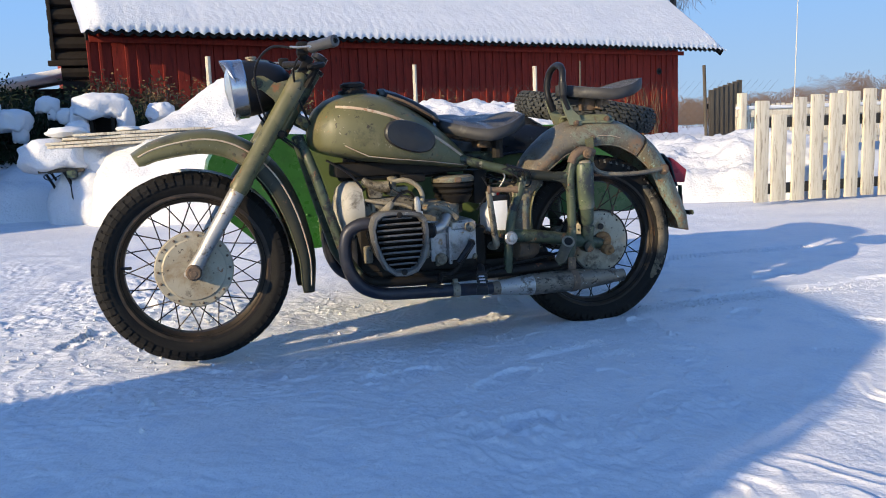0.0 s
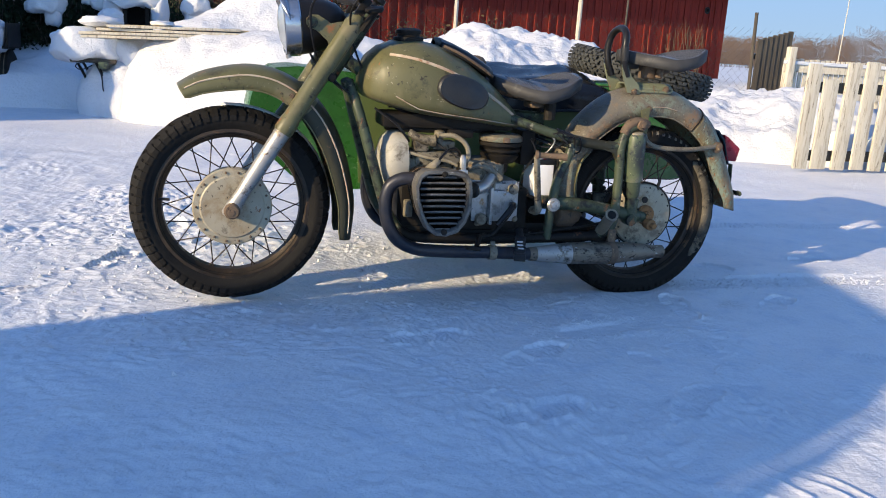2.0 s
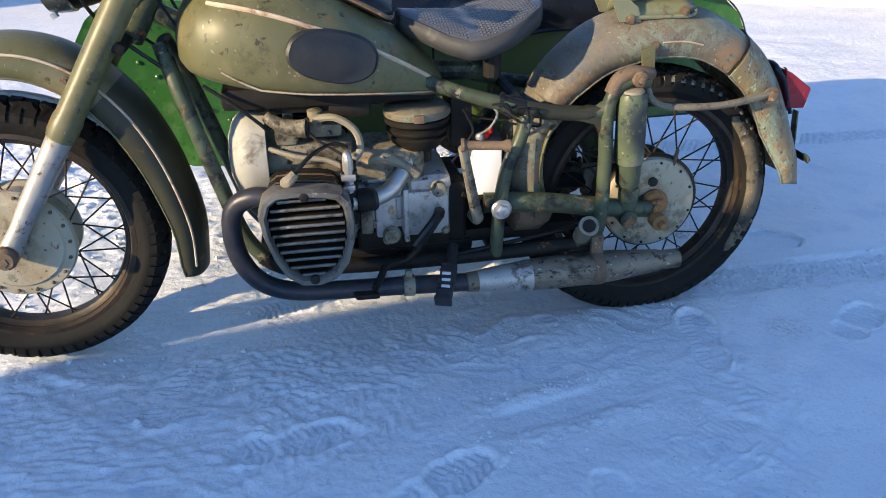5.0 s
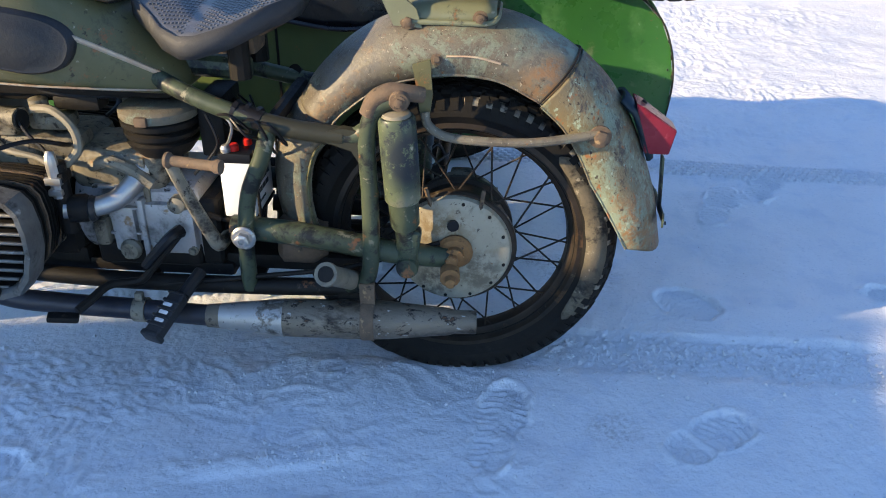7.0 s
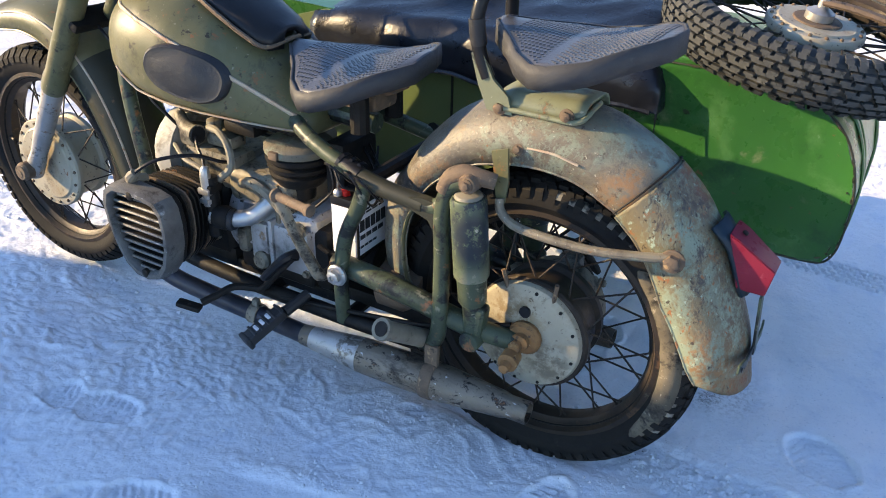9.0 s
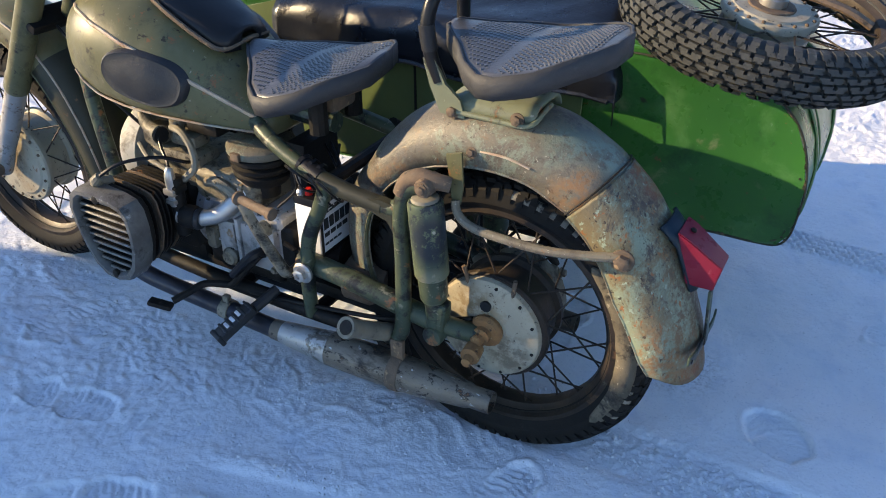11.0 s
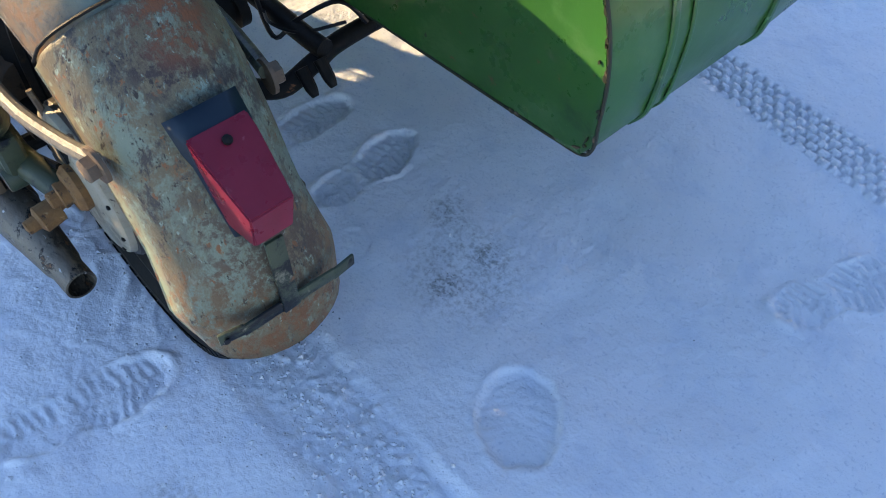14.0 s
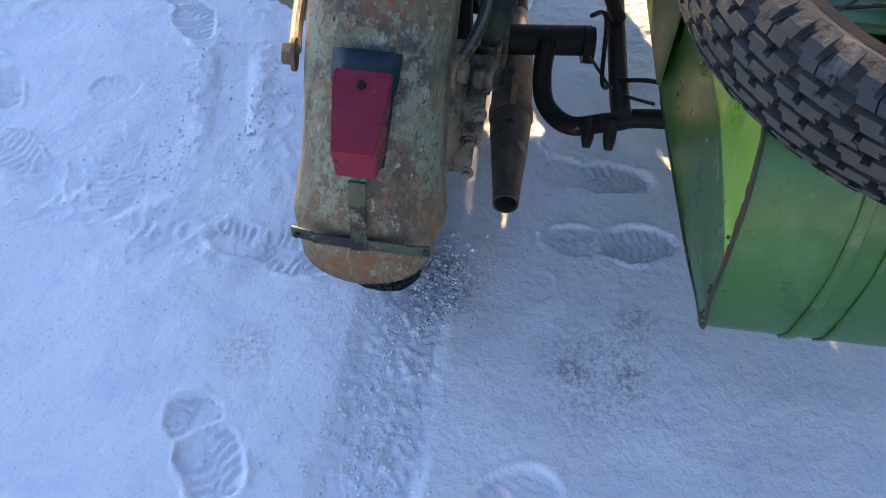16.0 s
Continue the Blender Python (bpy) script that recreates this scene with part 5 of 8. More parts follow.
FRONT_TREAD = [(-0.0545, -0.020, 0.0, 0.74), (-0.017, 0.017, 0.2, 0.84), (0.020, 0.0545, 0.0, 0.74)]
REAR_TREAD = [(-0.0575, -0.0425, 0.0, 0.58), (-0.0385, -0.0275, 0.5, 0.72), (-0.0235, -0.0115, 0.0, 0.72), (-0.0075, 0.0075, 0.5, 0.72), (0.0115, 0.0235, 0.0, 0.72), (0.0275, 0.0385, 0.5, 0.72), (0.0425, 0.0575, 0.0, 0.58)]
spoke_unit = lathe(fresh(), [(0.0021, 0), (0.0021, 0.94), (0.0036, 0.945), (0.0036, 1.0)], (0, 0, 0), (0, 0, 1), 6)
spoke_mesh = bpy.data.meshes.new("spoke")
spoke_unit.to_mesh(spoke_mesh)
spoke_mesh.materials.append(SPOKE_METAL)


def wheel(name, parent, c, R, half, blocks, rows, slant, hub_r, hub_at, label, seed=1, plate_y=-0.062, spokes=40, rivets=18, deep=0.009):
    """Rim, tyre, hub and single crossing spokes."""
    rim_r = R - 0.075
    bm = fresh()
    lathe(bm, [(rim_r + 0.004, -0.040), (rim_r - 0.006, -0.041), (rim_r - 0.010, -0.034), (rim_r - 0.012, -0.028), (rim_r - 0.024, -0.018), (rim_r - 0.027, 0.0), (rim_r - 0.024, 0.018), (rim_r - 0.012, 0.028),
               (rim_r - 0.010, 0.034), (rim_r - 0.006, 0.041), (rim_r + 0.004, 0.040), (rim_r - 0.002, 0.030), (rim_r - 0.016, 0.016), (rim_r - 0.019, 0.0), (rim_r - 0.016, -0.016), (rim_r - 0.002, -0.030)], c, (0, 1, 0), 64, True)
    rim = part(name, bm, RIM_PAINT, parent, label)
    part("tyre", tyre_mesh(fresh(), c, R, half, deep), RUBBER, rim, "worn black tyre", 30)
    tagged(part("tread", tread_mesh(fresh(), c, R, half, blocks, rows, slant, deep), RUBBER, rim, "worn blocky tread", 30), kind="stuff")
    bm = fresh()
    y = plate_y
    lathe(bm, [(0.02, y - 0.008), (hub_r * 0.78, y - 0.008), (hub_r * 0.82, y - 0.004), (hub_r * 0.97, y - 0.003), (hub_r, y + 0.002), (hub_r, y + 0.014), (hub_r * 0.9, y + 0.02), (hub_r * 0.86, 0.02), (hub_r * 0.93, 0.028), (hub_r * 0.93, 0.04), (0.05, 0.05), (0.04, 0.075), (0.02, 0.075)], c, (0, 1, 0), 48)
    hub = part("hub", bm, HUB_METAL, rim, "pale grey full-width hub")
    bm = fresh()
    for k in range(rivets):
        a = math.tau * k / rivets
        lathe(bm, [(0.0042, 0), (0.0042, 0.004), (0.002, 0.0055)], c + Vector((math.cos(a) * hub_r * 0.9, y - 0.003, math.sin(a) * hub_r * 0.9)), (0, -1, 0), 8)
    if rivets:
        tagged(part("rivet_ring", bm, RUSTY, hub), kind="stuff")
    else:
        bm.free()
    for k in range(spokes):
        a = math.tau * (k // 2 * 2) / spokes
        lean = radians(25) * (1 if k % 2 else -1)
        side = -1 if (k // 2) % 2 else 1
        p = c + Vector((math.cos(a) * hub_r * 0.95, (y + 0.012) if side < 0 else 0.03, math.sin(a) * hub_r * 0.95))
        b = a + lean * 0.8
        q = c + Vector((math.cos(b) * (rim_r - 0.02), side * 0.008, math.sin(b) * (rim_r - 0.02)))
        ob = new("spoke", spoke_mesh)
        d = q - p
        ob.matrix_world = Matrix.Translation(p) @ d.to_track_quat("Z", "Y").to_matrix().to_4x4() @ Matrix.Diagonal((1, 1, d.length, 1))
        ob.parent = rim
    return rim, hub


front_wheel, front_hub = wheel("front_wheel", bike, FRONT, R_FRONT, 0.050, 66, FRONT_TREAD, 0.04, 0.125, None, "rusty dark spoked front rim", 1)
bm = fresh()
bolt(bm, (-1.472, -0.13, 0.326), (0, -1, 0), 0.013, 0.018)
lathe(bm, [(0.024, 0), (0.026, 0.02), (0.02, 0.03)], (-1.47, -0.118, 0.329), (0, -1, 0), 12)
part("axle_nut", bm, RUSTY, front_hub, "rusty axle nut")
bm = fresh()
tube(bm, [(-1.695, -0.02, 0.345), (-1.66, -0.03, 0.345)], 0.005, 6)
part("valve", bm, BLACK_ENAMEL, front_wheel)
snow_film = thing("snow_film", "thin melting snow clinging to the front tyre", "snow", at=FRONT)
rows = []
for k in range(31):
    a = radians(96 - 100 * k / 30)
    w = (0.010 + 0.008 * noise.noise((a * 3, 1, 0))) * min(1, k / 4, (30 - k) / 4)
    rows.append([Vector((math.cos(a) * r, y, math.sin(a) * r)) for r, y in ((R_FRONT - 0.004, 0.012 - w), (R_FRONT + 0.005, 0.022), (R_FRONT + 0.001, 0.034), (R_FRONT - 0.012, 0.040 + w))])
part("film", sheet(fresh(), rows), FLUFF, snow_film, "", 80, 0.003)
rear_wheel, rear_hub = wheel("rear_wheel", bike, REAR, R_REAR, 0.054, 72, REAR_TREAD, 0.010, 0.122, None, "rusty dark spoked rear rim", 2, rivets=0)
rear_hub.data.materials[0] = RIM_PAINT
rear_hub["label"] = "dark greasy brake drum"
bm = fresh()
lathe(bm, [(0.0, -0.080), (0.030, -0.080), (0.060, -0.081), (0.064, -0.079), (0.102, -0.078), (0.112, -0.074), (0.116, -0.066), (0.116, -0.055)], REAR + Vector((-0.004, 0, 0.0)), (0, 1, 0), 48)
brake_plate = part("brake_plate", bm, HUB_METAL, rear_hub, "pale cream brake cover plate")
bm = fresh()
lathe(bm, [(0.034, 0), (0.036, 0.012), (0.030, 0.02), (0.018, 0.022), (0.018, 0.034), (0.0, 0.036)], REAR + Vector((0, -0.078, 0.004)), (0, -1, 0), 18)
bolt(bm, REAR + Vector((-0.004, -0.105, 0.0)), (0, -1, 0), 0.013, 0.02)
tube(bm, [(-0.004, -0.10, 0.305), (-0.012, -0.13, 0.283)], 0.012, 8)
lathe(bm, [(0.019, 0), (0.02, 0.03), (0.011, 0.034), (0.010, 0.05), (0.0, 0.052)], (-0.008, -0.118, 0.285), (0.1, -1, -0.05), 12)
part("axle_nut", bm, ORANGE_RUST, rear_hub, "orange rusty axle nut and clamp")
for a in (62, 118):
    bm = fresh()
    p = REAR + Vector((math.cos(radians(a)) * 0.10, -0.072, math.sin(radians(a)) * 0.10))
    tube(bm, [p, p + Vector((-0.012 if a > 90 else 0.006, -0.004, 0.045))], 0.0045, 6)
    part("pin", bm, RUSTY, rear_hub)
bm = fresh()
lathe(bm, [(0.0, 0.0), (0.012, 0.0), (0.012, 0.006), (0.0, 0.006)], REAR + Vector((-0.005, -0.079, 0.058)), (0, -1, 0), 10)
part("plug", bm, BLACK_ENAMEL, rear_hub)
# small bolts round the brake cover's edge
for a in (20, 48, 80, 150, 205, 235, 262, 290, 318, 345):
    p = REAR + Vector((-0.004 + math.cos(radians(a)) * 0.104, -0.076, math.sin(radians(a)) * 0.104))
    part("cover_bolt", lathe(fresh(), [(0.0035, 0), (0.0035, 0.003), (0.0018, 0.0042)], p, (0, -1, 0), 8), DARK_IRON, brake_plate)
# dried mud on the rear tyre's wall
rows = []
for k in range(40):
    a = radians(-36 + 82 * k / 39)
    d = Vector((math.cos(a), 0, math.sin(a)))
    w = (0.021 + 0.004 * noise.noise((a * 9, 2, 0))) * math.sin(math.pi * k / 39) ** 0.3
    rows.append([REAR + d * (R_REAR - 0.050 - w * 0.8) + Vector((0, -0.0555, 0)), REAR + d * (R_REAR - 0.048) + Vector((0, -0.0578, 0)), REAR + d * (R_REAR - 0.046 + w) + Vector((0, -0.0560, 0))])
part("dried_mud", sheet(fresh(), rows), TYRE_DUST, rear_wheel, "pale dried mud on the tyre wall", thick=0.001)
# pale broken band between the shoulder blocks
rows = []
for k in range(60):
    a = radians(-30 + 118 * k / 59)
    d = Vector((math.cos(a), 0, math.sin(a)))
    rows.append([REAR + d * (R_REAR - 0.030) + Vector((0, -0.0560, 0)), REAR + d * (R_REAR - 0.0235) + Vector((0, -0.0535, 0)), REAR + d * (R_REAR - 0.0165) + Vector((0, -0.0445, 0))])
part("groove_band", sheet(fresh(), rows), GROOVE_PALE, rear_wheel, "pale band between the tread blocks", thick=0.001)


def fender(name, path, half, depth, material, label, edge=0.012, res=7, across=14, flare=0.0, tip=0.0):
    """A deep mudguard swept along a line of (x, z) pairs; its sides reach depth below the crown."""
    line = spline([(x, 0, z) for x, z in path], res)
    n = len(line)
    rows = []
    for i, p in enumerate(line):
        d = (line[min(i + 1, n - 1)] - line[max(i - 1, 0)]).normalized()
        inward = Vector((d.z, 0, -d.x))
        s = i / (n - 1)
        w = (half(s) if callable(half) else half)
        h = (depth(s) if callable(depth) else depth)
        row = []
        for k in range(across + 1):
            u = k / across * 2 - 1
            y = w * math.sin(u * math.pi / 2 * 0.94) / math.sin(math.pi / 2 * 0.94)
            fall = h * (1 - math.sqrt(max(0, 1 - (abs(u) ** 1.5) * 0.985))) / (1 - math.sqrt(0.015))
            q = p + inward * fall
            if tip:
                q = q + d * tip * (1 - abs(u) ** 2.2) * max(0, (s - 0.93) / 0.07)
            row.append(q + Vector((0, y, 0)))
        rows.append(row)
    ob = part(name, sheet(fresh(), rows), material, bike, label, 60, 0.0028)
    for k in (0, across):
        bm = fresh()
        tube(bm, [r[k] for r in rows[::2]], 0.0026, 6, 1)
        part("rolled_edge", bm, material, ob)
    return ob, rows


ff_path = [(-1.632, 0.708), (-1.575, 0.742), (-1.50, 0.765), (-1.41, 0.777), (-1.32, 0.762), (-1.235, 0.715), (-1.165, 0.640), (-1.115, 0.545), (-1.083, 0.44), (-1.066, 0.33), (-1.075, 0.215)]
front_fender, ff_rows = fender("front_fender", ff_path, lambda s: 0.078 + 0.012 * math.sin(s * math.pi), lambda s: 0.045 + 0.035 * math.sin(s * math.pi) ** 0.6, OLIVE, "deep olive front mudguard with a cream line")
# from the split on, the rear part takes a darker colour
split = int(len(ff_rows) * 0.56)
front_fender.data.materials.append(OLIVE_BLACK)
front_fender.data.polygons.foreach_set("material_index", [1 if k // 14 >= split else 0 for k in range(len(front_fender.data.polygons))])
for k in (2, 12):
    bm = fresh()
    tube(bm, [Vector(r[k]) * 1.0 + Vector((0, -0.0025 if k == 2 else 0.0025, 0)) for r in ff_rows[2:-1:2]], 0.003, 6, 1)
    part("cream_line", bm, STRIPE, front_fender, "faded cream pinstripe")
bm = fresh()
bolt(bm, (-1.285, -0.086, 0.688), (0, -1, 0), 0.006, 0.008)
part("bolt", bm, RUSTY, front_fender)

# fork
for s in (-1, 1):
    axle, top = Vector((-1.47, s * 0.1, 0.329)), Vector((-1.082, s * 0.1, 0.945))
    way = (top - axle).normalized()
    bm = fresh()
    lathe(bm, [(0.029, 0.29), (0.031, 0.30), (0.031, 0.335), (0.0285, 0.345), (0.030, 0.60), (0.031, 0.70), (0.028, 0.715), (0.02, 0.73)], axle, way, 20)
    leg = part("fork_leg", bm, OLIVE, bike, "olive fork tube cover")
    bm = fresh()
    lathe(bm, [(0.018, -0.028), (0.024, -0.02), (0.024, 0.025), (0.021, 0.06), (0.0245, 0.12), (0.0265, 0.295)], axle, way, 20)
    part("slider", bm, FORK_METAL, leg, "bare scuffed metal fork slider")
    bm = fresh()
    ear = [(-1.246, 0.925), (-1.235, 0.938), (-1.21, 0.938), (-1.17, 0.915), (-1.125, 0.925), (-1.09, 0.905), (-1.135, 0.84), (-1.165, 0.81), (-1.18, 0.862), (-1.215, 0.892), (-1.24, 0.9)]
    prism(bm, ear, s * 0.098, s * 0.106)
    ear_ob = part("lamp_ear", bm, OLIVE, leg)
    bm = fresh()
    bolt(bm, (-1.229, s * 0.106, 0.915), (0, s, 0), 0.012, 0.012)
    part("bolt", bm, OLIVE_FRAME, leg)
for z, x, name in ((0.93, -1.075, "upper_clamp"), (0.76, -1.18, "lower_clamp")):
    bm = fresh()
    box(bm, (x, 0, z), (0.06, 0.24, 0.026), 0.01, pose(0, 0, 0, 0, 32))
    part(name, bm, DARK_IRON, bike)
bm = fresh()
tube(bm, [(-1.165, 0, 0.75), (-1.03, 0, 0.965)], 0.03, 14)
part("steering_head", bm, OLIVE_FRAME, bike)
bm = fresh()
lathe(bm, [(0.035, 0), (0.036, 0.012), (0.012, 0.02), (0.01, 0.04), (0.028, 0.045), (0.028, 0.06), (0.01, 0.066)], (-1.035, 0, 0.955), (0.5, 0, 0.86), 14)
part("damper_knob", bm, BLACK_ENAMEL, bike)

# headlamp
bm = fresh()
lamp_c, lamp_way = Vector((-1.262, 0, 0.905)), Vector((-1, 0, -0.10)).normalized()
lathe(bm, [(0.0, -0.155), (0.035, -0.15), (0.062, -0.125), (0.080, -0.08), (0.089, -0.03), (0.092, 0.0), (0.0, 0.002)], lamp_c, lamp_way, 32)
headlamp = part("headlamp", bm, BLACK_ENAMEL, bike, "black headlamp shell with rubbed paint")
bm = fresh()
lathe(bm, [(0.0925, -0.004), (0.0955, 0.0), (0.0955, 0.03), (0.092, 0.045), (0.084, 0.048), (0.082, 0.02), (0.09, -0.004)], lamp_c, lamp_way, 40, True)
rim_ob = part("lamp_rim", bm, CHROME, headlamp, "tarnished chrome rim")
bm = fresh()
rows = []
for r, h in ((0.0955, 0.03), (0.0965, 0.05), (0.097, 0.066)):
    row = []
    for k in range(25):
        a = radians(-80 + 160 * k / 24)
        side = lamp_way.cross(Vector((0, 1, 0)))
        up = Vector((0, 0, 1)) - lamp_way * lamp_way.z
        up.normalize()
        row.append(lamp_c + lamp_way * (0.03 + (h - 0.03) * max(0, math.cos(a * 1.1))) + up * math.cos(a) * r + Vector((0, 1, 0)) * math.sin(a) * r)
    rows.append(row)
part("visor", sheet(bm, rows), CHROME, headlamp, "chrome lamp visor", thick=0.002)
bm = fresh()
lathe(bm, [(0.083, 0.03), (0.078, 0.045), (0.05, 0.058), (0.0, 0.064)], lamp_c, lamp_way, 32)
part("lens", bm, GLASS_OLD, headlamp, "clouded ribbed lamp glass")
bm = fresh()
lathe(bm, [(0.014, 0), (0.014, 0.012), (0.018, 0.013), (0.018, 0.018), (0.0, 0.02)], (-1.235, -0.01, 0.988), (-0.05, 0, 1), 14)
lathe(bm, [(0.02, 0), (0.024, 0.006), (0.022, 0.014), (0.0, 0.016)], (-1.2, 0.02, 0.984), (0.1, 0, 1), 14)
part("switch_key", bm, HUB_METAL, headlamp)
bm = fresh()
tube(bm, [(-1.295, -0.03, 0.812), (-1.29, -0.03, 0.802)], 0.008, 8)
part("rim_screw", bm, STEEL, headlamp)

# handlebar, grips, levers, cables
bm = fresh()
tube(bm, [(-1.055, 0, 0.985), (-1.075, 0.09, 0.99), (-1.10, 0.2, 1.0), (-1.075, 0.29, 1.004), (-1.02, 0.38, 1.012)], 0.0115, 10)
tube(bm, [(-1.055, 0, 0.985), (-1.075, -0.09, 0.99), (-1.10, -0.2, 1.0), (-1.075, -0.29, 1.004), (-1.02, -0.38, 1.012)], 0.0115, 10)
bar = part("handlebar", bm, DARK_IRON, bike, "dark worn handlebar")
for s in (-1, 1):
    a, b = Vector((-1.08, s * 0.29, 1.004)), Vector((-1.022, s * 0.388, 1.013))
    bm = fresh()
    lathe(bm, [(0.015, 0), (0.018, 0.003), (0.016, 0.02), (0.0165, 0.09), (0.0185, 0.1), (0.0175, (b - a).length - 0.003), (0.009, (b - a).length), (0.008, (b - a).length - 0.01), (0.0, (b - a).length - 0.012)], a, b - a, 18)
    part("grip", bm, SEAT_RUBBER, bar, "black rubber grip")
    bm = fresh()
    box(bm, (-1.10, s * 0.245, 1.006), (0.035, 0.035, 0.04), 0.008)
    part("switch_block", bm, DARK_IRON, bar)
    bm = fresh()
    tube(bm, [(-1.115, s * 0.24, 1.01), (-1.135, s * 0.26, 1.01), (-1.125, s * 0.33, 1.0), (-1.10, s * 0.40, 0.995)], 0.006, 6, squash=0.6)
    part("lever", bm, STEEL, bar)
    bm = fresh()
    tube(bm, [(-1.13, s * 0.245, 1.008), (-1.19, s * 0.2, 1.015), (-1.235, s * 0.14, 0.96), (-1.225, s * 0.10, 0.86), (-1.19, s * 0.06, 0.78), (-1.10, s * 0.06, 0.70)], 0.004, 6)
    tube(bm, [(-1.10, s * 0.23, 0.995), (-1.12, s * 0.17, 0.95), (-1.10, s * 0.08, 0.87), (-1.06, s * 0.05, 0.78)], 0.0035, 6)
    part("cable", bm, BLACK_ENAMEL, bar)
for s in (-1, 1):
    bm = fresh()
    box(bm, (-1.075, s * 0.11, 0.965), (0.03, 0.024, 0.07), 0.006, pose(0, 0, 0, 0, 30))
    part("bar_clamp", bm, DARK_IRON, bar)
bm = fresh()
lathe(bm, [(0.026, 0), (0.03, 0.006), (0.028, 0.014), (0.0, 0.018)], (-1.045, -0.155, 0.955), (-0.2, -0.2, 1), 14)
tube(bm, [(-1.045, -0.155, 0.955), (-1.075, -0.12, 0.90)], 0.012, 8)
part("damper_arm", bm, DARK_IRON, bar)

# fuel tank
TANK = [(-1.068, 0.735, 0.765, 0.02), (-1.060, 0.708, 0.795, 0.075), (-1.040, 0.690, 0.830, 0.115), (-1.005, 0.677, 0.858, 0.148), (-0.955, 0.664, 0.878, 0.172), (-0.89, 0.650, 0.886, 0.187), (-0.81, 0.639, 0.872, 0.188),
        (-0.73, 0.631, 0.836, 0.172), (-0.66, 0.623, 0.790, 0.147), (-0.60, 0.615, 0.742, 0.119), (-0.555, 0.609, 0.700, 0.096), (-0.528, 0.606, 0.672, 0.078), (-0.515, 0.607, 0.656, 0.062), (-0.509, 0.615, 0.645, 0.035)]


def tank_at(x):
    return [float(np.interp(x, [t[0] for t in TANK], [t[i] for t in TANK])) for i in (1, 2, 3)]


def tank_side(x, z):
    """Half width of the tank at a height."""
    low, high, w = tank_at(x)
    mid = low + (high - low) * 0.36
    f = (z - mid) / (high - mid) if z > mid else (mid - z) / (mid - low)
    return w * max(0.0, 1 - min(abs(f), 1) ** (2.3 if z > mid else 7.0)) ** (1 / (2.3 if z > mid else 5.0))


def tank_ring(x, n=36):
    low, high, w = tank_at(x)
    mid = low + (high - low) * 0.36
    ring = []
    for k in range(n):
        a = math.tau * k / n
        c, s = math.cos(a), math.sin(a)
        p = 2.3 if s > 0 else 5.0
        y = w * math.copysign(abs(c) ** (2 / p), c)
        z = mid + (high - mid if s > 0 else mid - low) * math.copysign(abs(s) ** (2 / p), s)
        ring.append((x, y, z))
    return ring


bm = fresh()
loft(bm, [tank_ring(x) for x in np.interp(np.linspace(0, len(TANK) - 1, 44), range(len(TANK)), [t[0] for t in TANK])])
tank = part("fuel_tank", bm, OLIVE, bike, "olive teardrop fuel tank with rubbed pinstripes", 70)
for s in (-1, 1):
    pts = []
    for k in range(19):
        x = -0.985 + 0.460 * k / 18
        z = 0.832 - 0.012 * k / 18 - 0.180 * (k / 18) ** 1.75
        pts.append((x, s * (tank_side(x, z) + 0.001), z))
    bm = fresh()
    tube(bm, pts, 0.0034, 6, 1, 1.5)
    part("pinstripe", bm, STRIPE, tank, "reddish worn pinstripe")
    pts = []
    for k in range(19):
        x = -0.97 + 0.44 * k / 18
        low, high, w = tank_at(x)
        z = low + 0.018 - 0.004 * k / 18 + 0.02 * max(0, (-0.9 - x) / 0.07)
        pts.append((x, s * (tank_side(x, z) + 0.001), z))
    bm = fresh()
    tube(bm, pts, 0.0038, 6, 1, 0.5)
    part("pinstripe", bm, STRIPE, tank, "cream worn pinstripe")
    bm = fresh()
    rings = []
    for r, out in ((1.0, 0.0), (0.985, 0.012), (0.92, 0.017), (0.85, 0.015), (0.6, 0.017), (0.3, 0.018), (0.02, 0.018)):
        ring = []
        for k in range(40):
            a = math.tau * k / 40
            ex, ez = 0.094 * math.copysign(abs(math.cos(a)) ** 0.85, math.cos(a)) * r, 0.049 * math.copysign(abs(math.sin(a)) ** 0.85, math.sin(a)) * r
            t = radians(16)
            x, z = -0.750 + ex * math.cos(t) + ez * math.sin(t) * 1.3, 0.7275 - ex * math.sin(t) + ez * math.cos(t)
            ring.append((x, s * (tank_side(x, z) + out), z))
        rings.append(ring)
    loft(bm, rings)
    part("knee_pad", bm, KNEE_RUBBER, tank, "black oval rubber knee pad")
bm = fresh()
lathe(bm, [(0.05, -0.012), (0.05, 0.004), (0.037, 0.008), (0.037, 0.014), (0.042, 0.016), (0.043, 0.026), (0.03, 0.033), (0.0, 0.035)], (-0.905, -0.02, 0.884), (-0.03, 0, 1), 28)
part("filler_cap", bm, DARK_IRON, tank, "dark round filler cap")
bm = fresh()
rows = [[(x, y * w, float(np.interp(x, [-0.80, -0.72, -0.62], [0.885, 0.856, 0.800])) - 0.022 * abs(y) ** 2.5 + (0.004 if abs(y) < 0.9 else -0.01)) for y in np.linspace(-1, 1, 11)] for x, w in ((-0.81, 0.03), (-0.80, 0.075), (-0.76, 0.085), (-0.70, 0.085), (-0.645, 0.08), (-0.622, 0.065), (-0.615, 0.03))]
part("tool_box_lid", sheet(bm, rows), BLACK_ENAMEL, tank, "dark tool box lid with rubbed rim", thick=0.012)
bm = fresh()
tube(bm, [(-0.80, -0.08, 0.868), (-0.74, -0.094, 0.843), (-0.66, -0.09, 0.800), (-0.622, -0.07, 0.778), (-0.612, 0, 0.785), (-0.622, 0.07, 0.778)], 0.005, 6)
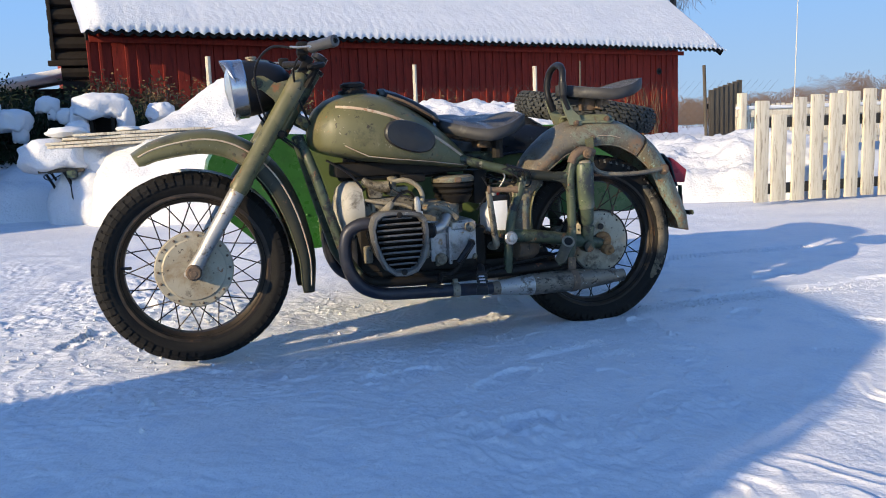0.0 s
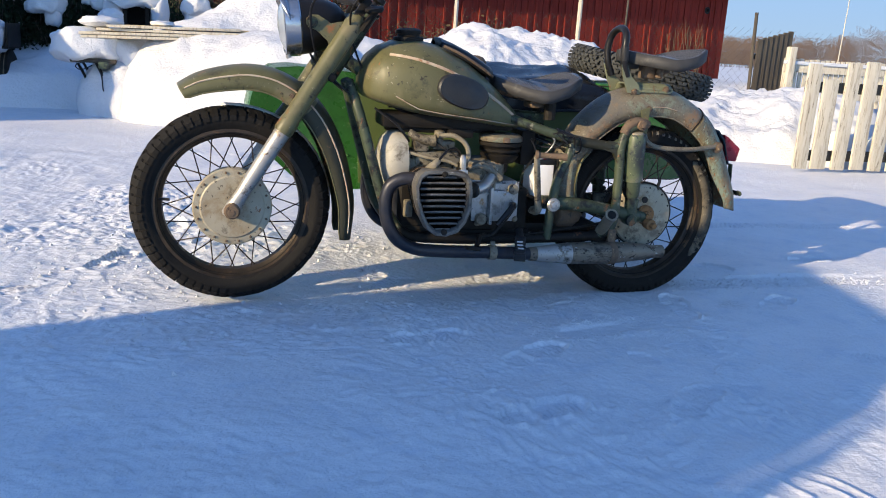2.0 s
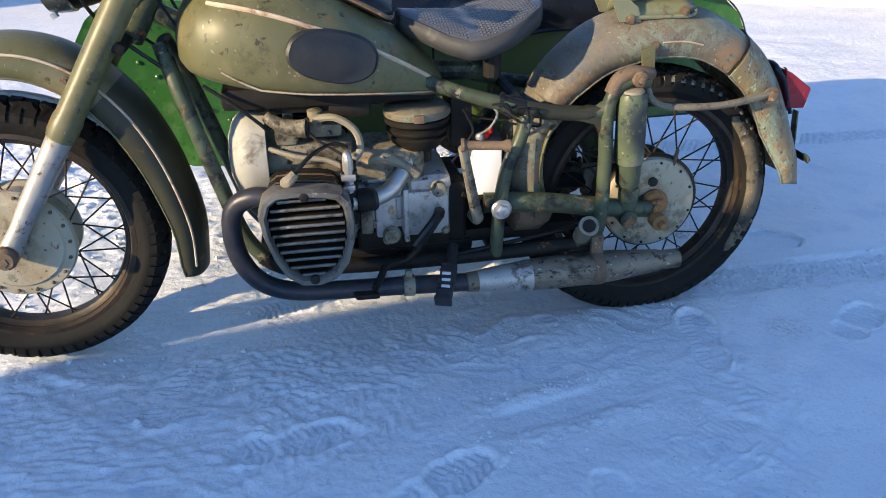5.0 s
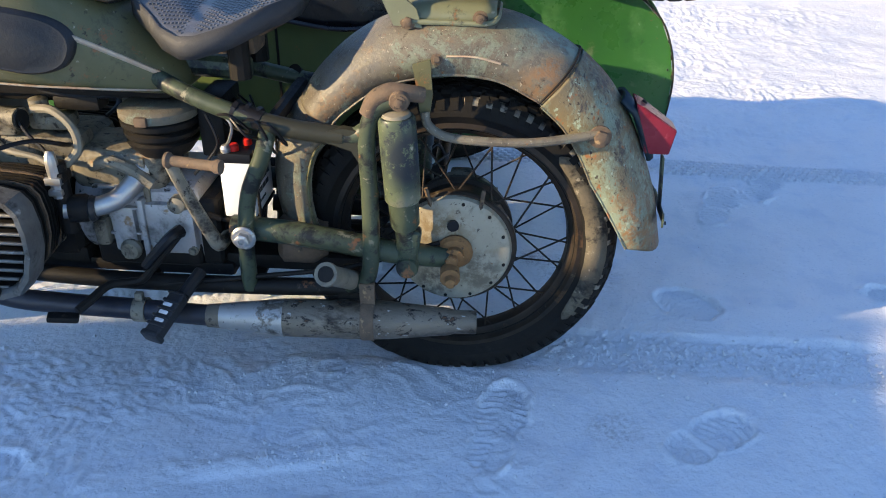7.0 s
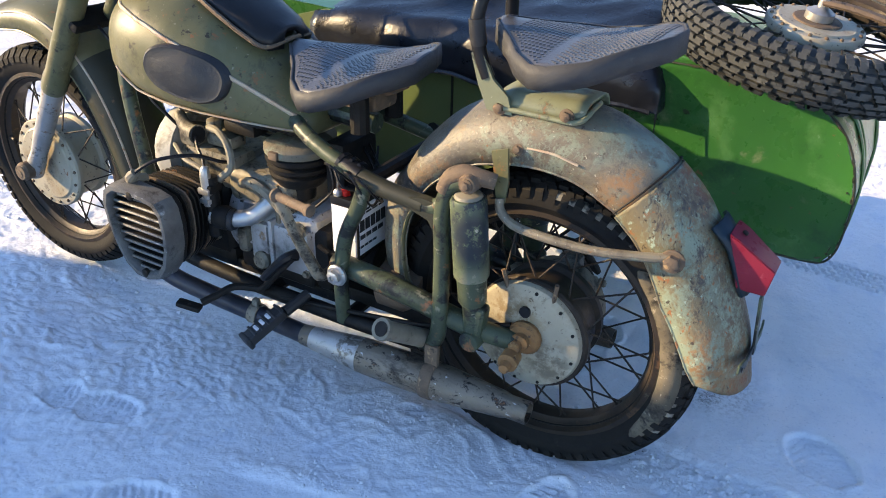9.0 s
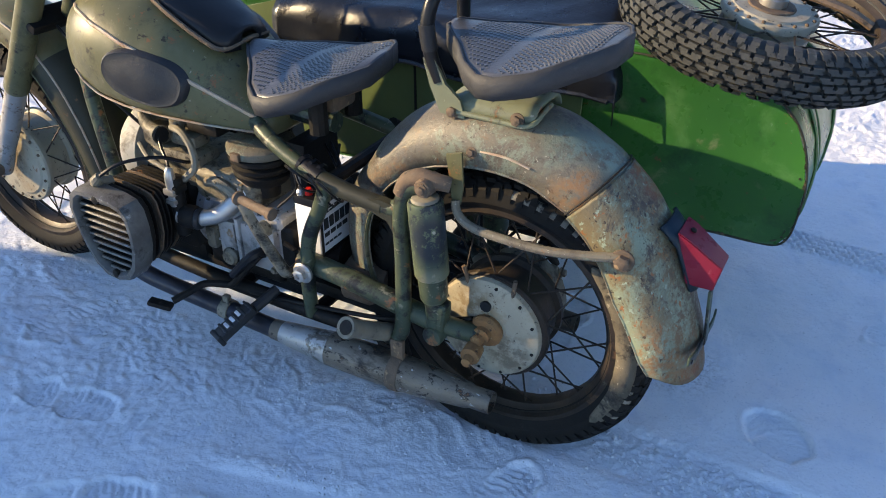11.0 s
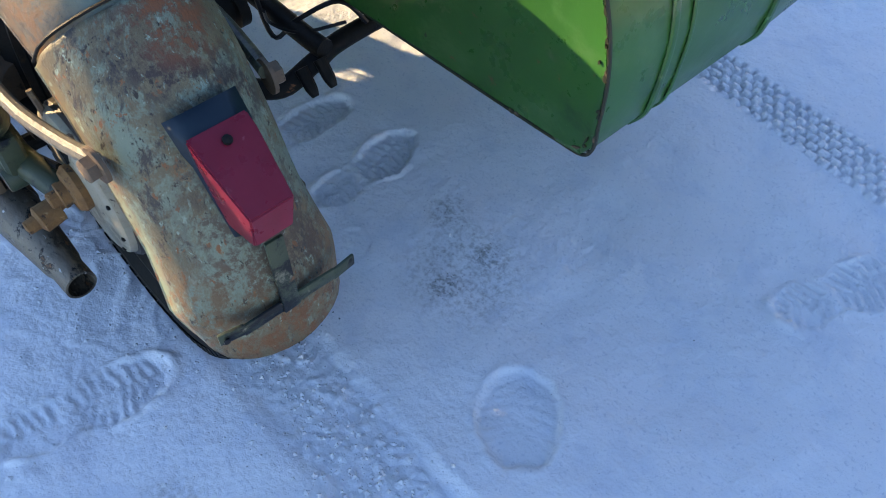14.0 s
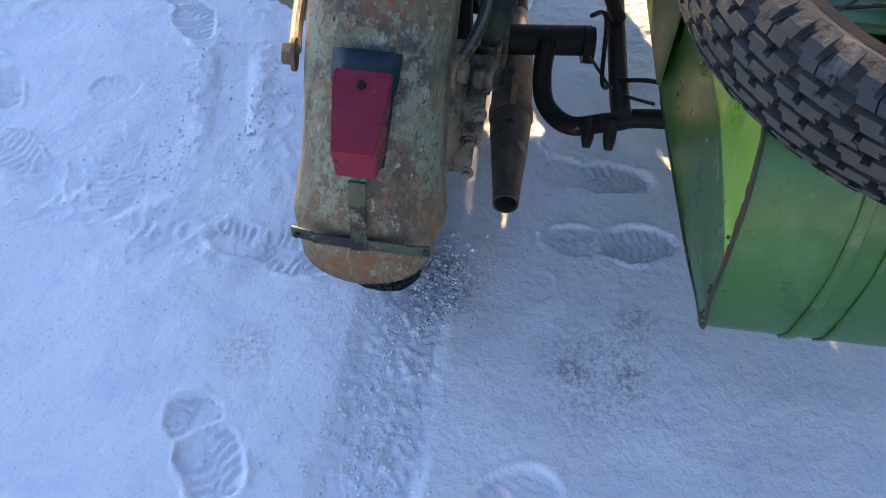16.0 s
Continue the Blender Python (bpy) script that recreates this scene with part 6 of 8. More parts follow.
part("lid_rim", bm, RUSTY, tank)

# frame
FRAME_TUBES = [
    ([(-0.60, -0.05, 0.66), (-0.496, -0.105, 0.625), (-0.343, -0.135, 0.583), (-0.20, -0.135, 0.562), (-0.16, -0.138, 0.575)], 0.0165),
    ([(-0.21, -0.13, 0.245), (-0.175, -0.145, 0.265), (-0.158, -0.148, 0.31), (-0.155, -0.145, 0.45), (-0.157, -0.143, 0.565), (-0.135, -0.143, 0.622), (-0.09, -0.145, 0.640)], 0.0165),
    ([(-0.335, -0.135, 0.578), (-0.352, -0.138, 0.52), (-0.385, -0.142, 0.44), (-0.40, -0.142, 0.34), (-0.404, -0.135, 0.235)], 0.016),
    ([(-1.10, -0.03, 0.74), (-1.065, -0.075, 0.63), (-1.01, -0.10, 0.44), (-0.975, -0.11, 0.33), (-0.93, -0.115, 0.262)], 0.0175),
    ([(-0.94, -0.114, 0.272), (-0.91, -0.117, 0.25), (-0.86, -0.12, 0.238), (-0.66, -0.125, 0.232), (-0.40, -0.13, 0.236), (-0.20, -0.13, 0.243)], 0.0178)]
frame_parts = []
for s in (-1, 1):
    for pts, r in FRAME_TUBES:
        bm = fresh()
        tube(bm, [(x, y * -s, z) for x, y, z in pts], r, 12)
        frame_parts.append(part("frame_tube", bm, DARK_IRON if pts[0][0] == -0.94 else OLIVE_FRAME, bike))
    bm = fresh()
    tube(bm, [(-0.43, -s * -0.12, 0.362), (-0.30, s * 0.125, 0.355), (-0.13, s * 0.125, 0.327), (-0.09, s * 0.12, 0.318), (-0.01, s * 0.10, 0.302)], [0.024, 0.023, 0.02], 12)
    frame_parts.append(part("swing_arm", bm, OLIVE_FRAME, bike, "olive swing arm tube"))
    bm = fresh()
    lathe(bm, [(0.023, 0), (0.024, 0.006), (0.020, 0.010)], (-0.398, s * 0.155, 0.359), (0, s, 0), 20)
    lathe(bm, [(0.015, 0.008), (0.015, 0.020), (0.012, 0.022), (0.006, 0.0225), (0.006, 0.018)], (-0.398, s * 0.155, 0.359), (0, s, 0), 6)
    part("pivot_nut", bm, STEEL, frame_parts[-1], "worn pivot nut and washer")
bm = fresh()
tube(bm, [(-1.10, 0, 0.80), (-0.9, 0, 0.70), (-0.62, 0, 0.655), (-0.40, 0, 0.64)], 0.022, 10)
part("frame_tube", bm, OLIVE_FRAME, bike)
for x, z in ((-0.404, 0.236), (-0.205, 0.244), (-0.62, 0.232), (-0.335, 0.575)):
    bm = fresh()
    tube(bm, [(x, -0.13, z), (x, 0.13, z)], 0.015, 10)
    part("cross_tube", bm, DARK_IRON, bike)
# gusset by the shock mount, black tape and wire on the upper tube
bm = fresh()
prism(bm, [(-0.245, 0.572), (-0.20, 0.582), (-0.155, 0.575), (-0.147, 0.50), (-0.165, 0.505), (-0.185, 0.54), (-0.235, 0.556)], -0.150, -0.132)
part("gusset", bm, OLIVE_BLACK, frame_parts[1])
bm = fresh()
tube(bm, [(-0.345, -0.1345, 0.5835), (-0.28, -0.1365, 0.5715), (-0.20, -0.1352, 0.562)], 0.0178, 12)
part("sleeve", bm, OLIVE_BLACK, frame_parts[0], "blackened stretch of the tube")
bm = fresh()
tube(bm, [(-0.40, -0.122, 0.600), (-0.37, -0.129, 0.591), (-0.345, -0.1345, 0.584)], 0.0185, 12)
for k in range(3):
    x = -0.40 + 0.019 * k
    tube(bm, [(x, -0.122 - 0.0006 * k, 0.6 - 0.0055 * k), (x + 0.007, -0.123 - 0.0006 * k, 0.597 - 0.0055 * k)], 0.022, 10)
part("tape", bm, BLACK_ENAMEL, frame_parts[0], "black insulating tape wound round the tube")
rnd = random.Random(2)
for k in range(4):
    bm = fresh()
    x = -0.42 + 0.022 * k
    tube(bm, [(x, -0.15, 0.60 - 0.2 * (x + 0.42)), (x + 0.03, -0.165, 0.585 + rnd.uniform(-0.02, 0.02)), (x + 0.045, -0.12, 0.53 + rnd.uniform(-0.03, 0.03)), (x + rnd.uniform(-0.03, 0.05), -0.05, 0.55), (x - 0.06, 0.02, 0.58)], 0.0028, 5)
    part("wire", bm, BLACK_ENAMEL, frame_parts[0])
# passenger foot tube, open at its end
bm = fresh()
lathe(bm, [(0.015, 0.145), (0.022, 0.147), (0.023, 0.138), (0.019, 0.13), (0.02, 0.0)], (-0.197, -0.135, 0.262), Vector((-0.029, -0.137, 0.095)), 16)
peg = part("passenger_peg", bm, HOSE, bike, "rusty open tube foot peg")
bm = fresh()
lathe(bm, [(0.015, 0.1471), (0.014, 0.10), (0.0, 0.098)], (-0.197, -0.135, 0.262), Vector((-0.029, -0.137, 0.095)), 16)
part("bore", bm, DARK_IRON, peg)
bm = fresh()
box(bm, (-0.19, -0.135, 0.222), (0.075, 0.016, 0.055), 0.006, pose(0, 0, 0, 0, -15))
part("peg_bracket", bm, DARK_IRON, peg)

# shock absorbers
for s in (-1, 1):
    top, foot = Vector((-0.103, s * 0.146, 0.612)), Vector((-0.088, s * 0.130, 0.305))
    way = foot - top
    bm = fresh()
    lathe(bm, [(0.012, 0.0), (0.03, 0.004), (0.034, 0.012), (0.034, 0.165), (0.031, 0.17)], top, way, 22)
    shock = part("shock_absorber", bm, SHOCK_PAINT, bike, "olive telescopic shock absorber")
    bm = fresh()
    lathe(bm, [(0.029, 0.168), (0.028, 0.22), (0.024, 0.228), (0.02, 0.23), (0.02, 0.305)], top, way, 20)
    part("lower_can", bm, OLIVE_FRAME, shock)
    bm = fresh()
    box(bm, foot + Vector((0.002, 0, 0.035)), (0.040, 0.036, 0.085), 0.012, pose(0, 0, 0, 0, 8), 3)
    lathe(bm, [(0.020, -0.024), (0.022, -0.02), (0.022, 0.02), (0.020, 0.024)], foot + Vector((0.0, 0, -0.002)), (0, 1, 0), 16)
    part("foot_bracket", bm, OLIVE_FRAME, shock)
    bm = fresh()
    lathe(bm, [(0.016, -0.024), (0.018, -0.020), (0.018, 0.020), (0.016, 0.024)], top + Vector((0.008, 0, 0.028)), (0, 1, 0), 18)
    tube(bm, [top + Vector(d) for d in ((-0.050, 0, -0.004), (-0.036, 0, 0.024), (-0.010, 0, 0.038), (0.020, -s * 0.004, 0.036), (0.046, -s * 0.014, 0.030))], [0.016, 0.017, 0.014], 12)
    mount = part("top_mount", bm, RUSTY, shock, "rusty worn upper lug")
    bm = fresh()
    bolt(bm, top + Vector((0.008, s * 0.024, 0.028)), (0, s, 0), 0.008, 0.008)
    part("bolt", bm, RUSTY, mount)
    bm = fresh()
    lathe(bm, [(0.024, -0.010), (0.027, -0.004), (0.024, 0.002), (0.012, 0.006)], top, -way, 16)
    part("bushing", bm, HOSE, mount, "tan crumbling bushing")

# rear fender in two pieces, stays, bolts
rf_path = [(-0.302, 0.594), (-0.266, 0.648), (-0.196, 0.713), (-0.115, 0.754), (-0.01, 0.770), (0.098, 0.757), (0.188, 0.714), (0.226, 0.685)]
rear_fender, rf_rows = fender("rear_fender", rf_path, lambda s: 0.085 + 0.01 * math.sin(s * math.pi), lambda s: 0.074 + 0.028 * min(1, s * 2.4), FENDER, "rusty patched rear mudguard", res=8)
rt_path = [(0.222, 0.694), (0.274, 0.644), (0.320, 0.573), (0.357, 0.492), (0.386, 0.412), (0.400, 0.350)]
fender_tail, rt_rows = fender("fender_tail", rt_path, lambda s: 0.092 + 0.011 * max(0, 1 - abs(s - 0.86) / 0.22) - 0.004 * max(0, (s - 0.86) / 0.14), lambda s: 0.108 - 0.036 * max(0, (s - 0.55) / 0.45), TEAL, "teal and rust coloured tail of the rear mudguard", res=8, tip=0.035)
inner, inner_rows = fender("inner_mudguard", [(-0.325, 0.262), (-0.354, 0.322), (-0.368, 0.400), (-0.363, 0.480), (-0.338, 0.550), (-0.292, 0.602)], 0.076, 0.086, FENDER, "tan front part of the rear mudguard", res=5)
bm = fresh()
tube(bm, [Vector(r[0]) + Vector((-0.003, -0.003, 0)) for r in inner_rows[2:-2:3]], 0.0075, 8, 3, 0.5)
part("bead", bm, OLIVE, inner, "rubbed pale edge strip")
for s in (-1, 1):
    bm = fresh()
    tube(bm, [(-0.056, s * 0.116, 0.605), (-0.05, s * 0.122, 0.585), (-0.025, s * 0.127, 0.568), (0.02, s * 0.127, 0.560), (0.12, s * 0.124, 0.557), (0.20, s * 0.112, 0.563), (0.255, s * 0.100, 0.570)], 0.0085, 10)
    stay = part("fender_stay", bm, FENDER if s < 0 else OLIVE_FRAME, rear_fender, "bent tube stay")
    plate_bm = prism(fresh(), [(-0.078, 0.690), (-0.046, 0.700), (-0.042, 0.635), (-0.048, 0.596), (-0.064, 0.594), (-0.070, 0.64)], s * 0.109, s * 0.114, 0.001)
    part("stay_plate", plate_bm, OLIVE, stay, "flat olive end of the stay")
    bm = fresh()
    bolt(bm, (0.257, s * 0.098, 0.565), (0.1, s, 0), 0.014, 0.016)
    part("bolt", bm, RUSTY, rear_fender, "large rusty bolt")
    bm = fresh()
    bolt(bm, (-0.037, s * 0.0925, 0.694), (0, s, 0.2), 0.007, 0.009)
    part("bolt", bm, RUSTY, rear_fender)
bm = fresh()
tube(bm, [Vector(p) + Vector((-0.004, 0, 0.0045)) for p in rt_rows[0]], 0.0019, 6, 1)
part("joint", bm, DARK_IRON, rear_fender, "dark open joint between the two sheets")
bm = fresh()
tube(bm, [(-0.02, -0.0925, 0.700), (0.03, -0.0935, 0.700), (0.075, -0.0935, 0.690)], 0.004, 6, squash=0.5)
part("scraped_strip", bm, STRIPE, rear_fender)

# added black blocks that keep the gap under the tank dark
bm = fresh()
box(bm, (-0.76, 0.0, 0.622), (0.46, 0.15, 0.05), 0.015)
box(bm, (-0.62, 0.03, 0.605), (0.10, 0.06, 0.05), 0.012)
box(bm, (-0.93, 0.02, 0.610), (0.07, 0.05, 0.06), 0.012)
part("gap_filler", bm, DARK_IRON, bike, "black blocks filling the dark gap under the tank")
# saddle bracket and grab hoop
bm = fresh()
rows = [[(x, 0.062 * u, 0.779 - 0.026 * abs(u) ** 6 - 0.3 * (x + 0.005) ** 2) for u in np.linspace(-1, 1, 17)] for x in np.linspace(-0.098, 0.064, 8)]
bracket = part("saddle_bracket", sheet(bm, rows), PALE_OLIVE, bike, "olive bracket over the mudguard", 50, 0.006)
bm = fresh()
tube(bm, [(-0.098, -0.066, 0.752), (0.0, -0.068, 0.752), (0.045, -0.068, 0.752), (0.064, -0.060, 0.758), (0.068, -0.03, 0.768), (0.069, 0.0, 0.772)], 0.005, 8)
part("flange", bm, PALE_OLIVE, bracket)
for x, z in ((-0.09, 0.752), (0.036, 0.760)):
    bm = fresh()
    bolt(bm, (x, -0.066, z), (0, -1, 0.1), 0.009, 0.010)
    part("bolt", bm, RUSTY, bracket)
for s in (-1, 1):
    bm = fresh()
    prism(bm, [(-0.115, 0.745), (-0.065, 0.742), (-0.075, 0.775), (-0.105, 0.80), (-0.128, 0.845), (-0.15, 0.84), (-0.135, 0.79)], s * 0.062, s * 0.069)
    part("side_plate", bm, PALE_OLIVE, bracket)
bm = fresh()
tube(bm, [(-0.120, -0.06, 0.80), (-0.137, -0.062, 0.845), (-0.142, -0.066, 0.895), (-0.135, -0.05, 0.946), (-0.13, 0, 0.965), (-0.135, 0.05, 0.946), (-0.142, 0.066, 0.895), (-0.137, 0.062, 0.845), (-0.120, 0.06, 0.80)], 0.0125, 12)
part("grab_hoop", bm, BLACK_ENAMEL, bracket, "black grab hoop with tape")
bm = fresh()
tube(bm, [(-0.1425, -0.0665, 0.900), (-0.141, -0.0655, 0.880), (-0.138, -0.063, 0.855)], 0.0145, 12)
part("hoop_wrap", bm, KNEE_RUBBER, bracket, "black tape wrapped round the hoop")
bm = fresh()
box(bm, (-0.01, 0, 0.82), (0.05, 0.05, 0.05), 0.01)
box(bm, (0.045, 0, 0.825), (0.03, 0.08, 0.02), 0.004, pose(0, 0, 0, 0, -25))
tube(bm, [(0.02, -0.03, 0.80), (0.03, -0.03, 0.845)], 0.014, 10)
tube(bm, [(0.02, 0.03, 0.80), (0.03, 0.03, 0.845)], 0.014, 10)
part("saddle_spring", bm, RUSTY, bracket)


def saddle(name, shift, lift, label, lean=0.016, droop=1.0):
    """A pressed rubber saddle: narrow nose, wide wings, hollow in the middle, with raised studs."""
    seat_bm = fresh()

    def half(x):
        return float(np.interp(x, [0, 0.02, 0.05, 0.09, 0.13, 0.17, 0.22, 0.26, 0.295, 0.31], [0.022, 0.045, 0.075, 0.128, 0.160, 0.166, 0.152, 0.126, 0.084, 0.040]))

    def height(x, u):
        side = float(np.interp(x, [0, 0.08, 0.15, 0.24, 0.31], [0.010, 0.024, 0.026, 0.012, 0.006]))
        ridge = float(np.interp(x, [0, 0.06, 0.14, 0.22, 0.28, 0.31], [0.776, 0.768, 0.757, 0.768, 0.787, 0.790]))
        return ridge - droop * side * abs(u) ** 1.8 + lean * u * min(1.0, x / 0.1)

    xs = [0, 0.008, 0.02, 0.05, 0.09, 0.13, 0.16, 0.19, 0.22, 0.25, 0.275, 0.295, 0.307, 0.312]
    us = np.linspace(-1, 1, 17)
    sheet(seat_bm, [[(-0.605 + x + shift, u * half(x), height(x, u) + lift) for u in us] for x in xs])
    pad = part(name, seat_bm, SEAT_RUBBER, bike, label, 60, 0.014, -1.0)
    skirt = fresh()
    outline = [(x, -1) for x in xs] + [(x, 1) for x in reversed(xs)]
    loop = [(-0.605 + x + shift, s * half(x), height(x, s) + lift) for x, s in outline]
    depth = 0.036
    rows_ = [[(p[0], p[1] * 1.01, p[2] + 0.003) for p in loop] + [loop[0]], [(p[0], p[1] * 1.03, p[2] - depth * 0.5) for p in loop] + [loop[0]], [(p[0], p[1] * 1.0, p[2] - depth) for p in loop] + [loop[0]]]
    sheet(skirt, [[*r[:-1], r[0]] for r in rows_])
    part("rim_lip", skirt, SKIRT_RUBBER, pad, "dull black side wall", 60, 0.006)
    studs = fresh()
    x, odd = 0.045, 0
    while x < 0.29:
        w = half(x)
        n = int(w * 2 / 0.0125)
        for k in range(n):
            y = (k - (n - 1) / 2 + 0.5 * odd) * 0.0125
            if abs(y) > w - 0.016:
                continue
            c = Vector((-0.605 + x + shift, y, height(x, y / w) + lift))
            base = [studs.verts.new(c + Vector(d)) for d in ((-0.0055, 0, -0.001), (0, -0.0055, -0.001), (0.0055, 0, -0.001), (0, 0.0055, -0.001))]
            top = [studs.verts.new(c + Vector(d)) for d in ((-0.0032, 0, 0.0011), (0, -0.0032, 0.0011), (0.0032, 0, 0.0011), (0, 0.0032, 0.0011))]
            studs.faces.new(top)
            for i in range(4):
                studs.faces.new((base[i], base[(i + 1) % 4], top[(i + 1) % 4], top[i]))
        x += 0.0068
        odd = 1 - odd
    part("stud_pattern", studs, SEAT_RUBBER, pad, "diamond studs", 0)
    return pad


driver_seat = saddle("driver_saddle", 0.006, 0.010, "black studded rubber saddle over the tank's end", 0.006)
passenger_seat = saddle("passenger_saddle", 0.480, 0.119, "black studded rubber saddle above the rear wheel", -0.002, 0.6)
bm = fresh()
box(bm, (-0.42, 0, 0.70), (0.09, 0.08, 0.05), 0.012)
tube(bm, [(-0.58, 0, 0.735), (-0.5, 0, 0.715), (-0.40, 0, 0.71), (-0.33, 0, 0.74)], 0.014, 8)
part("saddle_frame", bm, RUSTY, driver_seat, "rusty saddle spring and frame")
for s in (-1, 1):
    bm = fresh()
    tube(bm, [(-0.40, s * 0.06, 0.64), (-0.40, s * 0.06, 0.715)], 0.02, 10)
    part("saddle_spring", bm, DARK_IRON, driver_seat)

# tail lamp and number plate holder
bm = fresh()
rows = [[(0.298, -0.039, 0.611), (0.305, -0.022, 0.617), (0.307, 0.0, 0.619), (0.305, 0.022, 0.617), (0.298, 0.039, 0.611)], [(0.322, -0.038, 0.587), (0.330, -0.02, 0.590), (0.332, 0, 0.591), (0.330, 0.02, 0.590), (0.322, 0.038, 0.587)],
        [(0.330, -0.034, 0.575), (0.337, -0.02, 0.578), (0.339, 0, 0.579), (0.337, 0.02, 0.578), (0.330, 0.034, 0.575)], [(0.362, -0.026, 0.492), (0.369, -0.016, 0.494), (0.371, 0, 0.495), (0.369, 0.016, 0.494), (0.362, 0.026, 0.492)]]
lamp_base = part("tail_lamp", sheet(bm, rows), BLUE_BLACK, bike, "blue-black rubber base of the tail lamp", 50, 0.008)
bm = fresh()
loft(bm, [[(0.326, -0.034, 0.606), (0.326, 0.034, 0.606), (0.352, 0.029, 0.508), (0.352, -0.029, 0.508)],
          [(0.345, -0.0335, 0.597), (0.345, 0.0335, 0.597), (0.368, 0.0275, 0.506), (0.368, -0.0275, 0.506)],
          [(0.408, -0.0255, 0.553), (0.408, 0.0255, 0.553), (0.399, 0.0235, 0.504), (0.399, -0.0235, 0.504)]])
bmesh.ops.bevel(bm, geom=bm.edges[:], offset=0.0018, segments=2, affect="EDGES")
part("lens", bm, RED_LENS, lamp_base, "faded red angular lens")
bm = fresh()
lathe(bm, [(0.0055, 0), (0.005, 0.003), (0.0, 0.004)], (0.345, 0, 0.5985), (0.5, 0, 0.87), 10)
part("lens_screw", bm, DARK_IRON, lamp_base)
bm = fresh()
box(bm, (0.397, 0.0, 0.435), (0.005, 0.022, 0.115), 0.0015, pose(0, 0, 0, 0, -4))
plate = part("plate_holder", bm, OLIVE_FRAME, bike, "thin bent steel number plate holder without a plate")
bm = fresh()
for a, b in (((0.393, -0.088, 0.392), (0.398, -0.06, 0.389)), ((0.398, -0.06, 0.389), (0.400, 0.06, 0.386)), ((0.400, 0.06, 0.386), (0.397, 0.09, 0.385))):
    a, b = Vector(a), Vector(b)
    m = Matrix.Rotation(math.atan2(b.y - a.y, b.x - a.x), 4, "Z")
    box(bm, (a + b) / 2, ((b - a).length + 0.002, 0.004, 0.018), 0.0015, m)
part("cross_bar", bm, OLIVE_FRAME, plate)
for y in (-0.082, 0.084):
    bm = fresh()
    lathe(bm, [(0.0, 0), (0.004, 0), (0.004, 0.0022), (0.0, 0.0024)], (0.3975, y, 0.389), (1, 0, 0.05), 10)
    part("bolt_hole", bm, BLACK_ENAMEL, plate)

# ---- engine, gearbox, exhausts ----
# lower block black for grease and for the shade under the cylinder
bm = fresh()
box(bm, (-0.845, 0, 0.36), (0.18, 0.20, 0.20), 0.03, segments=3)
box(bm, (-0.84, 0, 0.262), (0.18, 0.19, 0.05), 0.015)
engine = part("crankcase", bm, DARK_IRON, bike, "oily cast engine block, black also for the shade under the cylinder")
bm = fresh()
box(bm, (-0.825, 0, 0.468), (0.20, 0.17, 0.085), 0.03, segments=3)
for y in (-0.088, -0.070):
    box(bm, (-0.825, y, 0.448), (0.20, 0.008, 0.012), 0.003)
part("upper_crankcase", bm, DIRTY_CAST, engine, "tan dusty upper crankcase")
bm = fresh()
lathe(bm, [(0.105, 0.0), (0.107, 0.03), (0.103, 0.05), (0.085, 0.07), (0.05, 0.083), (0.0, 0.088)], (-0.895, -0.012, 0.468), (-1, -0.02, 0.0), 32)
for v in bm.verts:
    v.co.z = 0.482 + (v.co.z - 0.468) * 0.98
    v.co.x -= 0.012
part("front_cover", bm, CREAM, engine, "cream domed front cover")
bm = fresh()
box(bm, (-0.80, -0.06, 0.50), (0.16, 0.07, 0.05), 0.015)
box(bm, (-0.86, -0.07, 0.545), (0.05, 0.06, 0.045), 0.012)
box(bm, (-0.78, -0.055, 0.545), (0.08, 0.05, 0.03), 0.01)
lathe(bm, [(0.014, 0), (0.014, 0.03), (0.018, 0.032), (0.018, 0.046), (0.008, 0.05)], (-0.795, -0.07, 0.545), (0, 0, 1), 12)
part("ignition_block", bm, DIRTY_CAST, engine, "grimy cast ignition housing")
bm = fresh()
tube(bm, [(-0.90, -0.075, 0.585), (-0.87, -0.09, 0.568), (-0.835, -0.10, 0.562), (-0.815, -0.105, 0.562)], [0.013, 0.017, 0.022], 14)
snout = part("breather_snout", bm, DIRTY_CAST, engine, "cast snout with a dark mouth")
bm = fresh()
lathe(bm, [(0.0, 0.001), (0.018, 0.002), (0.019, 0.0), (0.0, 0.0)], (-0.8145, -0.105, 0.562), (1, -0.2, 0), 14)
part("mouth", bm, BLACK_ENAMEL, snout)
for a in range(3):
    bm = fresh()
    box(bm, (-0.90 + 0.1 * a, -0.10, 0.335), (0.03, 0.04, 0.06), 0.01)
    part("boss", bm, DIRTY_CAST, engine)
# gearbox
bm = fresh()
box(bm, (-0.60, 0, 0.345), (0.20, 0.20, 0.17), 0.025, segments=3)
lathe(bm, [(0.100, 0), (0.110, 0.006), (0.110, 0.030), (0.100, 0.040), (0.094, 0.075), (0.07, 0.09)], (-0.752, 0, 0.365), (1, 0, 0), 36)
gearbox = part("gearbox", bm, ALUMINIUM, bike, "grey cast gearbox")
bm = fresh()
box(bm, (-0.565, -0.10, 0.345), (0.11, 0.03, 0.11), 0.012)
box(bm, (-0.655, -0.10, 0.34), (0.05, 0.025, 0.10), 0.01)
box(bm, (-0.61, -0.105, 0.345), (0.012, 0.035, 0.13), 0.004)
part("side_cover", bm, ALUMINIUM, gearbox)
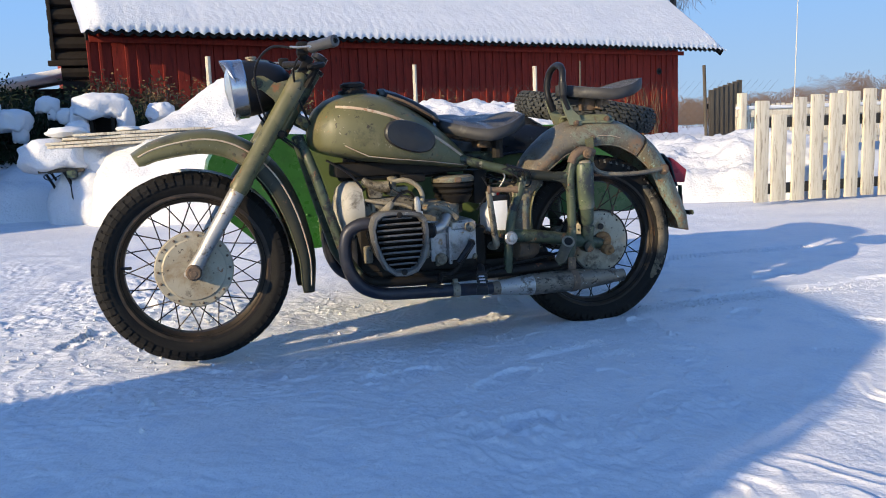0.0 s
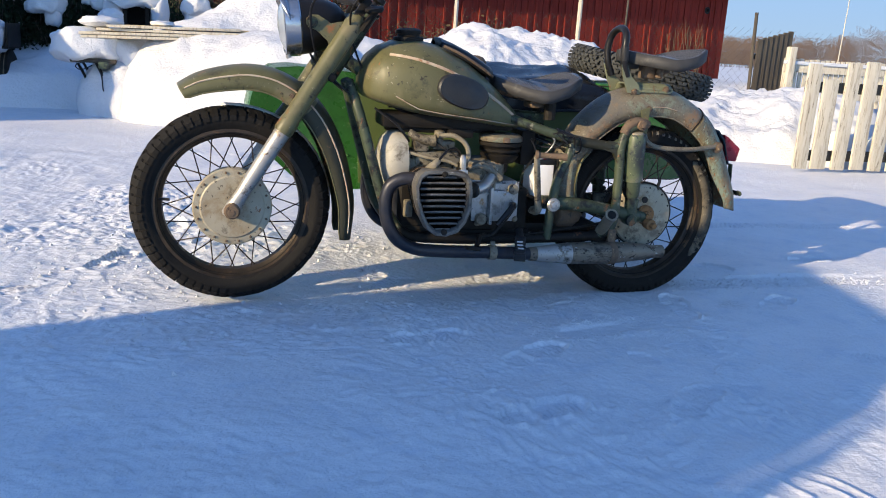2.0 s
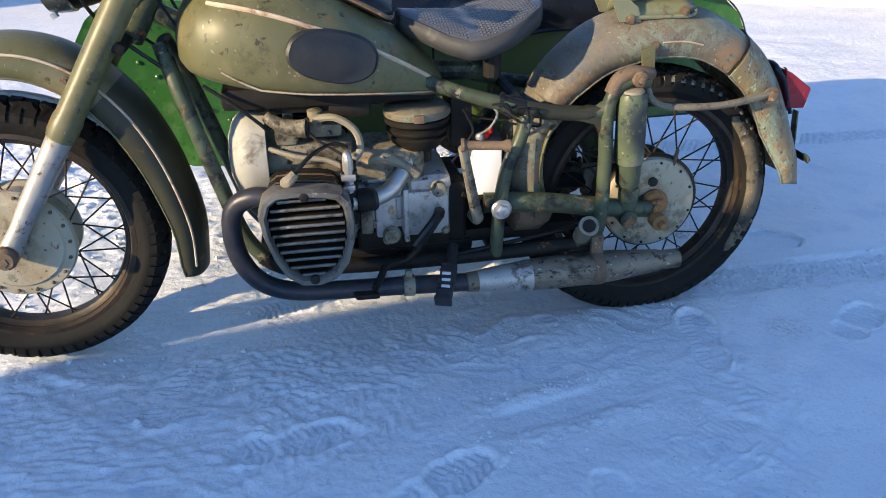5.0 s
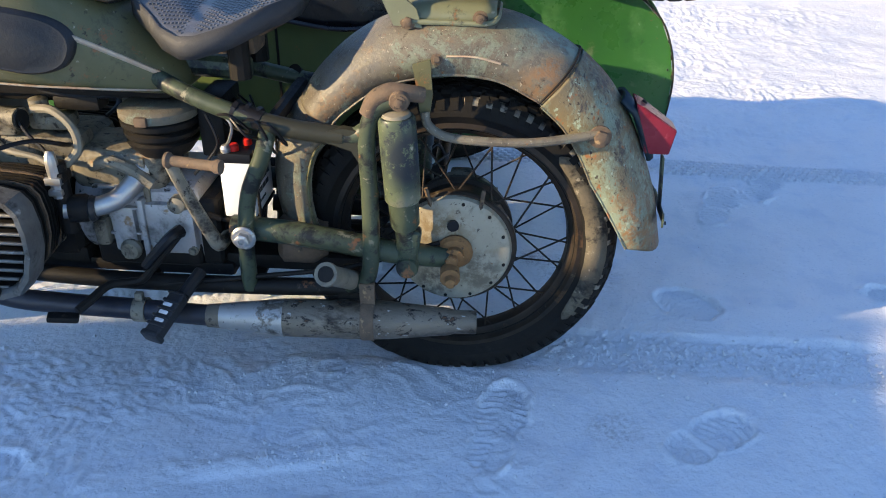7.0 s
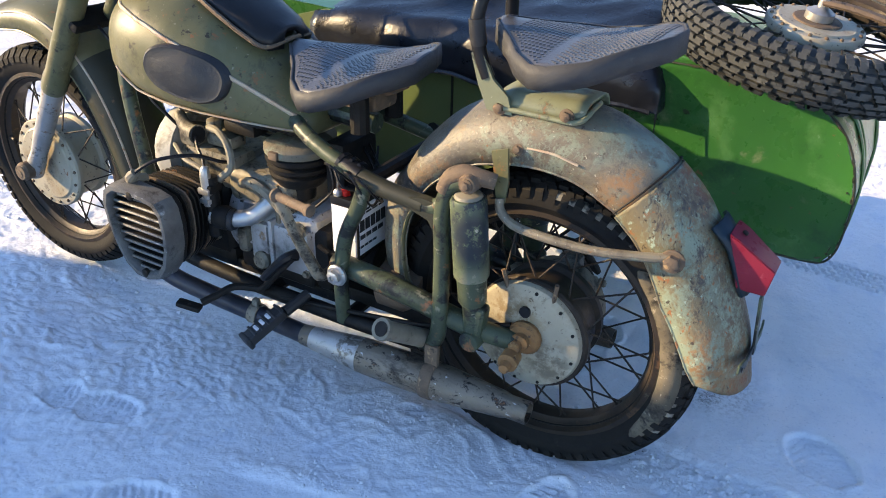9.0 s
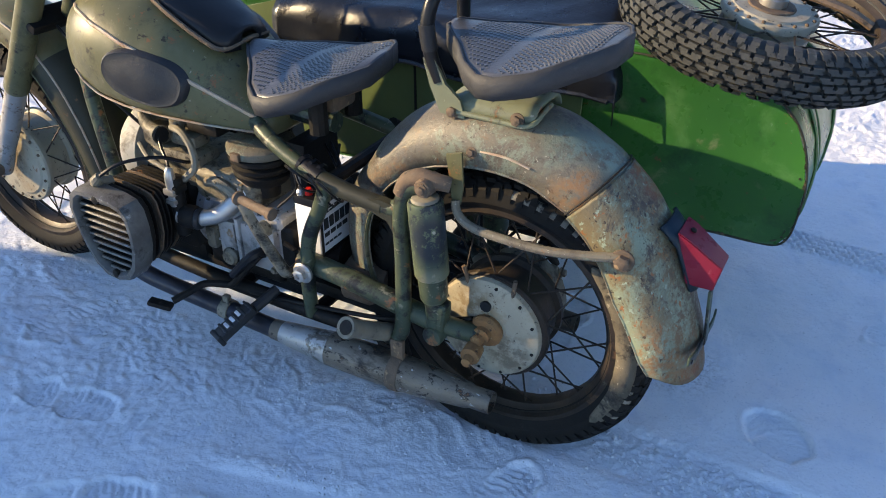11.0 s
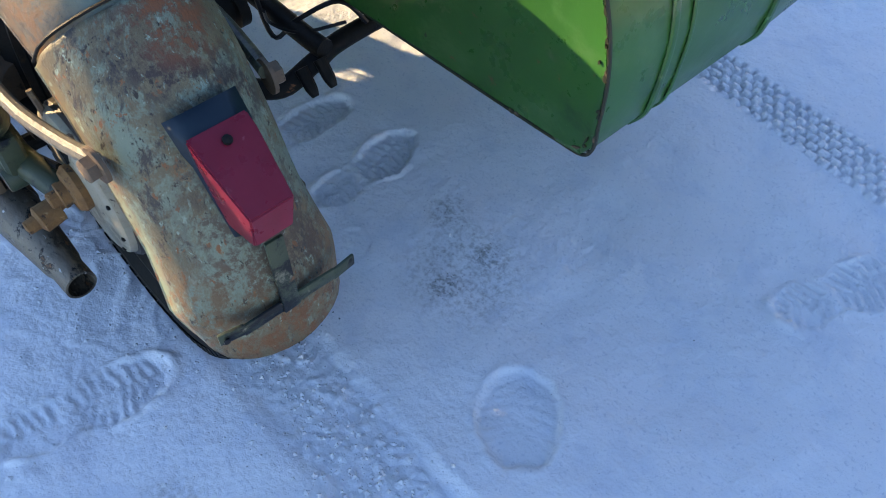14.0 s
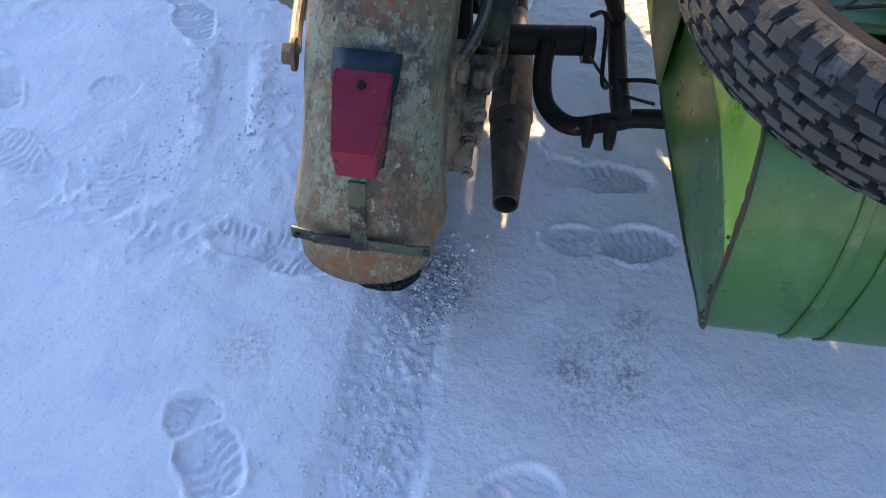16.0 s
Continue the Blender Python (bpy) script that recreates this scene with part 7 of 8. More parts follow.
for x, z in ((-0.655, 0.285), (-0.52, 0.30), (-0.525, 0.40), (-0.66, 0.40)):
    part("bolt", bolt(fresh(), (x, -0.112, z), (0, -1, 0), 0.007, 0.009), DIRTY_CAST, gearbox)
part("drain_plug", lathe(fresh(), [(0.02, 0), (0.022, 0.012), (0.017, 0.02)], (-0.645, -0.108, 0.30), (0, -1, 0), 14), DIRTY_CAST, gearbox)
part("filler_plug", lathe(fresh(), [(0.017, 0), (0.017, 0.02), (0.012, 0.022)], (-0.535, -0.108, 0.405), (0, -1, 0), 14), DIRTY_CAST, gearbox)
bm = fresh()
tube(bm, [(-0.50, -0.02, 0.345), (-0.40, -0.0, 0.33)], [0.06, 0.045], 16)
part("clutch_end", bm, DARK_IRON, gearbox)
# added black casting: the shade under the gearbox put into colour
bm = fresh()
box(bm, (-0.615, 0, 0.285), (0.215, 0.214, 0.055), 0.014, segments=3)
box(bm, (-0.49, 0, 0.33), (0.05, 0.19, 0.15), 0.018, segments=3)
part("shaded_bottom", bm, DARK_IRON, gearbox, "black lower casting that stands in for shade")
for z in (0.33, 0.385, 0.43):
    part("casting_rib", box(fresh(), (-0.66, -0.1, z), (0.09, 0.018, 0.006), 0.002), ALUMINIUM, gearbox)
bm = fresh()
box(bm, (-0.655, -0.025, 0.458), (0.19, 0.15, 0.085), 0.03, segments=4)
box(bm, (-0.60, -0.06, 0.44), (0.012, 0.09, 0.10), 0.004)
part("upper_casting", bm, DIRTY_CAST, gearbox, "grimy upper casting")
# air cleaner: stacked rings on a neck
bm = fresh()
lathe(bm, [(0.03, 0.0), (0.032, 0.03), (0.05, 0.035), (0.066, 0.055), (0.068, 0.062), (0.062, 0.066), (0.070, 0.074), (0.071, 0.082), (0.064, 0.086), (0.074, 0.094), (0.075, 0.104), (0.068, 0.108), (0.076, 0.112)], (-0.57, -0.05, 0.455), (0, 0, 1), 28)
air = part("air_cleaner", bm, DARK_IRON, bike, "black round air cleaner on its neck")
bm = fresh()
lathe(bm, [(0.0735, 0.108), (0.076, 0.112), (0.0755, 0.124), (0.066, 0.131), (0.0, 0.133)], (-0.57, -0.05, 0.455), (0, 0, 1), 28)
part("air_cleaner_lid", bm, FENDER, air, "dusty brownish lid")
bm = fresh()
box(bm, (-0.575, -0.127, 0.572), (0.024, 0.012, 0.018), 0.004)
part("clasp", bm, RUSTY, air)

HEAD_OUTLINE = [(-0.915, 0.478), (-0.895, 0.493), (-0.855, 0.496), (-0.79, 0.491), (-0.757, 0.483), (-0.741, 0.462), (-0.735, 0.42), (-0.737, 0.375), (-0.752, 0.325), (-0.778, 0.292), (-0.815, 0.280), (-0.852, 0.283), (-0.882, 0.305), (-0.903, 0.345), (-0.920, 0.40), (-0.926, 0.445)]
HEAD_C = (-0.832, 0.392)


def scaled(outline, k):
    return [(HEAD_C[0] + (x - HEAD_C[0]) * k, HEAD_C[1] + (z - HEAD_C[1]) * k) for x, z in outline]


def span(outline, z):
    xs = []
    for (x0, z0), (x1, z1) in zip(outline, outline[1:] + outline[:1]):
        if (z0 - z) * (z1 - z) <= 0 and z0 != z1:
            xs.append(x0 + (x1 - x0) * (z - z0) / (z1 - z0))
    return min(xs), max(xs)


for s in (-1, 1):
    bm = fresh()
    lathe(bm, [(0.062, 0), (0.062, 0.13)], (HEAD_C[0], s * 0.10, HEAD_C[1]), (0, s, 0), 24)
    cyl = part("cylinder", bm, DARK_IRON, bike, "finned black iron cylinder")
    for k in range(9):
        bm = fresh()
        y = s * (0.118 + 0.0125 * k)
        prism(bm, scaled(HEAD_OUTLINE, 0.84 + 0.008 * k), y, y + s * 0.0042)
        part("fin", bm, RUSTY if k % 4 == 3 else DARK_IRON, cyl)
    bm = fresh()
    prism(bm, scaled(HEAD_OUTLINE, 0.93), s * 0.232, s * 0.250, 0.004)
    head = part("cylinder_head", bm, DARK_IRON, bike, "grey finned cylinder head cover")
    outer, inner_line = scaled(HEAD_OUTLINE, 1.0), scaled(HEAD_OUTLINE, 0.83)
    bm = fresh()
    rings = []
    for line, y in ((outer, 0.250), (outer, 0.288), (scaled(HEAD_OUTLINE, 0.97), 0.298), (scaled(HEAD_OUTLINE, 0.88), 0.298), (inner_line, 0.290), (inner_line, 0.262), (scaled(HEAD_OUTLINE, 0.9), 0.250)):
        rings.append([(x, s * y, z) for x, z in line])
    loft(bm, rings, False)
    part("cover_rim", bm, HEAD_METAL, head)
    z = 0.305
    k = 0
    while z < 0.475:
        a, b = span(inner_line, z)
        bm = fresh()
        box(bm, ((a + b) / 2, s * 0.264, z), (b - a + 0.006, 0.036, 0.0048), 0.0018, pose(0, 0, 0, -s * 6))
        fin_ob = part("cover_fin", bm, DARK_IRON, head)
        bm = fresh()
        tube(bm, [(a + 0.004, s * 0.2835, z - 0.002), ((a + b) / 2, s * 0.2850, z - 0.001), (b - 0.004, s * 0.2835, z - 0.002)], 0.0036, 6, 3)
        part("fin_edge", bm, HEAD_METAL, fin_ob, "rubbed grey edge")
        z += 0.0185
        k += 1
    for x, z in ((-0.832, 0.481), (-0.825, 0.296)):
        bm = fresh()
        lathe(bm, [(0.010, 0), (0.010, 0.008), (0.006, 0.01)], (x, s * 0.290, z), (0, s, 0), 12)
        part("cover_nut", bm, DARK_IRON, head)
    bm = fresh()
    tube(bm, [(-0.865, s * 0.225, 0.487), (-0.862, s * 0.262, 0.502), (-0.845, s * 0.262, 0.52)], [0.014, 0.013, 0.009], 10)
    part("plug_cap", bm, HOSE, head, "brown spark plug cap")
    bm = fresh()
    tube(bm, [(-0.845, s * 0.262, 0.52), (-0.81, s * 0.23, 0.545), (-0.765, s * 0.17, 0.545), (-0.735, s * 0.12, 0.52), (-0.745, s * 0.08, 0.505)], 0.0045, 6)
    part("plug_lead", bm, BLACK_ENAMEL, head)
    # inlet pipe and carburettor
    bm = fresh()
    tube(bm, [(-0.735, s * 0.165, 0.408), (-0.70, s * 0.155, 0.405), (-0.65, s * 0.135, 0.415), (-0.62, s * 0.11, 0.44), (-0.60, s * 0.08, 0.47)], [0.019, 0.019, 0.021], 14)
    part("inlet_pipe", bm, STEEL, bike, "grey metal inlet pipe")
    bm = fresh()
    lathe(bm, [(0.025, 0), (0.027, 0.01), (0.027, 0.03), (0.023, 0.036)], (-0.725, s * 0.163, 0.408), (1, -s * 0.25, 0), 16)
    tube(bm, [(-0.735, s * 0.16, 0.36), (-0.735, s * 0.16, 0.50)], 0.017, 12)
    box(bm, (-0.735, s * 0.16, 0.475), (0.035, 0.035, 0.02), 0.005)
    carb = part("carburettor", bm, DARK_IRON, bike, "black grimy carburettor")
    bm = fresh()
    tube(bm, [(-0.736, s * 0.168, 0.435), (-0.737, s * 0.170, 0.505), (-0.738, s * 0.165, 0.525)], [0.012, 0.012, 0.007], 10)
    box(bm, (-0.737, s * 0.170, 0.470), (0.032, 0.026, 0.016), 0.004)
    box(bm, (-0.737, s * 0.172, 0.447), (0.026, 0.022, 0.012), 0.003)
    part("slide_tube", bm, STEEL, carb, "bright slide tube")
    bm = fresh()
    lathe(bm, [(0.024, 0), (0.026, 0.006), (0.022, 0.012), (0.026, 0.018), (0.022, 0.024), (0.026, 0.030), (0.022, 0.038)], (-0.716, s * 0.160, 0.406), (1, -s * 0.2, 0), 16)
    part("rubber_sleeve", bm, KNEE_RUBBER, carb, "ribbed black rubber sleeve")
    # exhaust
    bm = fresh()
    tube(bm, [(-0.885, s * 0.205, 0.445), (-0.935, s * 0.195, 0.450), (-0.978, s * 0.182, 0.425), (-0.992, s * 0.178, 0.37), (-0.982, s * 0.178, 0.30), (-0.945, s * 0.178, 0.242), (-0.88, s * 0.178, 0.212), (-0.78, s * 0.178, 0.203), (-0.63, s * 0.178, 0.198), (-0.47, s * 0.177, 0.190)], 0.0215, 14)
    pipe = part("exhaust_pipe", bm, EXHAUST, bike, "blue-black scorched exhaust pipe")
    bm = fresh()
    tube(bm, [(-0.63, s * 0.178, 0.198), (-0.605, s * 0.178, 0.197)], 0.025, 14)
    box(bm, (-0.617, s * 0.178, 0.222), (0.016, 0.014, 0.03), 0.003)
    part("pipe_clamp", bm, DIRTY_CAST, pipe)
    start, end = Vector((-0.485, s * 0.177, 0.190)), Vector((0.048, s * 0.148, 0.186))
    if s > 0:
        end = Vector((0.095, 0.19, 0.178))
    L = (end - start).length
    bm = fresh()
    lathe(bm, [(0.018, 0), (0.023, 0.002), (0.025, 0.03), (0.034, 0.12), (0.0385, 0.17), (0.0395, L * 0.6), (0.0375, L * 0.68), *(((0.027, L * 0.90), (0.0235, L * 0.92), (0.0235, L)) if s < 0 else ((0.024, L * 0.95), (0.0225, L))), (0.020, L), (0.020, L - 0.05), (0.0, L - 0.055)], start, end - start, 24)
    muff = part("muffler", bm, MUFFLER if s < 0 else DARK_MUFFLER, bike, "scorched flaking cigar-shaped silencer")
    bm = fresh()
    lathe(bm, [(0.0253, 0.028), (0.0258, 0.030), (0.0345, 0.12), (0.0385, 0.155), (0.038, 0.155), (0.025, 0.028)], start, end - start, 24, True)
    part("bright_cone", bm, FORK_METAL, muff, "bright front cone")
    bm = fresh()
    lathe(bm, [(0.0405, L * 0.575), (0.0418, L * 0.58), (0.0418, L * 0.62), (0.0405, L * 0.625)], start, end - start, 24)
    c = start.lerp(end, 0.6)
    box(bm, c + Vector((0, 0, 0.06)), (0.03, 0.012, 0.05), 0.003)
    part("strap", bm, RUSTY, muff, "rusty strap")
    # foot pegs
    bm = fresh()
    way = Vector((-0.04, s * 0.11, -0.055)).normalized()
    tube(bm, [(-0.505, s * 0.13, 0.262), (-0.522, s * 0.19, 0.242)], 0.013, 10)
    m = Vector((-0.54, s * 0.238, 0.226))
    turn = way.to_track_quat("Y", "Z").to_matrix().to_4x4()
    box(bm, m, (0.036, 0.105, 0.026), 0.009, turn, 3)
    box(bm, m + way * 0.047, (0.039, 0.012, 0.029), 0.004, turn)
    peg_ob = part("foot_peg", bm, KNEE_RUBBER, bike, "black rubber foot peg with snow in its grooves")
    for k in range(5):
        bm = fresh()
        p = m + way * (-0.04 + 0.018 * k)
        box(bm, p + Vector((0.0, 0, 0.013)), (0.038, 0.006, 0.006), 0.002, turn)
        part("rib", bm, KNEE_RUBBER, peg_ob)
        if k in (1, 2, 3):
            bm = fresh()
            box(bm, p + way * 0.009 + Vector((0.002 * k - 0.004, 0, 0.0135)), (0.020, 0.008, 0.004), 0.0018, turn)
            part("packed_snow", bm, FLUFF, peg_ob)

# shift and kick levers
bm = fresh()
tube(bm, [(-0.532, -0.14, 0.352), (-0.575, -0.155, 0.30), (-0.61, -0.158, 0.258), (-0.635, -0.160, 0.250), (-0.668, -0.19, 0.258), (-0.685, -0.23, 0.25), (-0.70, -0.26, 0.242)], 0.0085, 8)
box(bm, (-0.72, -0.278, 0.238), (0.055, 0.024, 0.012), 0.004, pose(0, 0, 0, 0, 12, 20))
part("shift_pedal", bm, DARK_IRON, bike, "black bent shift pedal")
bm = fresh()
tube(bm, [(-0.535, -0.125, 0.35), (-0.55, -0.155, 0.345), (-0.60, -0.165, 0.29)], [0.014, 0.011, 0.009], 8)
part("heel_lever", bm, BLACK_ENAMEL, bike)
bm = fresh()
tube(bm, [(-0.452, -0.10, 0.330), (-0.450, -0.148, 0.336), (-0.460, -0.164, 0.372), (-0.474, -0.184, 0.432), (-0.487, -0.200, 0.490), (-0.496, -0.210, 0.532)], [0.016, 0.013, 0.011], 10, 6, 0.8)
kick = part("kick_starter", bm, DIRTY_CAST, bike, "rusty folding kick starter")
bm = fresh()
lathe(bm, [(0.014, 0), (0.015, 0.006), (0.010, 0.012), (0.0095, 0.088), (0.013, 0.094), (0.013, 0.104), (0.0, 0.106)], (-0.50, -0.213, 0.537), (1, -0.15, -0.03), 14)
part("kick_pedal", bm, RUSTY, kick)
# hoses and rods about the engine
for pts, r, material in (
        ([(-0.80, -0.085, 0.575), (-0.755, -0.10, 0.58), (-0.715, -0.115, 0.555), (-0.705, -0.125, 0.515), (-0.725, -0.14, 0.49), (-0.74, -0.15, 0.47)], 0.0085, HOSE),
        ([(-0.90, -0.10, 0.52), (-0.84, -0.13, 0.508), (-0.78, -0.14, 0.500), (-0.745, -0.15, 0.485)], 0.006, HOSE),
        ([(-0.83, -0.10, 0.575), (-0.80, -0.125, 0.545), (-0.765, -0.145, 0.525), (-0.742, -0.165, 0.515)], 0.0035, BLACK_ENAMEL),
        ([(-0.70, -0.10, 0.47), (-0.66, -0.11, 0.485), (-0.62, -0.11, 0.47), (-0.58, -0.11, 0.44)], 0.012, DIRTY_CAST),
                ([(-0.50, -0.10, 0.46), (-0.462, -0.085, 0.50), (-0.45, -0.09, 0.53), (-0.47, -0.08, 0.575)], 0.003, BLACK_ENAMEL),
        ([(-1.02, -0.08, 0.66), (-0.96, -0.10, 0.62), (-0.92, -0.09, 0.58), (-0.90, -0.08, 0.555)], 0.004, BLACK_ENAMEL),
        ([(-0.98, -0.04, 0.68), (-0.88, -0.06, 0.635), (-0.75, -0.07, 0.60), (-0.62, -0.06, 0.60)], 0.005, BLACK_ENAMEL),
        ([(-0.58, -0.14, 0.235), (-0.4, -0.14, 0.262), (-0.2, -0.12, 0.285), (-0.03, -0.09, 0.33)], 0.005, DARK_IRON)):
    bm = fresh()
    tube(bm, pts, r, 8)
    part("hose" if material is HOSE else "cable", bm, material, bike)
for c, size in (((-0.72, -0.05, 0.585), (0.09, 0.05, 0.03)), ((-0.84, -0.03, 0.60), (0.16, 0.06, 0.035)), ((-0.47, 0.0, 0.54), (0.05, 0.12, 0.12))):
    part("bracket", box(fresh(), c, size, 0.009), DARK_IRON, bike)
for c, size in (((-0.70, 0, 0.245), (0.50, 0.18, 0.03)), ((-0.33, 0.0, 0.262), (0.28, 0.16, 0.035))):
    part("skid_plate", box(fresh(), c, size, 0.01), DARK_IRON, bike)
bm = fresh()
lathe(bm, [(0.035, 0), (0.05, 0.01), (0.055, 0.07), (0.04, 0.10)], (-0.36, -0.06, 0.31), (1, 0.2, -0.05), 16)
part("brake_drum_joint", bm, RUSTY, bike)
# final drive, shaft
bm = fresh()
lathe(bm, [(0.06, 0.0), (0.095, 0.01), (0.10, 0.035), (0.075, 0.05), (0.03, 0.055)], (0, 0.055, 0.306), (0, 1, 0), 24)
box(bm, (-0.06, 0.09, 0.31), (0.13, 0.05, 0.09), 0.02, segments=3)
box(bm, (0.03, 0.095, 0.245), (0.07, 0.06, 0.075), 0.012)
box(bm, (0.025, 0.115, 0.315), (0.08, 0.045, 0.09), 0.014, segments=3)
box(bm, (0.0, 0.125, 0.37), (0.05, 0.04, 0.05), 0.01)
for y, z in ((0.075, 0.285), (0.118, 0.285), (0.075, 0.215), (0.118, 0.215), (0.13, 0.345)):
    bolt(bm, (0.066, y, z), (1, 0, 0.1), 0.008, 0.012)
part("final_drive", bm, DIRTY_CAST, bike, "oily cast final drive")
bm = fresh()
tube(bm, [(-0.40, 0.06, 0.33), (-0.1, 0.09, 0.31)], 0.018, 12)
part("drive_shaft", bm, DARK_IRON, bike)

# battery
battery = thing("battery", "small white battery with black lid and red terminal caps", "battery", at=(-0.4165, -0.043, 0.376))
bm = fresh()
box(bm, (0, 0, 0.057), (0.062, 0.126, 0.114), 0.004, segments=3)
part("case", bm, BATTERY_WHITE, battery)
bm = fresh()
box(bm, (0, 0, 0.122), (0.064, 0.128, 0.020), 0.004)
lid = part("lid", bm, BLACK_ENAMEL, battery, "black lid")
for x, y in ((-0.004, -0.045), (0.012, -0.012)):
    bm = fresh()
    lathe(bm, [(0.009, 0), (0.009, 0.012), (0.006, 0.015)], (x, y, 0.131), (0, 0, 1), 12)
    part("terminal", bm, RED_CAP, lid, "red terminal cap")
bm = fresh()
lathe(bm, [(0.010, 0), (0.011, 0.008), (0.007, 0.014)], (-0.018, -0.052, 0.131), (0, 0, 1), 12)
clamp = part("terminal_clamp", bm, STEEL, lid, "grey terminal clamp")
bm = fresh()
tube(bm, [(-0.018, -0.052, 0.143), (0.0, -0.075, 0.165), (0.012, -0.09, 0.20), (-0.01, -0.085, 0.225)], 0.003, 6)
part("wire", bm, STEEL, clamp, "thin pale wire")
for z, h, a, b in ((0.068, 0.026, -0.05, 0.045), (0.042, 0.010, -0.05, 0.035), (0.020, 0.005, -0.05, 0.01), (0.094, 0.004, -0.05, 0.04), (0.101, 0.004, -0.05, 0.03)):
    bm = fresh()
    n = 5 if h > 0.01 else 4
    for k in range(n):
        w = (b - a) / n
        box(bm, (0.0312, a + w * (k + 0.5), z), (0.0012, w * 0.82, h), 0)
    part("print_bar", bm, INK, battery, "black print on the case", 0)
bm = fresh()
box(bm, (-0.4195, -0.043, 0.371), (0.07, 0.14, 0.008), 0.002)
tube(bm, [(-0.375, -0.112, 0.372), (-0.375, -0.112, 0.52)], 0.003, 6)
tube(bm, [(-0.455, -0.112, 0.372), (-0.48, -0.115, 0.385)], 0.006, 6)
part("battery_tray", bm, DARK_IRON, bike)

# ---- the sidecar ----
sidecar = thing("sidecar", "bright green sheet-metal sidecar with chipped paint beside the motorcycle", "sidecar", at=(-0.4, 0.7, 0))
SC = Vector((-0.4, 0.7, 0))
PROFILE = [(-1.40, 0.60), (-1.385, 0.665), (-1.35, 0.72), (-1.30, 0.757), (-1.22, 0.765), (-1.05, 0.755), (-0.85, 0.745), (-0.40, 0.742), (0.0, 0.745), (0.17, 0.745), (0.30, 0.733), (0.38, 0.705), (0.435, 0.655), (0.465, 0.59), (0.478, 0.52), (0.476, 0.45), (0.469, 0.398), (0.449, 0.366), (0.40, 0.358),
           (0.30, 0.362), (0.0, 0.36), (-0.4, 0.34), (-0.8, 0.315), (-1.0, 0.303), (-1.14, 0.312), (-1.24, 0.355), (-1.32, 0.43), (-1.375, 0.52)]


def tuck(x, z):
    """How far the tub's side draws in towards its lower tail corner."""
    return 0.20 * max(0.0, 0.47 - z) * min(1.0, max(0.0, (x - 0.15) / 0.25))


def sidecar_ring(y, grow):
    c = (-0.46, 0.54)
    out = []
    for x, z in PROFILE:
        d = Vector((x - c[0], z - c[1]))
        k = max(0, 1 - grow / max(d.length, 0.05))
        out.append(Vector((c[0] + d.x * k, y + (tuck(x, z) if y < 0.5 else 0.0), c[1] + d.y * k)) - SC)
    return out


bm = fresh()
loft(bm, [sidecar_ring(0.416, 0.010), sidecar_ring(0.414, 0.002), sidecar_ring(0.422, 0.0), sidecar_ring(0.55, 0.0), sidecar_ring(0.80, 0.0), sidecar_ring(0.93, 0.006), sidecar_ring(0.985, 0.03), sidecar_ring(1.01, 0.07)])
body = part("body", bm, GREEN, sidecar, "green tub with a rounded tail", 30)
bm = fresh()
tube(bm, sidecar_ring(0.416, 0.0)[8:21], 0.0026, 6, 4)
part("seam", bm, OLIVE_BLACK, body, "dark chipped folded edge of the tub")
# paint chipped to rusty metal along the folded edge
rnd = random.Random(8)
edge = spline([Vector((x, 0, z)) for x, z in PROFILE[8:20]], 8)
for k in range(34):
    bm = fresh()
    i = rnd.randrange(len(edge) - 1)
    p, along = edge[i].lerp(edge[i + 1], rnd.random()), (edge[i + 1] - edge[i]).normalized()
    inward = Vector((along.z, 0, -along.x))
    long_, wide = rnd.uniform(0.003, 0.012), rnd.uniform(0.0015, 0.004)
    p = p + inward * (wide * 0.8 + (rnd.uniform(0.0, 0.012) if k % 5 == 0 else 0))
    rim_ = [p + along * long_ * math.cos(a) * rnd.uniform(0.5, 1) + inward * wide * math.sin(a) * rnd.uniform(0.5, 1) for a in (math.tau * j / 9 for j in range(9))]
    prism(bm, [(q.x - SC.x, q.z) for q in rim_], 0.4128 - SC.y + tuck(p.x, p.z), 0.4155 - SC.y + tuck(p.x, p.z))
    part("paint_chip", bm, RUSTY if k % 3 == 0 else OLIVE_BLACK, body)
for y, r in ((0.535, 0.007), (0.575, 0.004), (0.80, 0.008)):
    bm = fresh()
    tube(bm, [Vector((x + 0.001, y, z + 0.001)) - SC for x, z in PROFILE[10:18]], r, 8, 4, 0.6)
    part("pressed_rib", bm, GREEN, body)
rnd = random.Random(5)
for k in range(9):
    bm = fresh()
    a = k / 8
    lathe(bm, [(0.006, 0), (0.006, 0.002), (0.003, 0.004)], Vector((-1.30 + 0.34 * a + 0.02, 0.414, 0.66 - 0.28 * a ** 0.8)) - SC, (0, -1, 0), 8)
    part("rivet", bm, GREEN, body)
bm = fresh()
panel = [(-1.0, 0.70), (-0.85, 0.742), (-0.02, 0.742), (-0.02, 0.372), (-0.4, 0.352), (-0.8, 0.33), (-0.98, 0.33)]
prism(bm, [(x - SC.x, z) for x, z in panel], 0.407 - SC.y, 0.4135 - SC.y, 0.002)
part("side_panel", bm, DULL_GREEN, body, "dull olive-green side panel")
bm = fresh()
box(bm, Vector((-0.46, 0.406, 0.50)) - SC, (0.006, 0.004, 0.42), 0.001)
part("panel_joint", bm, DARK_IRON, body)
# tail deck on which the spare wheel lies
bm = fresh()
box(bm, Vector((0.20, 0.70, 0.748)) - SC, (0.34, 0.50, 0.012), 0.004)
part("boot_lid", bm, GREEN, sidecar)
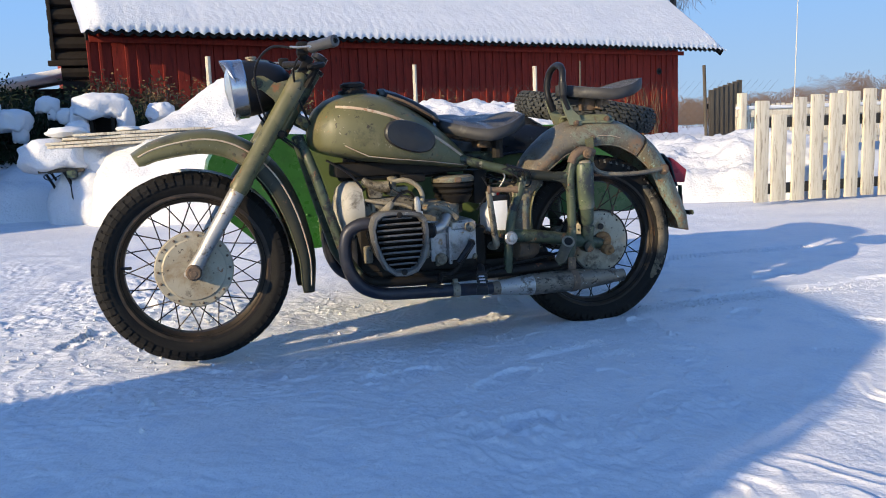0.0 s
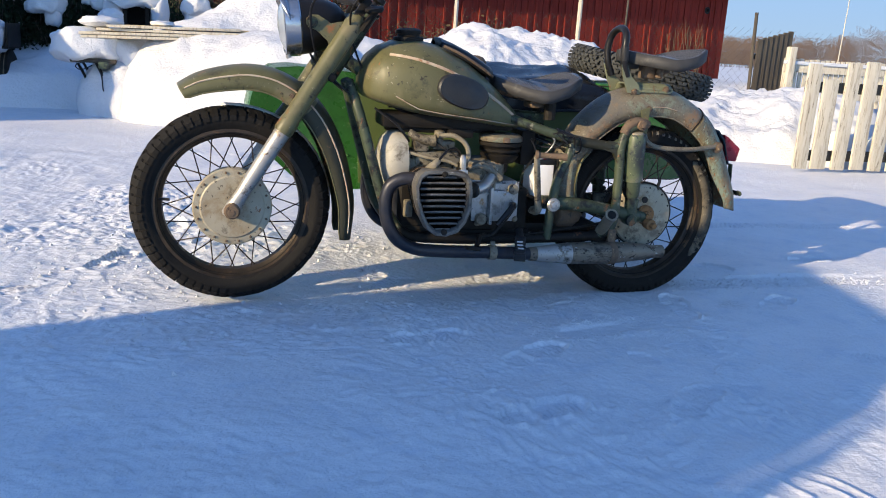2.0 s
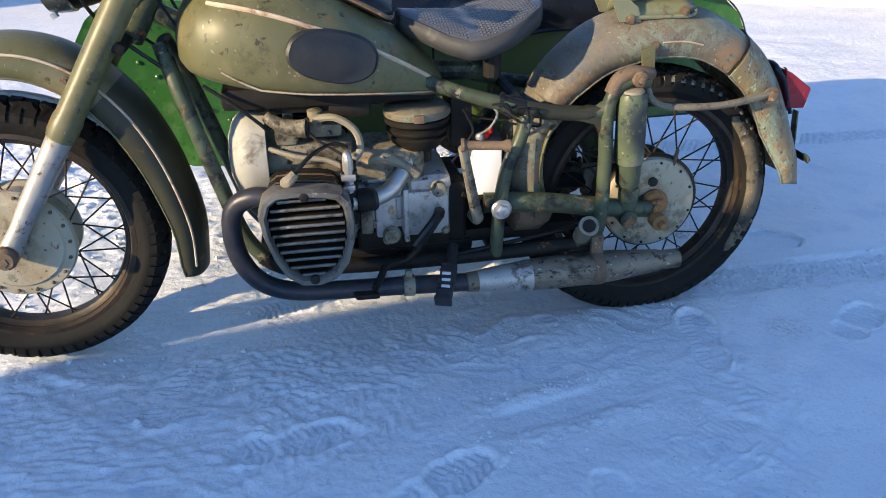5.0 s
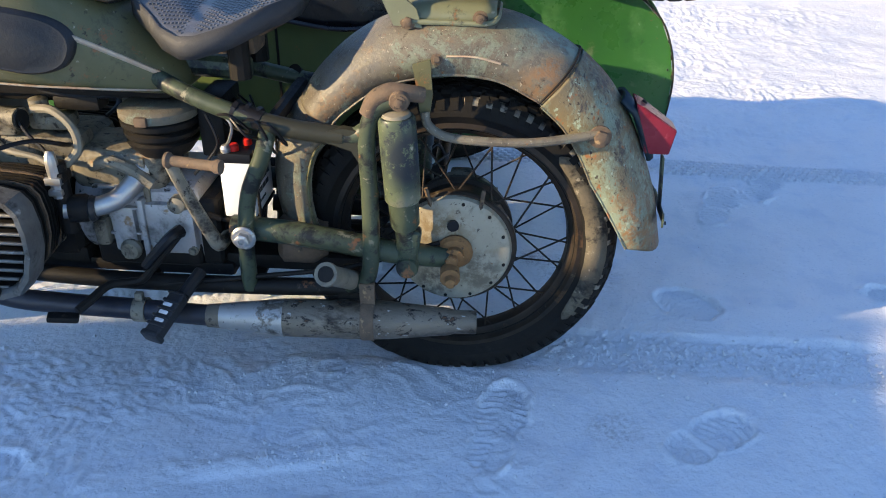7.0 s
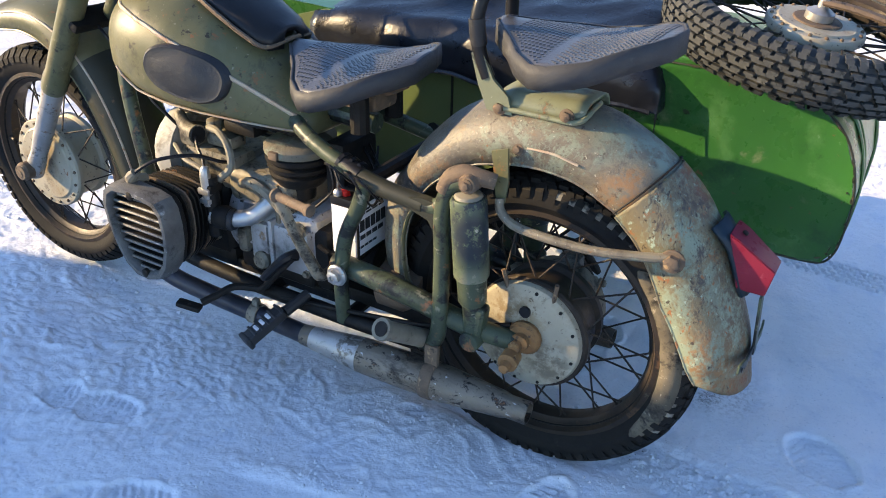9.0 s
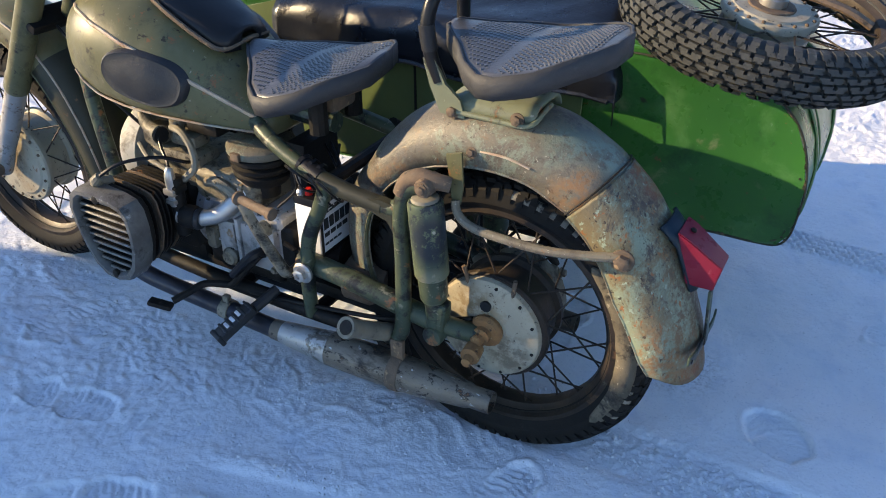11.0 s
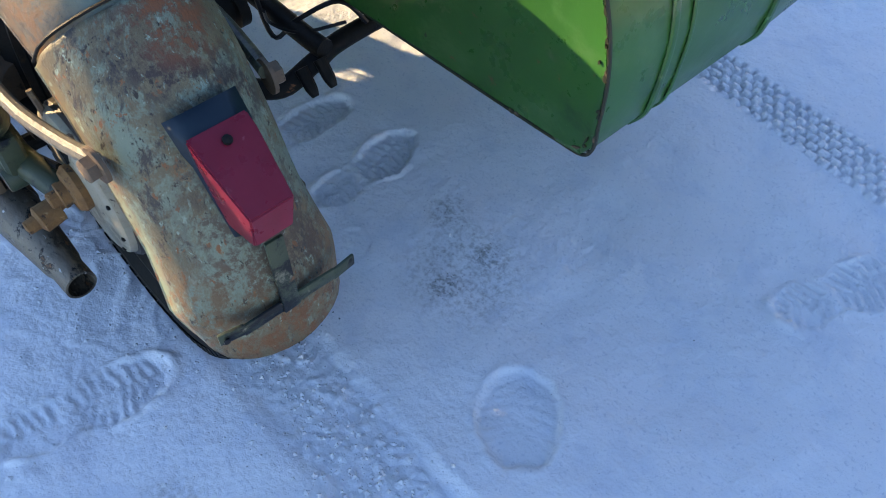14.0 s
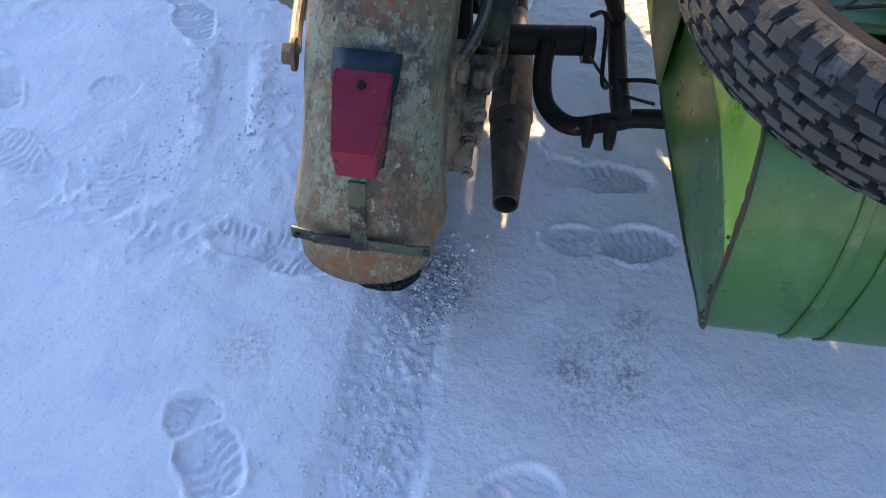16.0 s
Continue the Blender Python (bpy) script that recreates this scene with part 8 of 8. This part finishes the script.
# chassis
for pts, r in (([(-0.9, 0.37, 0.29), (-0.5, 0.368, 0.285), (-0.13, 0.368, 0.28), (-0.05, 0.372, 0.278)], 0.018),
               ([(-0.20, 0.235, 0.31), (-0.165, 0.232, 0.265), (-0.115, 0.245, 0.232), (-0.07, 0.29, 0.228), (-0.065, 0.36, 0.25), (-0.07, 0.46, 0.265), (-0.07, 0.9, 0.27)], 0.0175),
               ([(-0.9, 0.13, 0.27), (-0.9, 0.3, 0.28), (-0.9, 0.9, 0.27)], 0.020),
               ([(-0.05, 0.92, 0.28), (-0.9, 0.92, 0.28)], 0.02),
               ([(-0.35, 0.13, 0.60), (-0.33, 0.25, 0.5), (-0.31, 0.37, 0.30)], 0.014)):
    bm = fresh()
    tube(bm, [Vector(p) - SC for p in pts], r, 12)
    part("chassis_tube", bm, DARK_IRON, sidecar, "greasy black chassis tube")
bm = fresh()
tube(bm, [Vector((-0.215, 0.165, 0.295)) - SC, Vector((-0.23, 0.315, 0.30)) - SC], 0.028, 16)
tube(bm, [Vector((-0.218, 0.30, 0.298)) - SC, Vector((-0.219, 0.32, 0.298)) - SC], 0.034, 16)
part("clamp_barrel", bm, DARK_IRON, sidecar, "black mounting clamp")
for y in (0.318, 0.356):
    bm = fresh()
    tube(bm, [Vector((-0.045, y, 0.27)) - SC, Vector((-0.022, y, 0.244)) - SC, Vector((-0.010, y, 0.232)) - SC], [0.012, 0.011, 0.006], 10)
    part("clamp_bolt", bm, DARK_IRON, sidecar)
bm = fresh()
tube(bm, [Vector(p) - SC for p in ((-0.25, 0.31, 0.34), (-0.2, 0.33, 0.37), (-0.17, 0.345, 0.25), (-0.12, 0.37, 0.30), (-0.08, 0.43, 0.33), (-0.06, 0.47, 0.28))], 0.0045, 6)
tube(bm, [Vector(p) - SC for p in ((-0.10, 0.30, 0.36), (-0.14, 0.33, 0.30), (-0.10, 0.36, 0.29), (-0.05, 0.42, 0.31))], 0.003, 6)
part("brake_hose", bm, BLACK_ENAMEL, sidecar)
sc_wheel, sc_hub = wheel("sidecar_wheel", sidecar, Vector((-0.12, 1.17, 0.31)) - SC, 0.32, 0.05, 46, REAR_TREAD, 0.0, 0.12, None, "spoked sidecar wheel", 4, spokes=20)
bm = fresh()
tube(bm, [Vector((-0.12, 0.92, 0.29)) - SC, Vector((-0.12, 1.2, 0.31)) - SC], 0.02, 10)
part("axle", bm, DARK_IRON, sidecar)
bm = fresh()
lathe(bm, [(0.048, 0), (0.05, 0.012), (0.038, 0.03), (0.018, 0.038), (0.0, 0.04)], Vector((-0.47, 0.62, 0.800)) - SC, (0, 0, 1), 24)
part("round_cap", bm, RUSTY, sidecar, "brown round cap on the tub")

# tarpaulin over the cockpit
cover = thing("tarpaulin", "black creased tarpaulin spread over the sidecar", "tarpaulin", at=(-0.35, 0.65, 0.7))
bm = fresh()
rows = []
for i in range(46):
    x = -0.88 + 0.93 * i / 45
    row = []
    end = min(1, (0.05 - x) / 0.09)
    fore = min(1, (x + 0.88) / 0.1)
    for j in range(40):
        v = j / 39
        y, z = float(np.interp(v, [0, 0.10, 0.16, 0.5, 0.84, 0.9, 1], [0.386, 0.390, 0.415, 0.66, 0.99, 1.02, 1.03])), float(np.interp(v, [0, 0.10, 0.16, 0.5, 0.84, 0.9, 1], [0.625, 0.70, 0.752, 0.812, 0.765, 0.70, 0.63]))
        # hem kept low here so the cloth throws more shade on the tub
        if v < 0.5:
            z = max(z, 0.625 + 0.020 * min(1.0, max(0.0, (x + 0.30) / 0.28)))
        top = max(0, z - 0.70)
        z = z - top * (1 - max(0, end) ** 0.5) * 0.55 - top * (1 - fore) * 0.5
        if v < 0.16:
            z += 0.02 * noise.noise((x * 4, 0.3, 1)) * (0.16 - v) / 0.16
            y += -0.012 + 0.012 * noise.noise((x * 9, v * 4, 2))
        crease = 0.010 * noise.noise((x * 5 + y * 4, y * 9, 5)) + 0.007 * (1 - abs(noise.noise((x * 7 - y * 10, y * 3, 8)))) ** 3
        row.append((x + 0.35, y - 0.65 + 0.3 * crease, z - 0.7 + crease))
    rows.append(row)
rows.append([(0.062 + 0.35 + 0.006 * noise.noise((0, p[1] * 8, 1)), p[1], min(p[2] + 0.0, 0.0 - 0.02 * abs(noise.noise((p[1] * 6, 0, 0))))) for p in rows[-1]])
# added low end flap, shaped for its shadow on the green side
rows.append([(0.066 + 0.35 + 0.01 * noise.noise((3, p[1] * 8, 1)), p[1], p[2] - 0.050 + 0.008 * noise.noise((p[1] * 9, 0, 0))) for p in rows[-1]])
part("cloth", sheet(bm, rows), TARP, cover, "", 70, 0.003)
for k in (0, 39):
    bm = fresh()
    tube(bm, [r[k] for r in rows[:46:3]], 0.006, 6, 2)
    part("hem", bm, TARP, cover, "doubled hem")

# spare wheel lying tilted on the tail
spare = thing("spare_wheel", "spare wheel with blocky worn tyre lying tilted on the sidecar's tail", "wheel", at=(0.305, 0.63, 0.806))
rim_ob2, hub_ob2 = wheel("rim", spare, Vector((0, 0, 0)), 0.325, 0.052, 72, REAR_TREAD, 0.010, 0.105, None, "rusty spoked rim", 6, plate_y=-0.012, deep=0.014)
part("hub_face", lathe(fresh(), [(0.0, -0.0235), (0.050, -0.0235), (0.052, -0.0215), (0.052, -0.018)], (0, 0, 0), (0, 1, 0), 32), RUSTY, hub_ob2, "rusty dished hub face")
for child in rim_ob2.children:
    if child.name.startswith("t"):
        child.data.materials[0] = DUSTY_RUBBER
drop = Vector((0.53, -0.27, -0.111)).normalized()
up = (Vector((0, 0, 1)) - drop * drop.z).normalized()
acrossw = up.cross(drop)
spare.matrix_world = Matrix.Translation((0.305, 0.63, 0.806)) @ Matrix((( drop.x, up.x * -1, -acrossw.x * -1, 0), (drop.y, -up.y, acrossw.y, 0), (drop.z, -up.z, acrossw.z, 0), (0, 0, 0, 1)))
bm = fresh()
lathe(bm, [(0.024, 0), (0.03, 0.004), (0.03, 0.02), (0.012, 0.03), (0.011, 0.05), (0.006, 0.054)], (0, -0.02, 0), (0, -1, 0), 18)
part("hub_cap", bm, STEEL, rim_ob2)
bm = fresh()
tube(bm, [(0.0, -0.06, 0.0), (0.06, -0.065, 0.02), (0.14, -0.06, 0.05), (0.19, -0.045, 0.07)], 0.008, 8, squash=1.8)
part("hold_down_bar", bm, RUSTY, rim_ob2, "rusty hold-down bar")
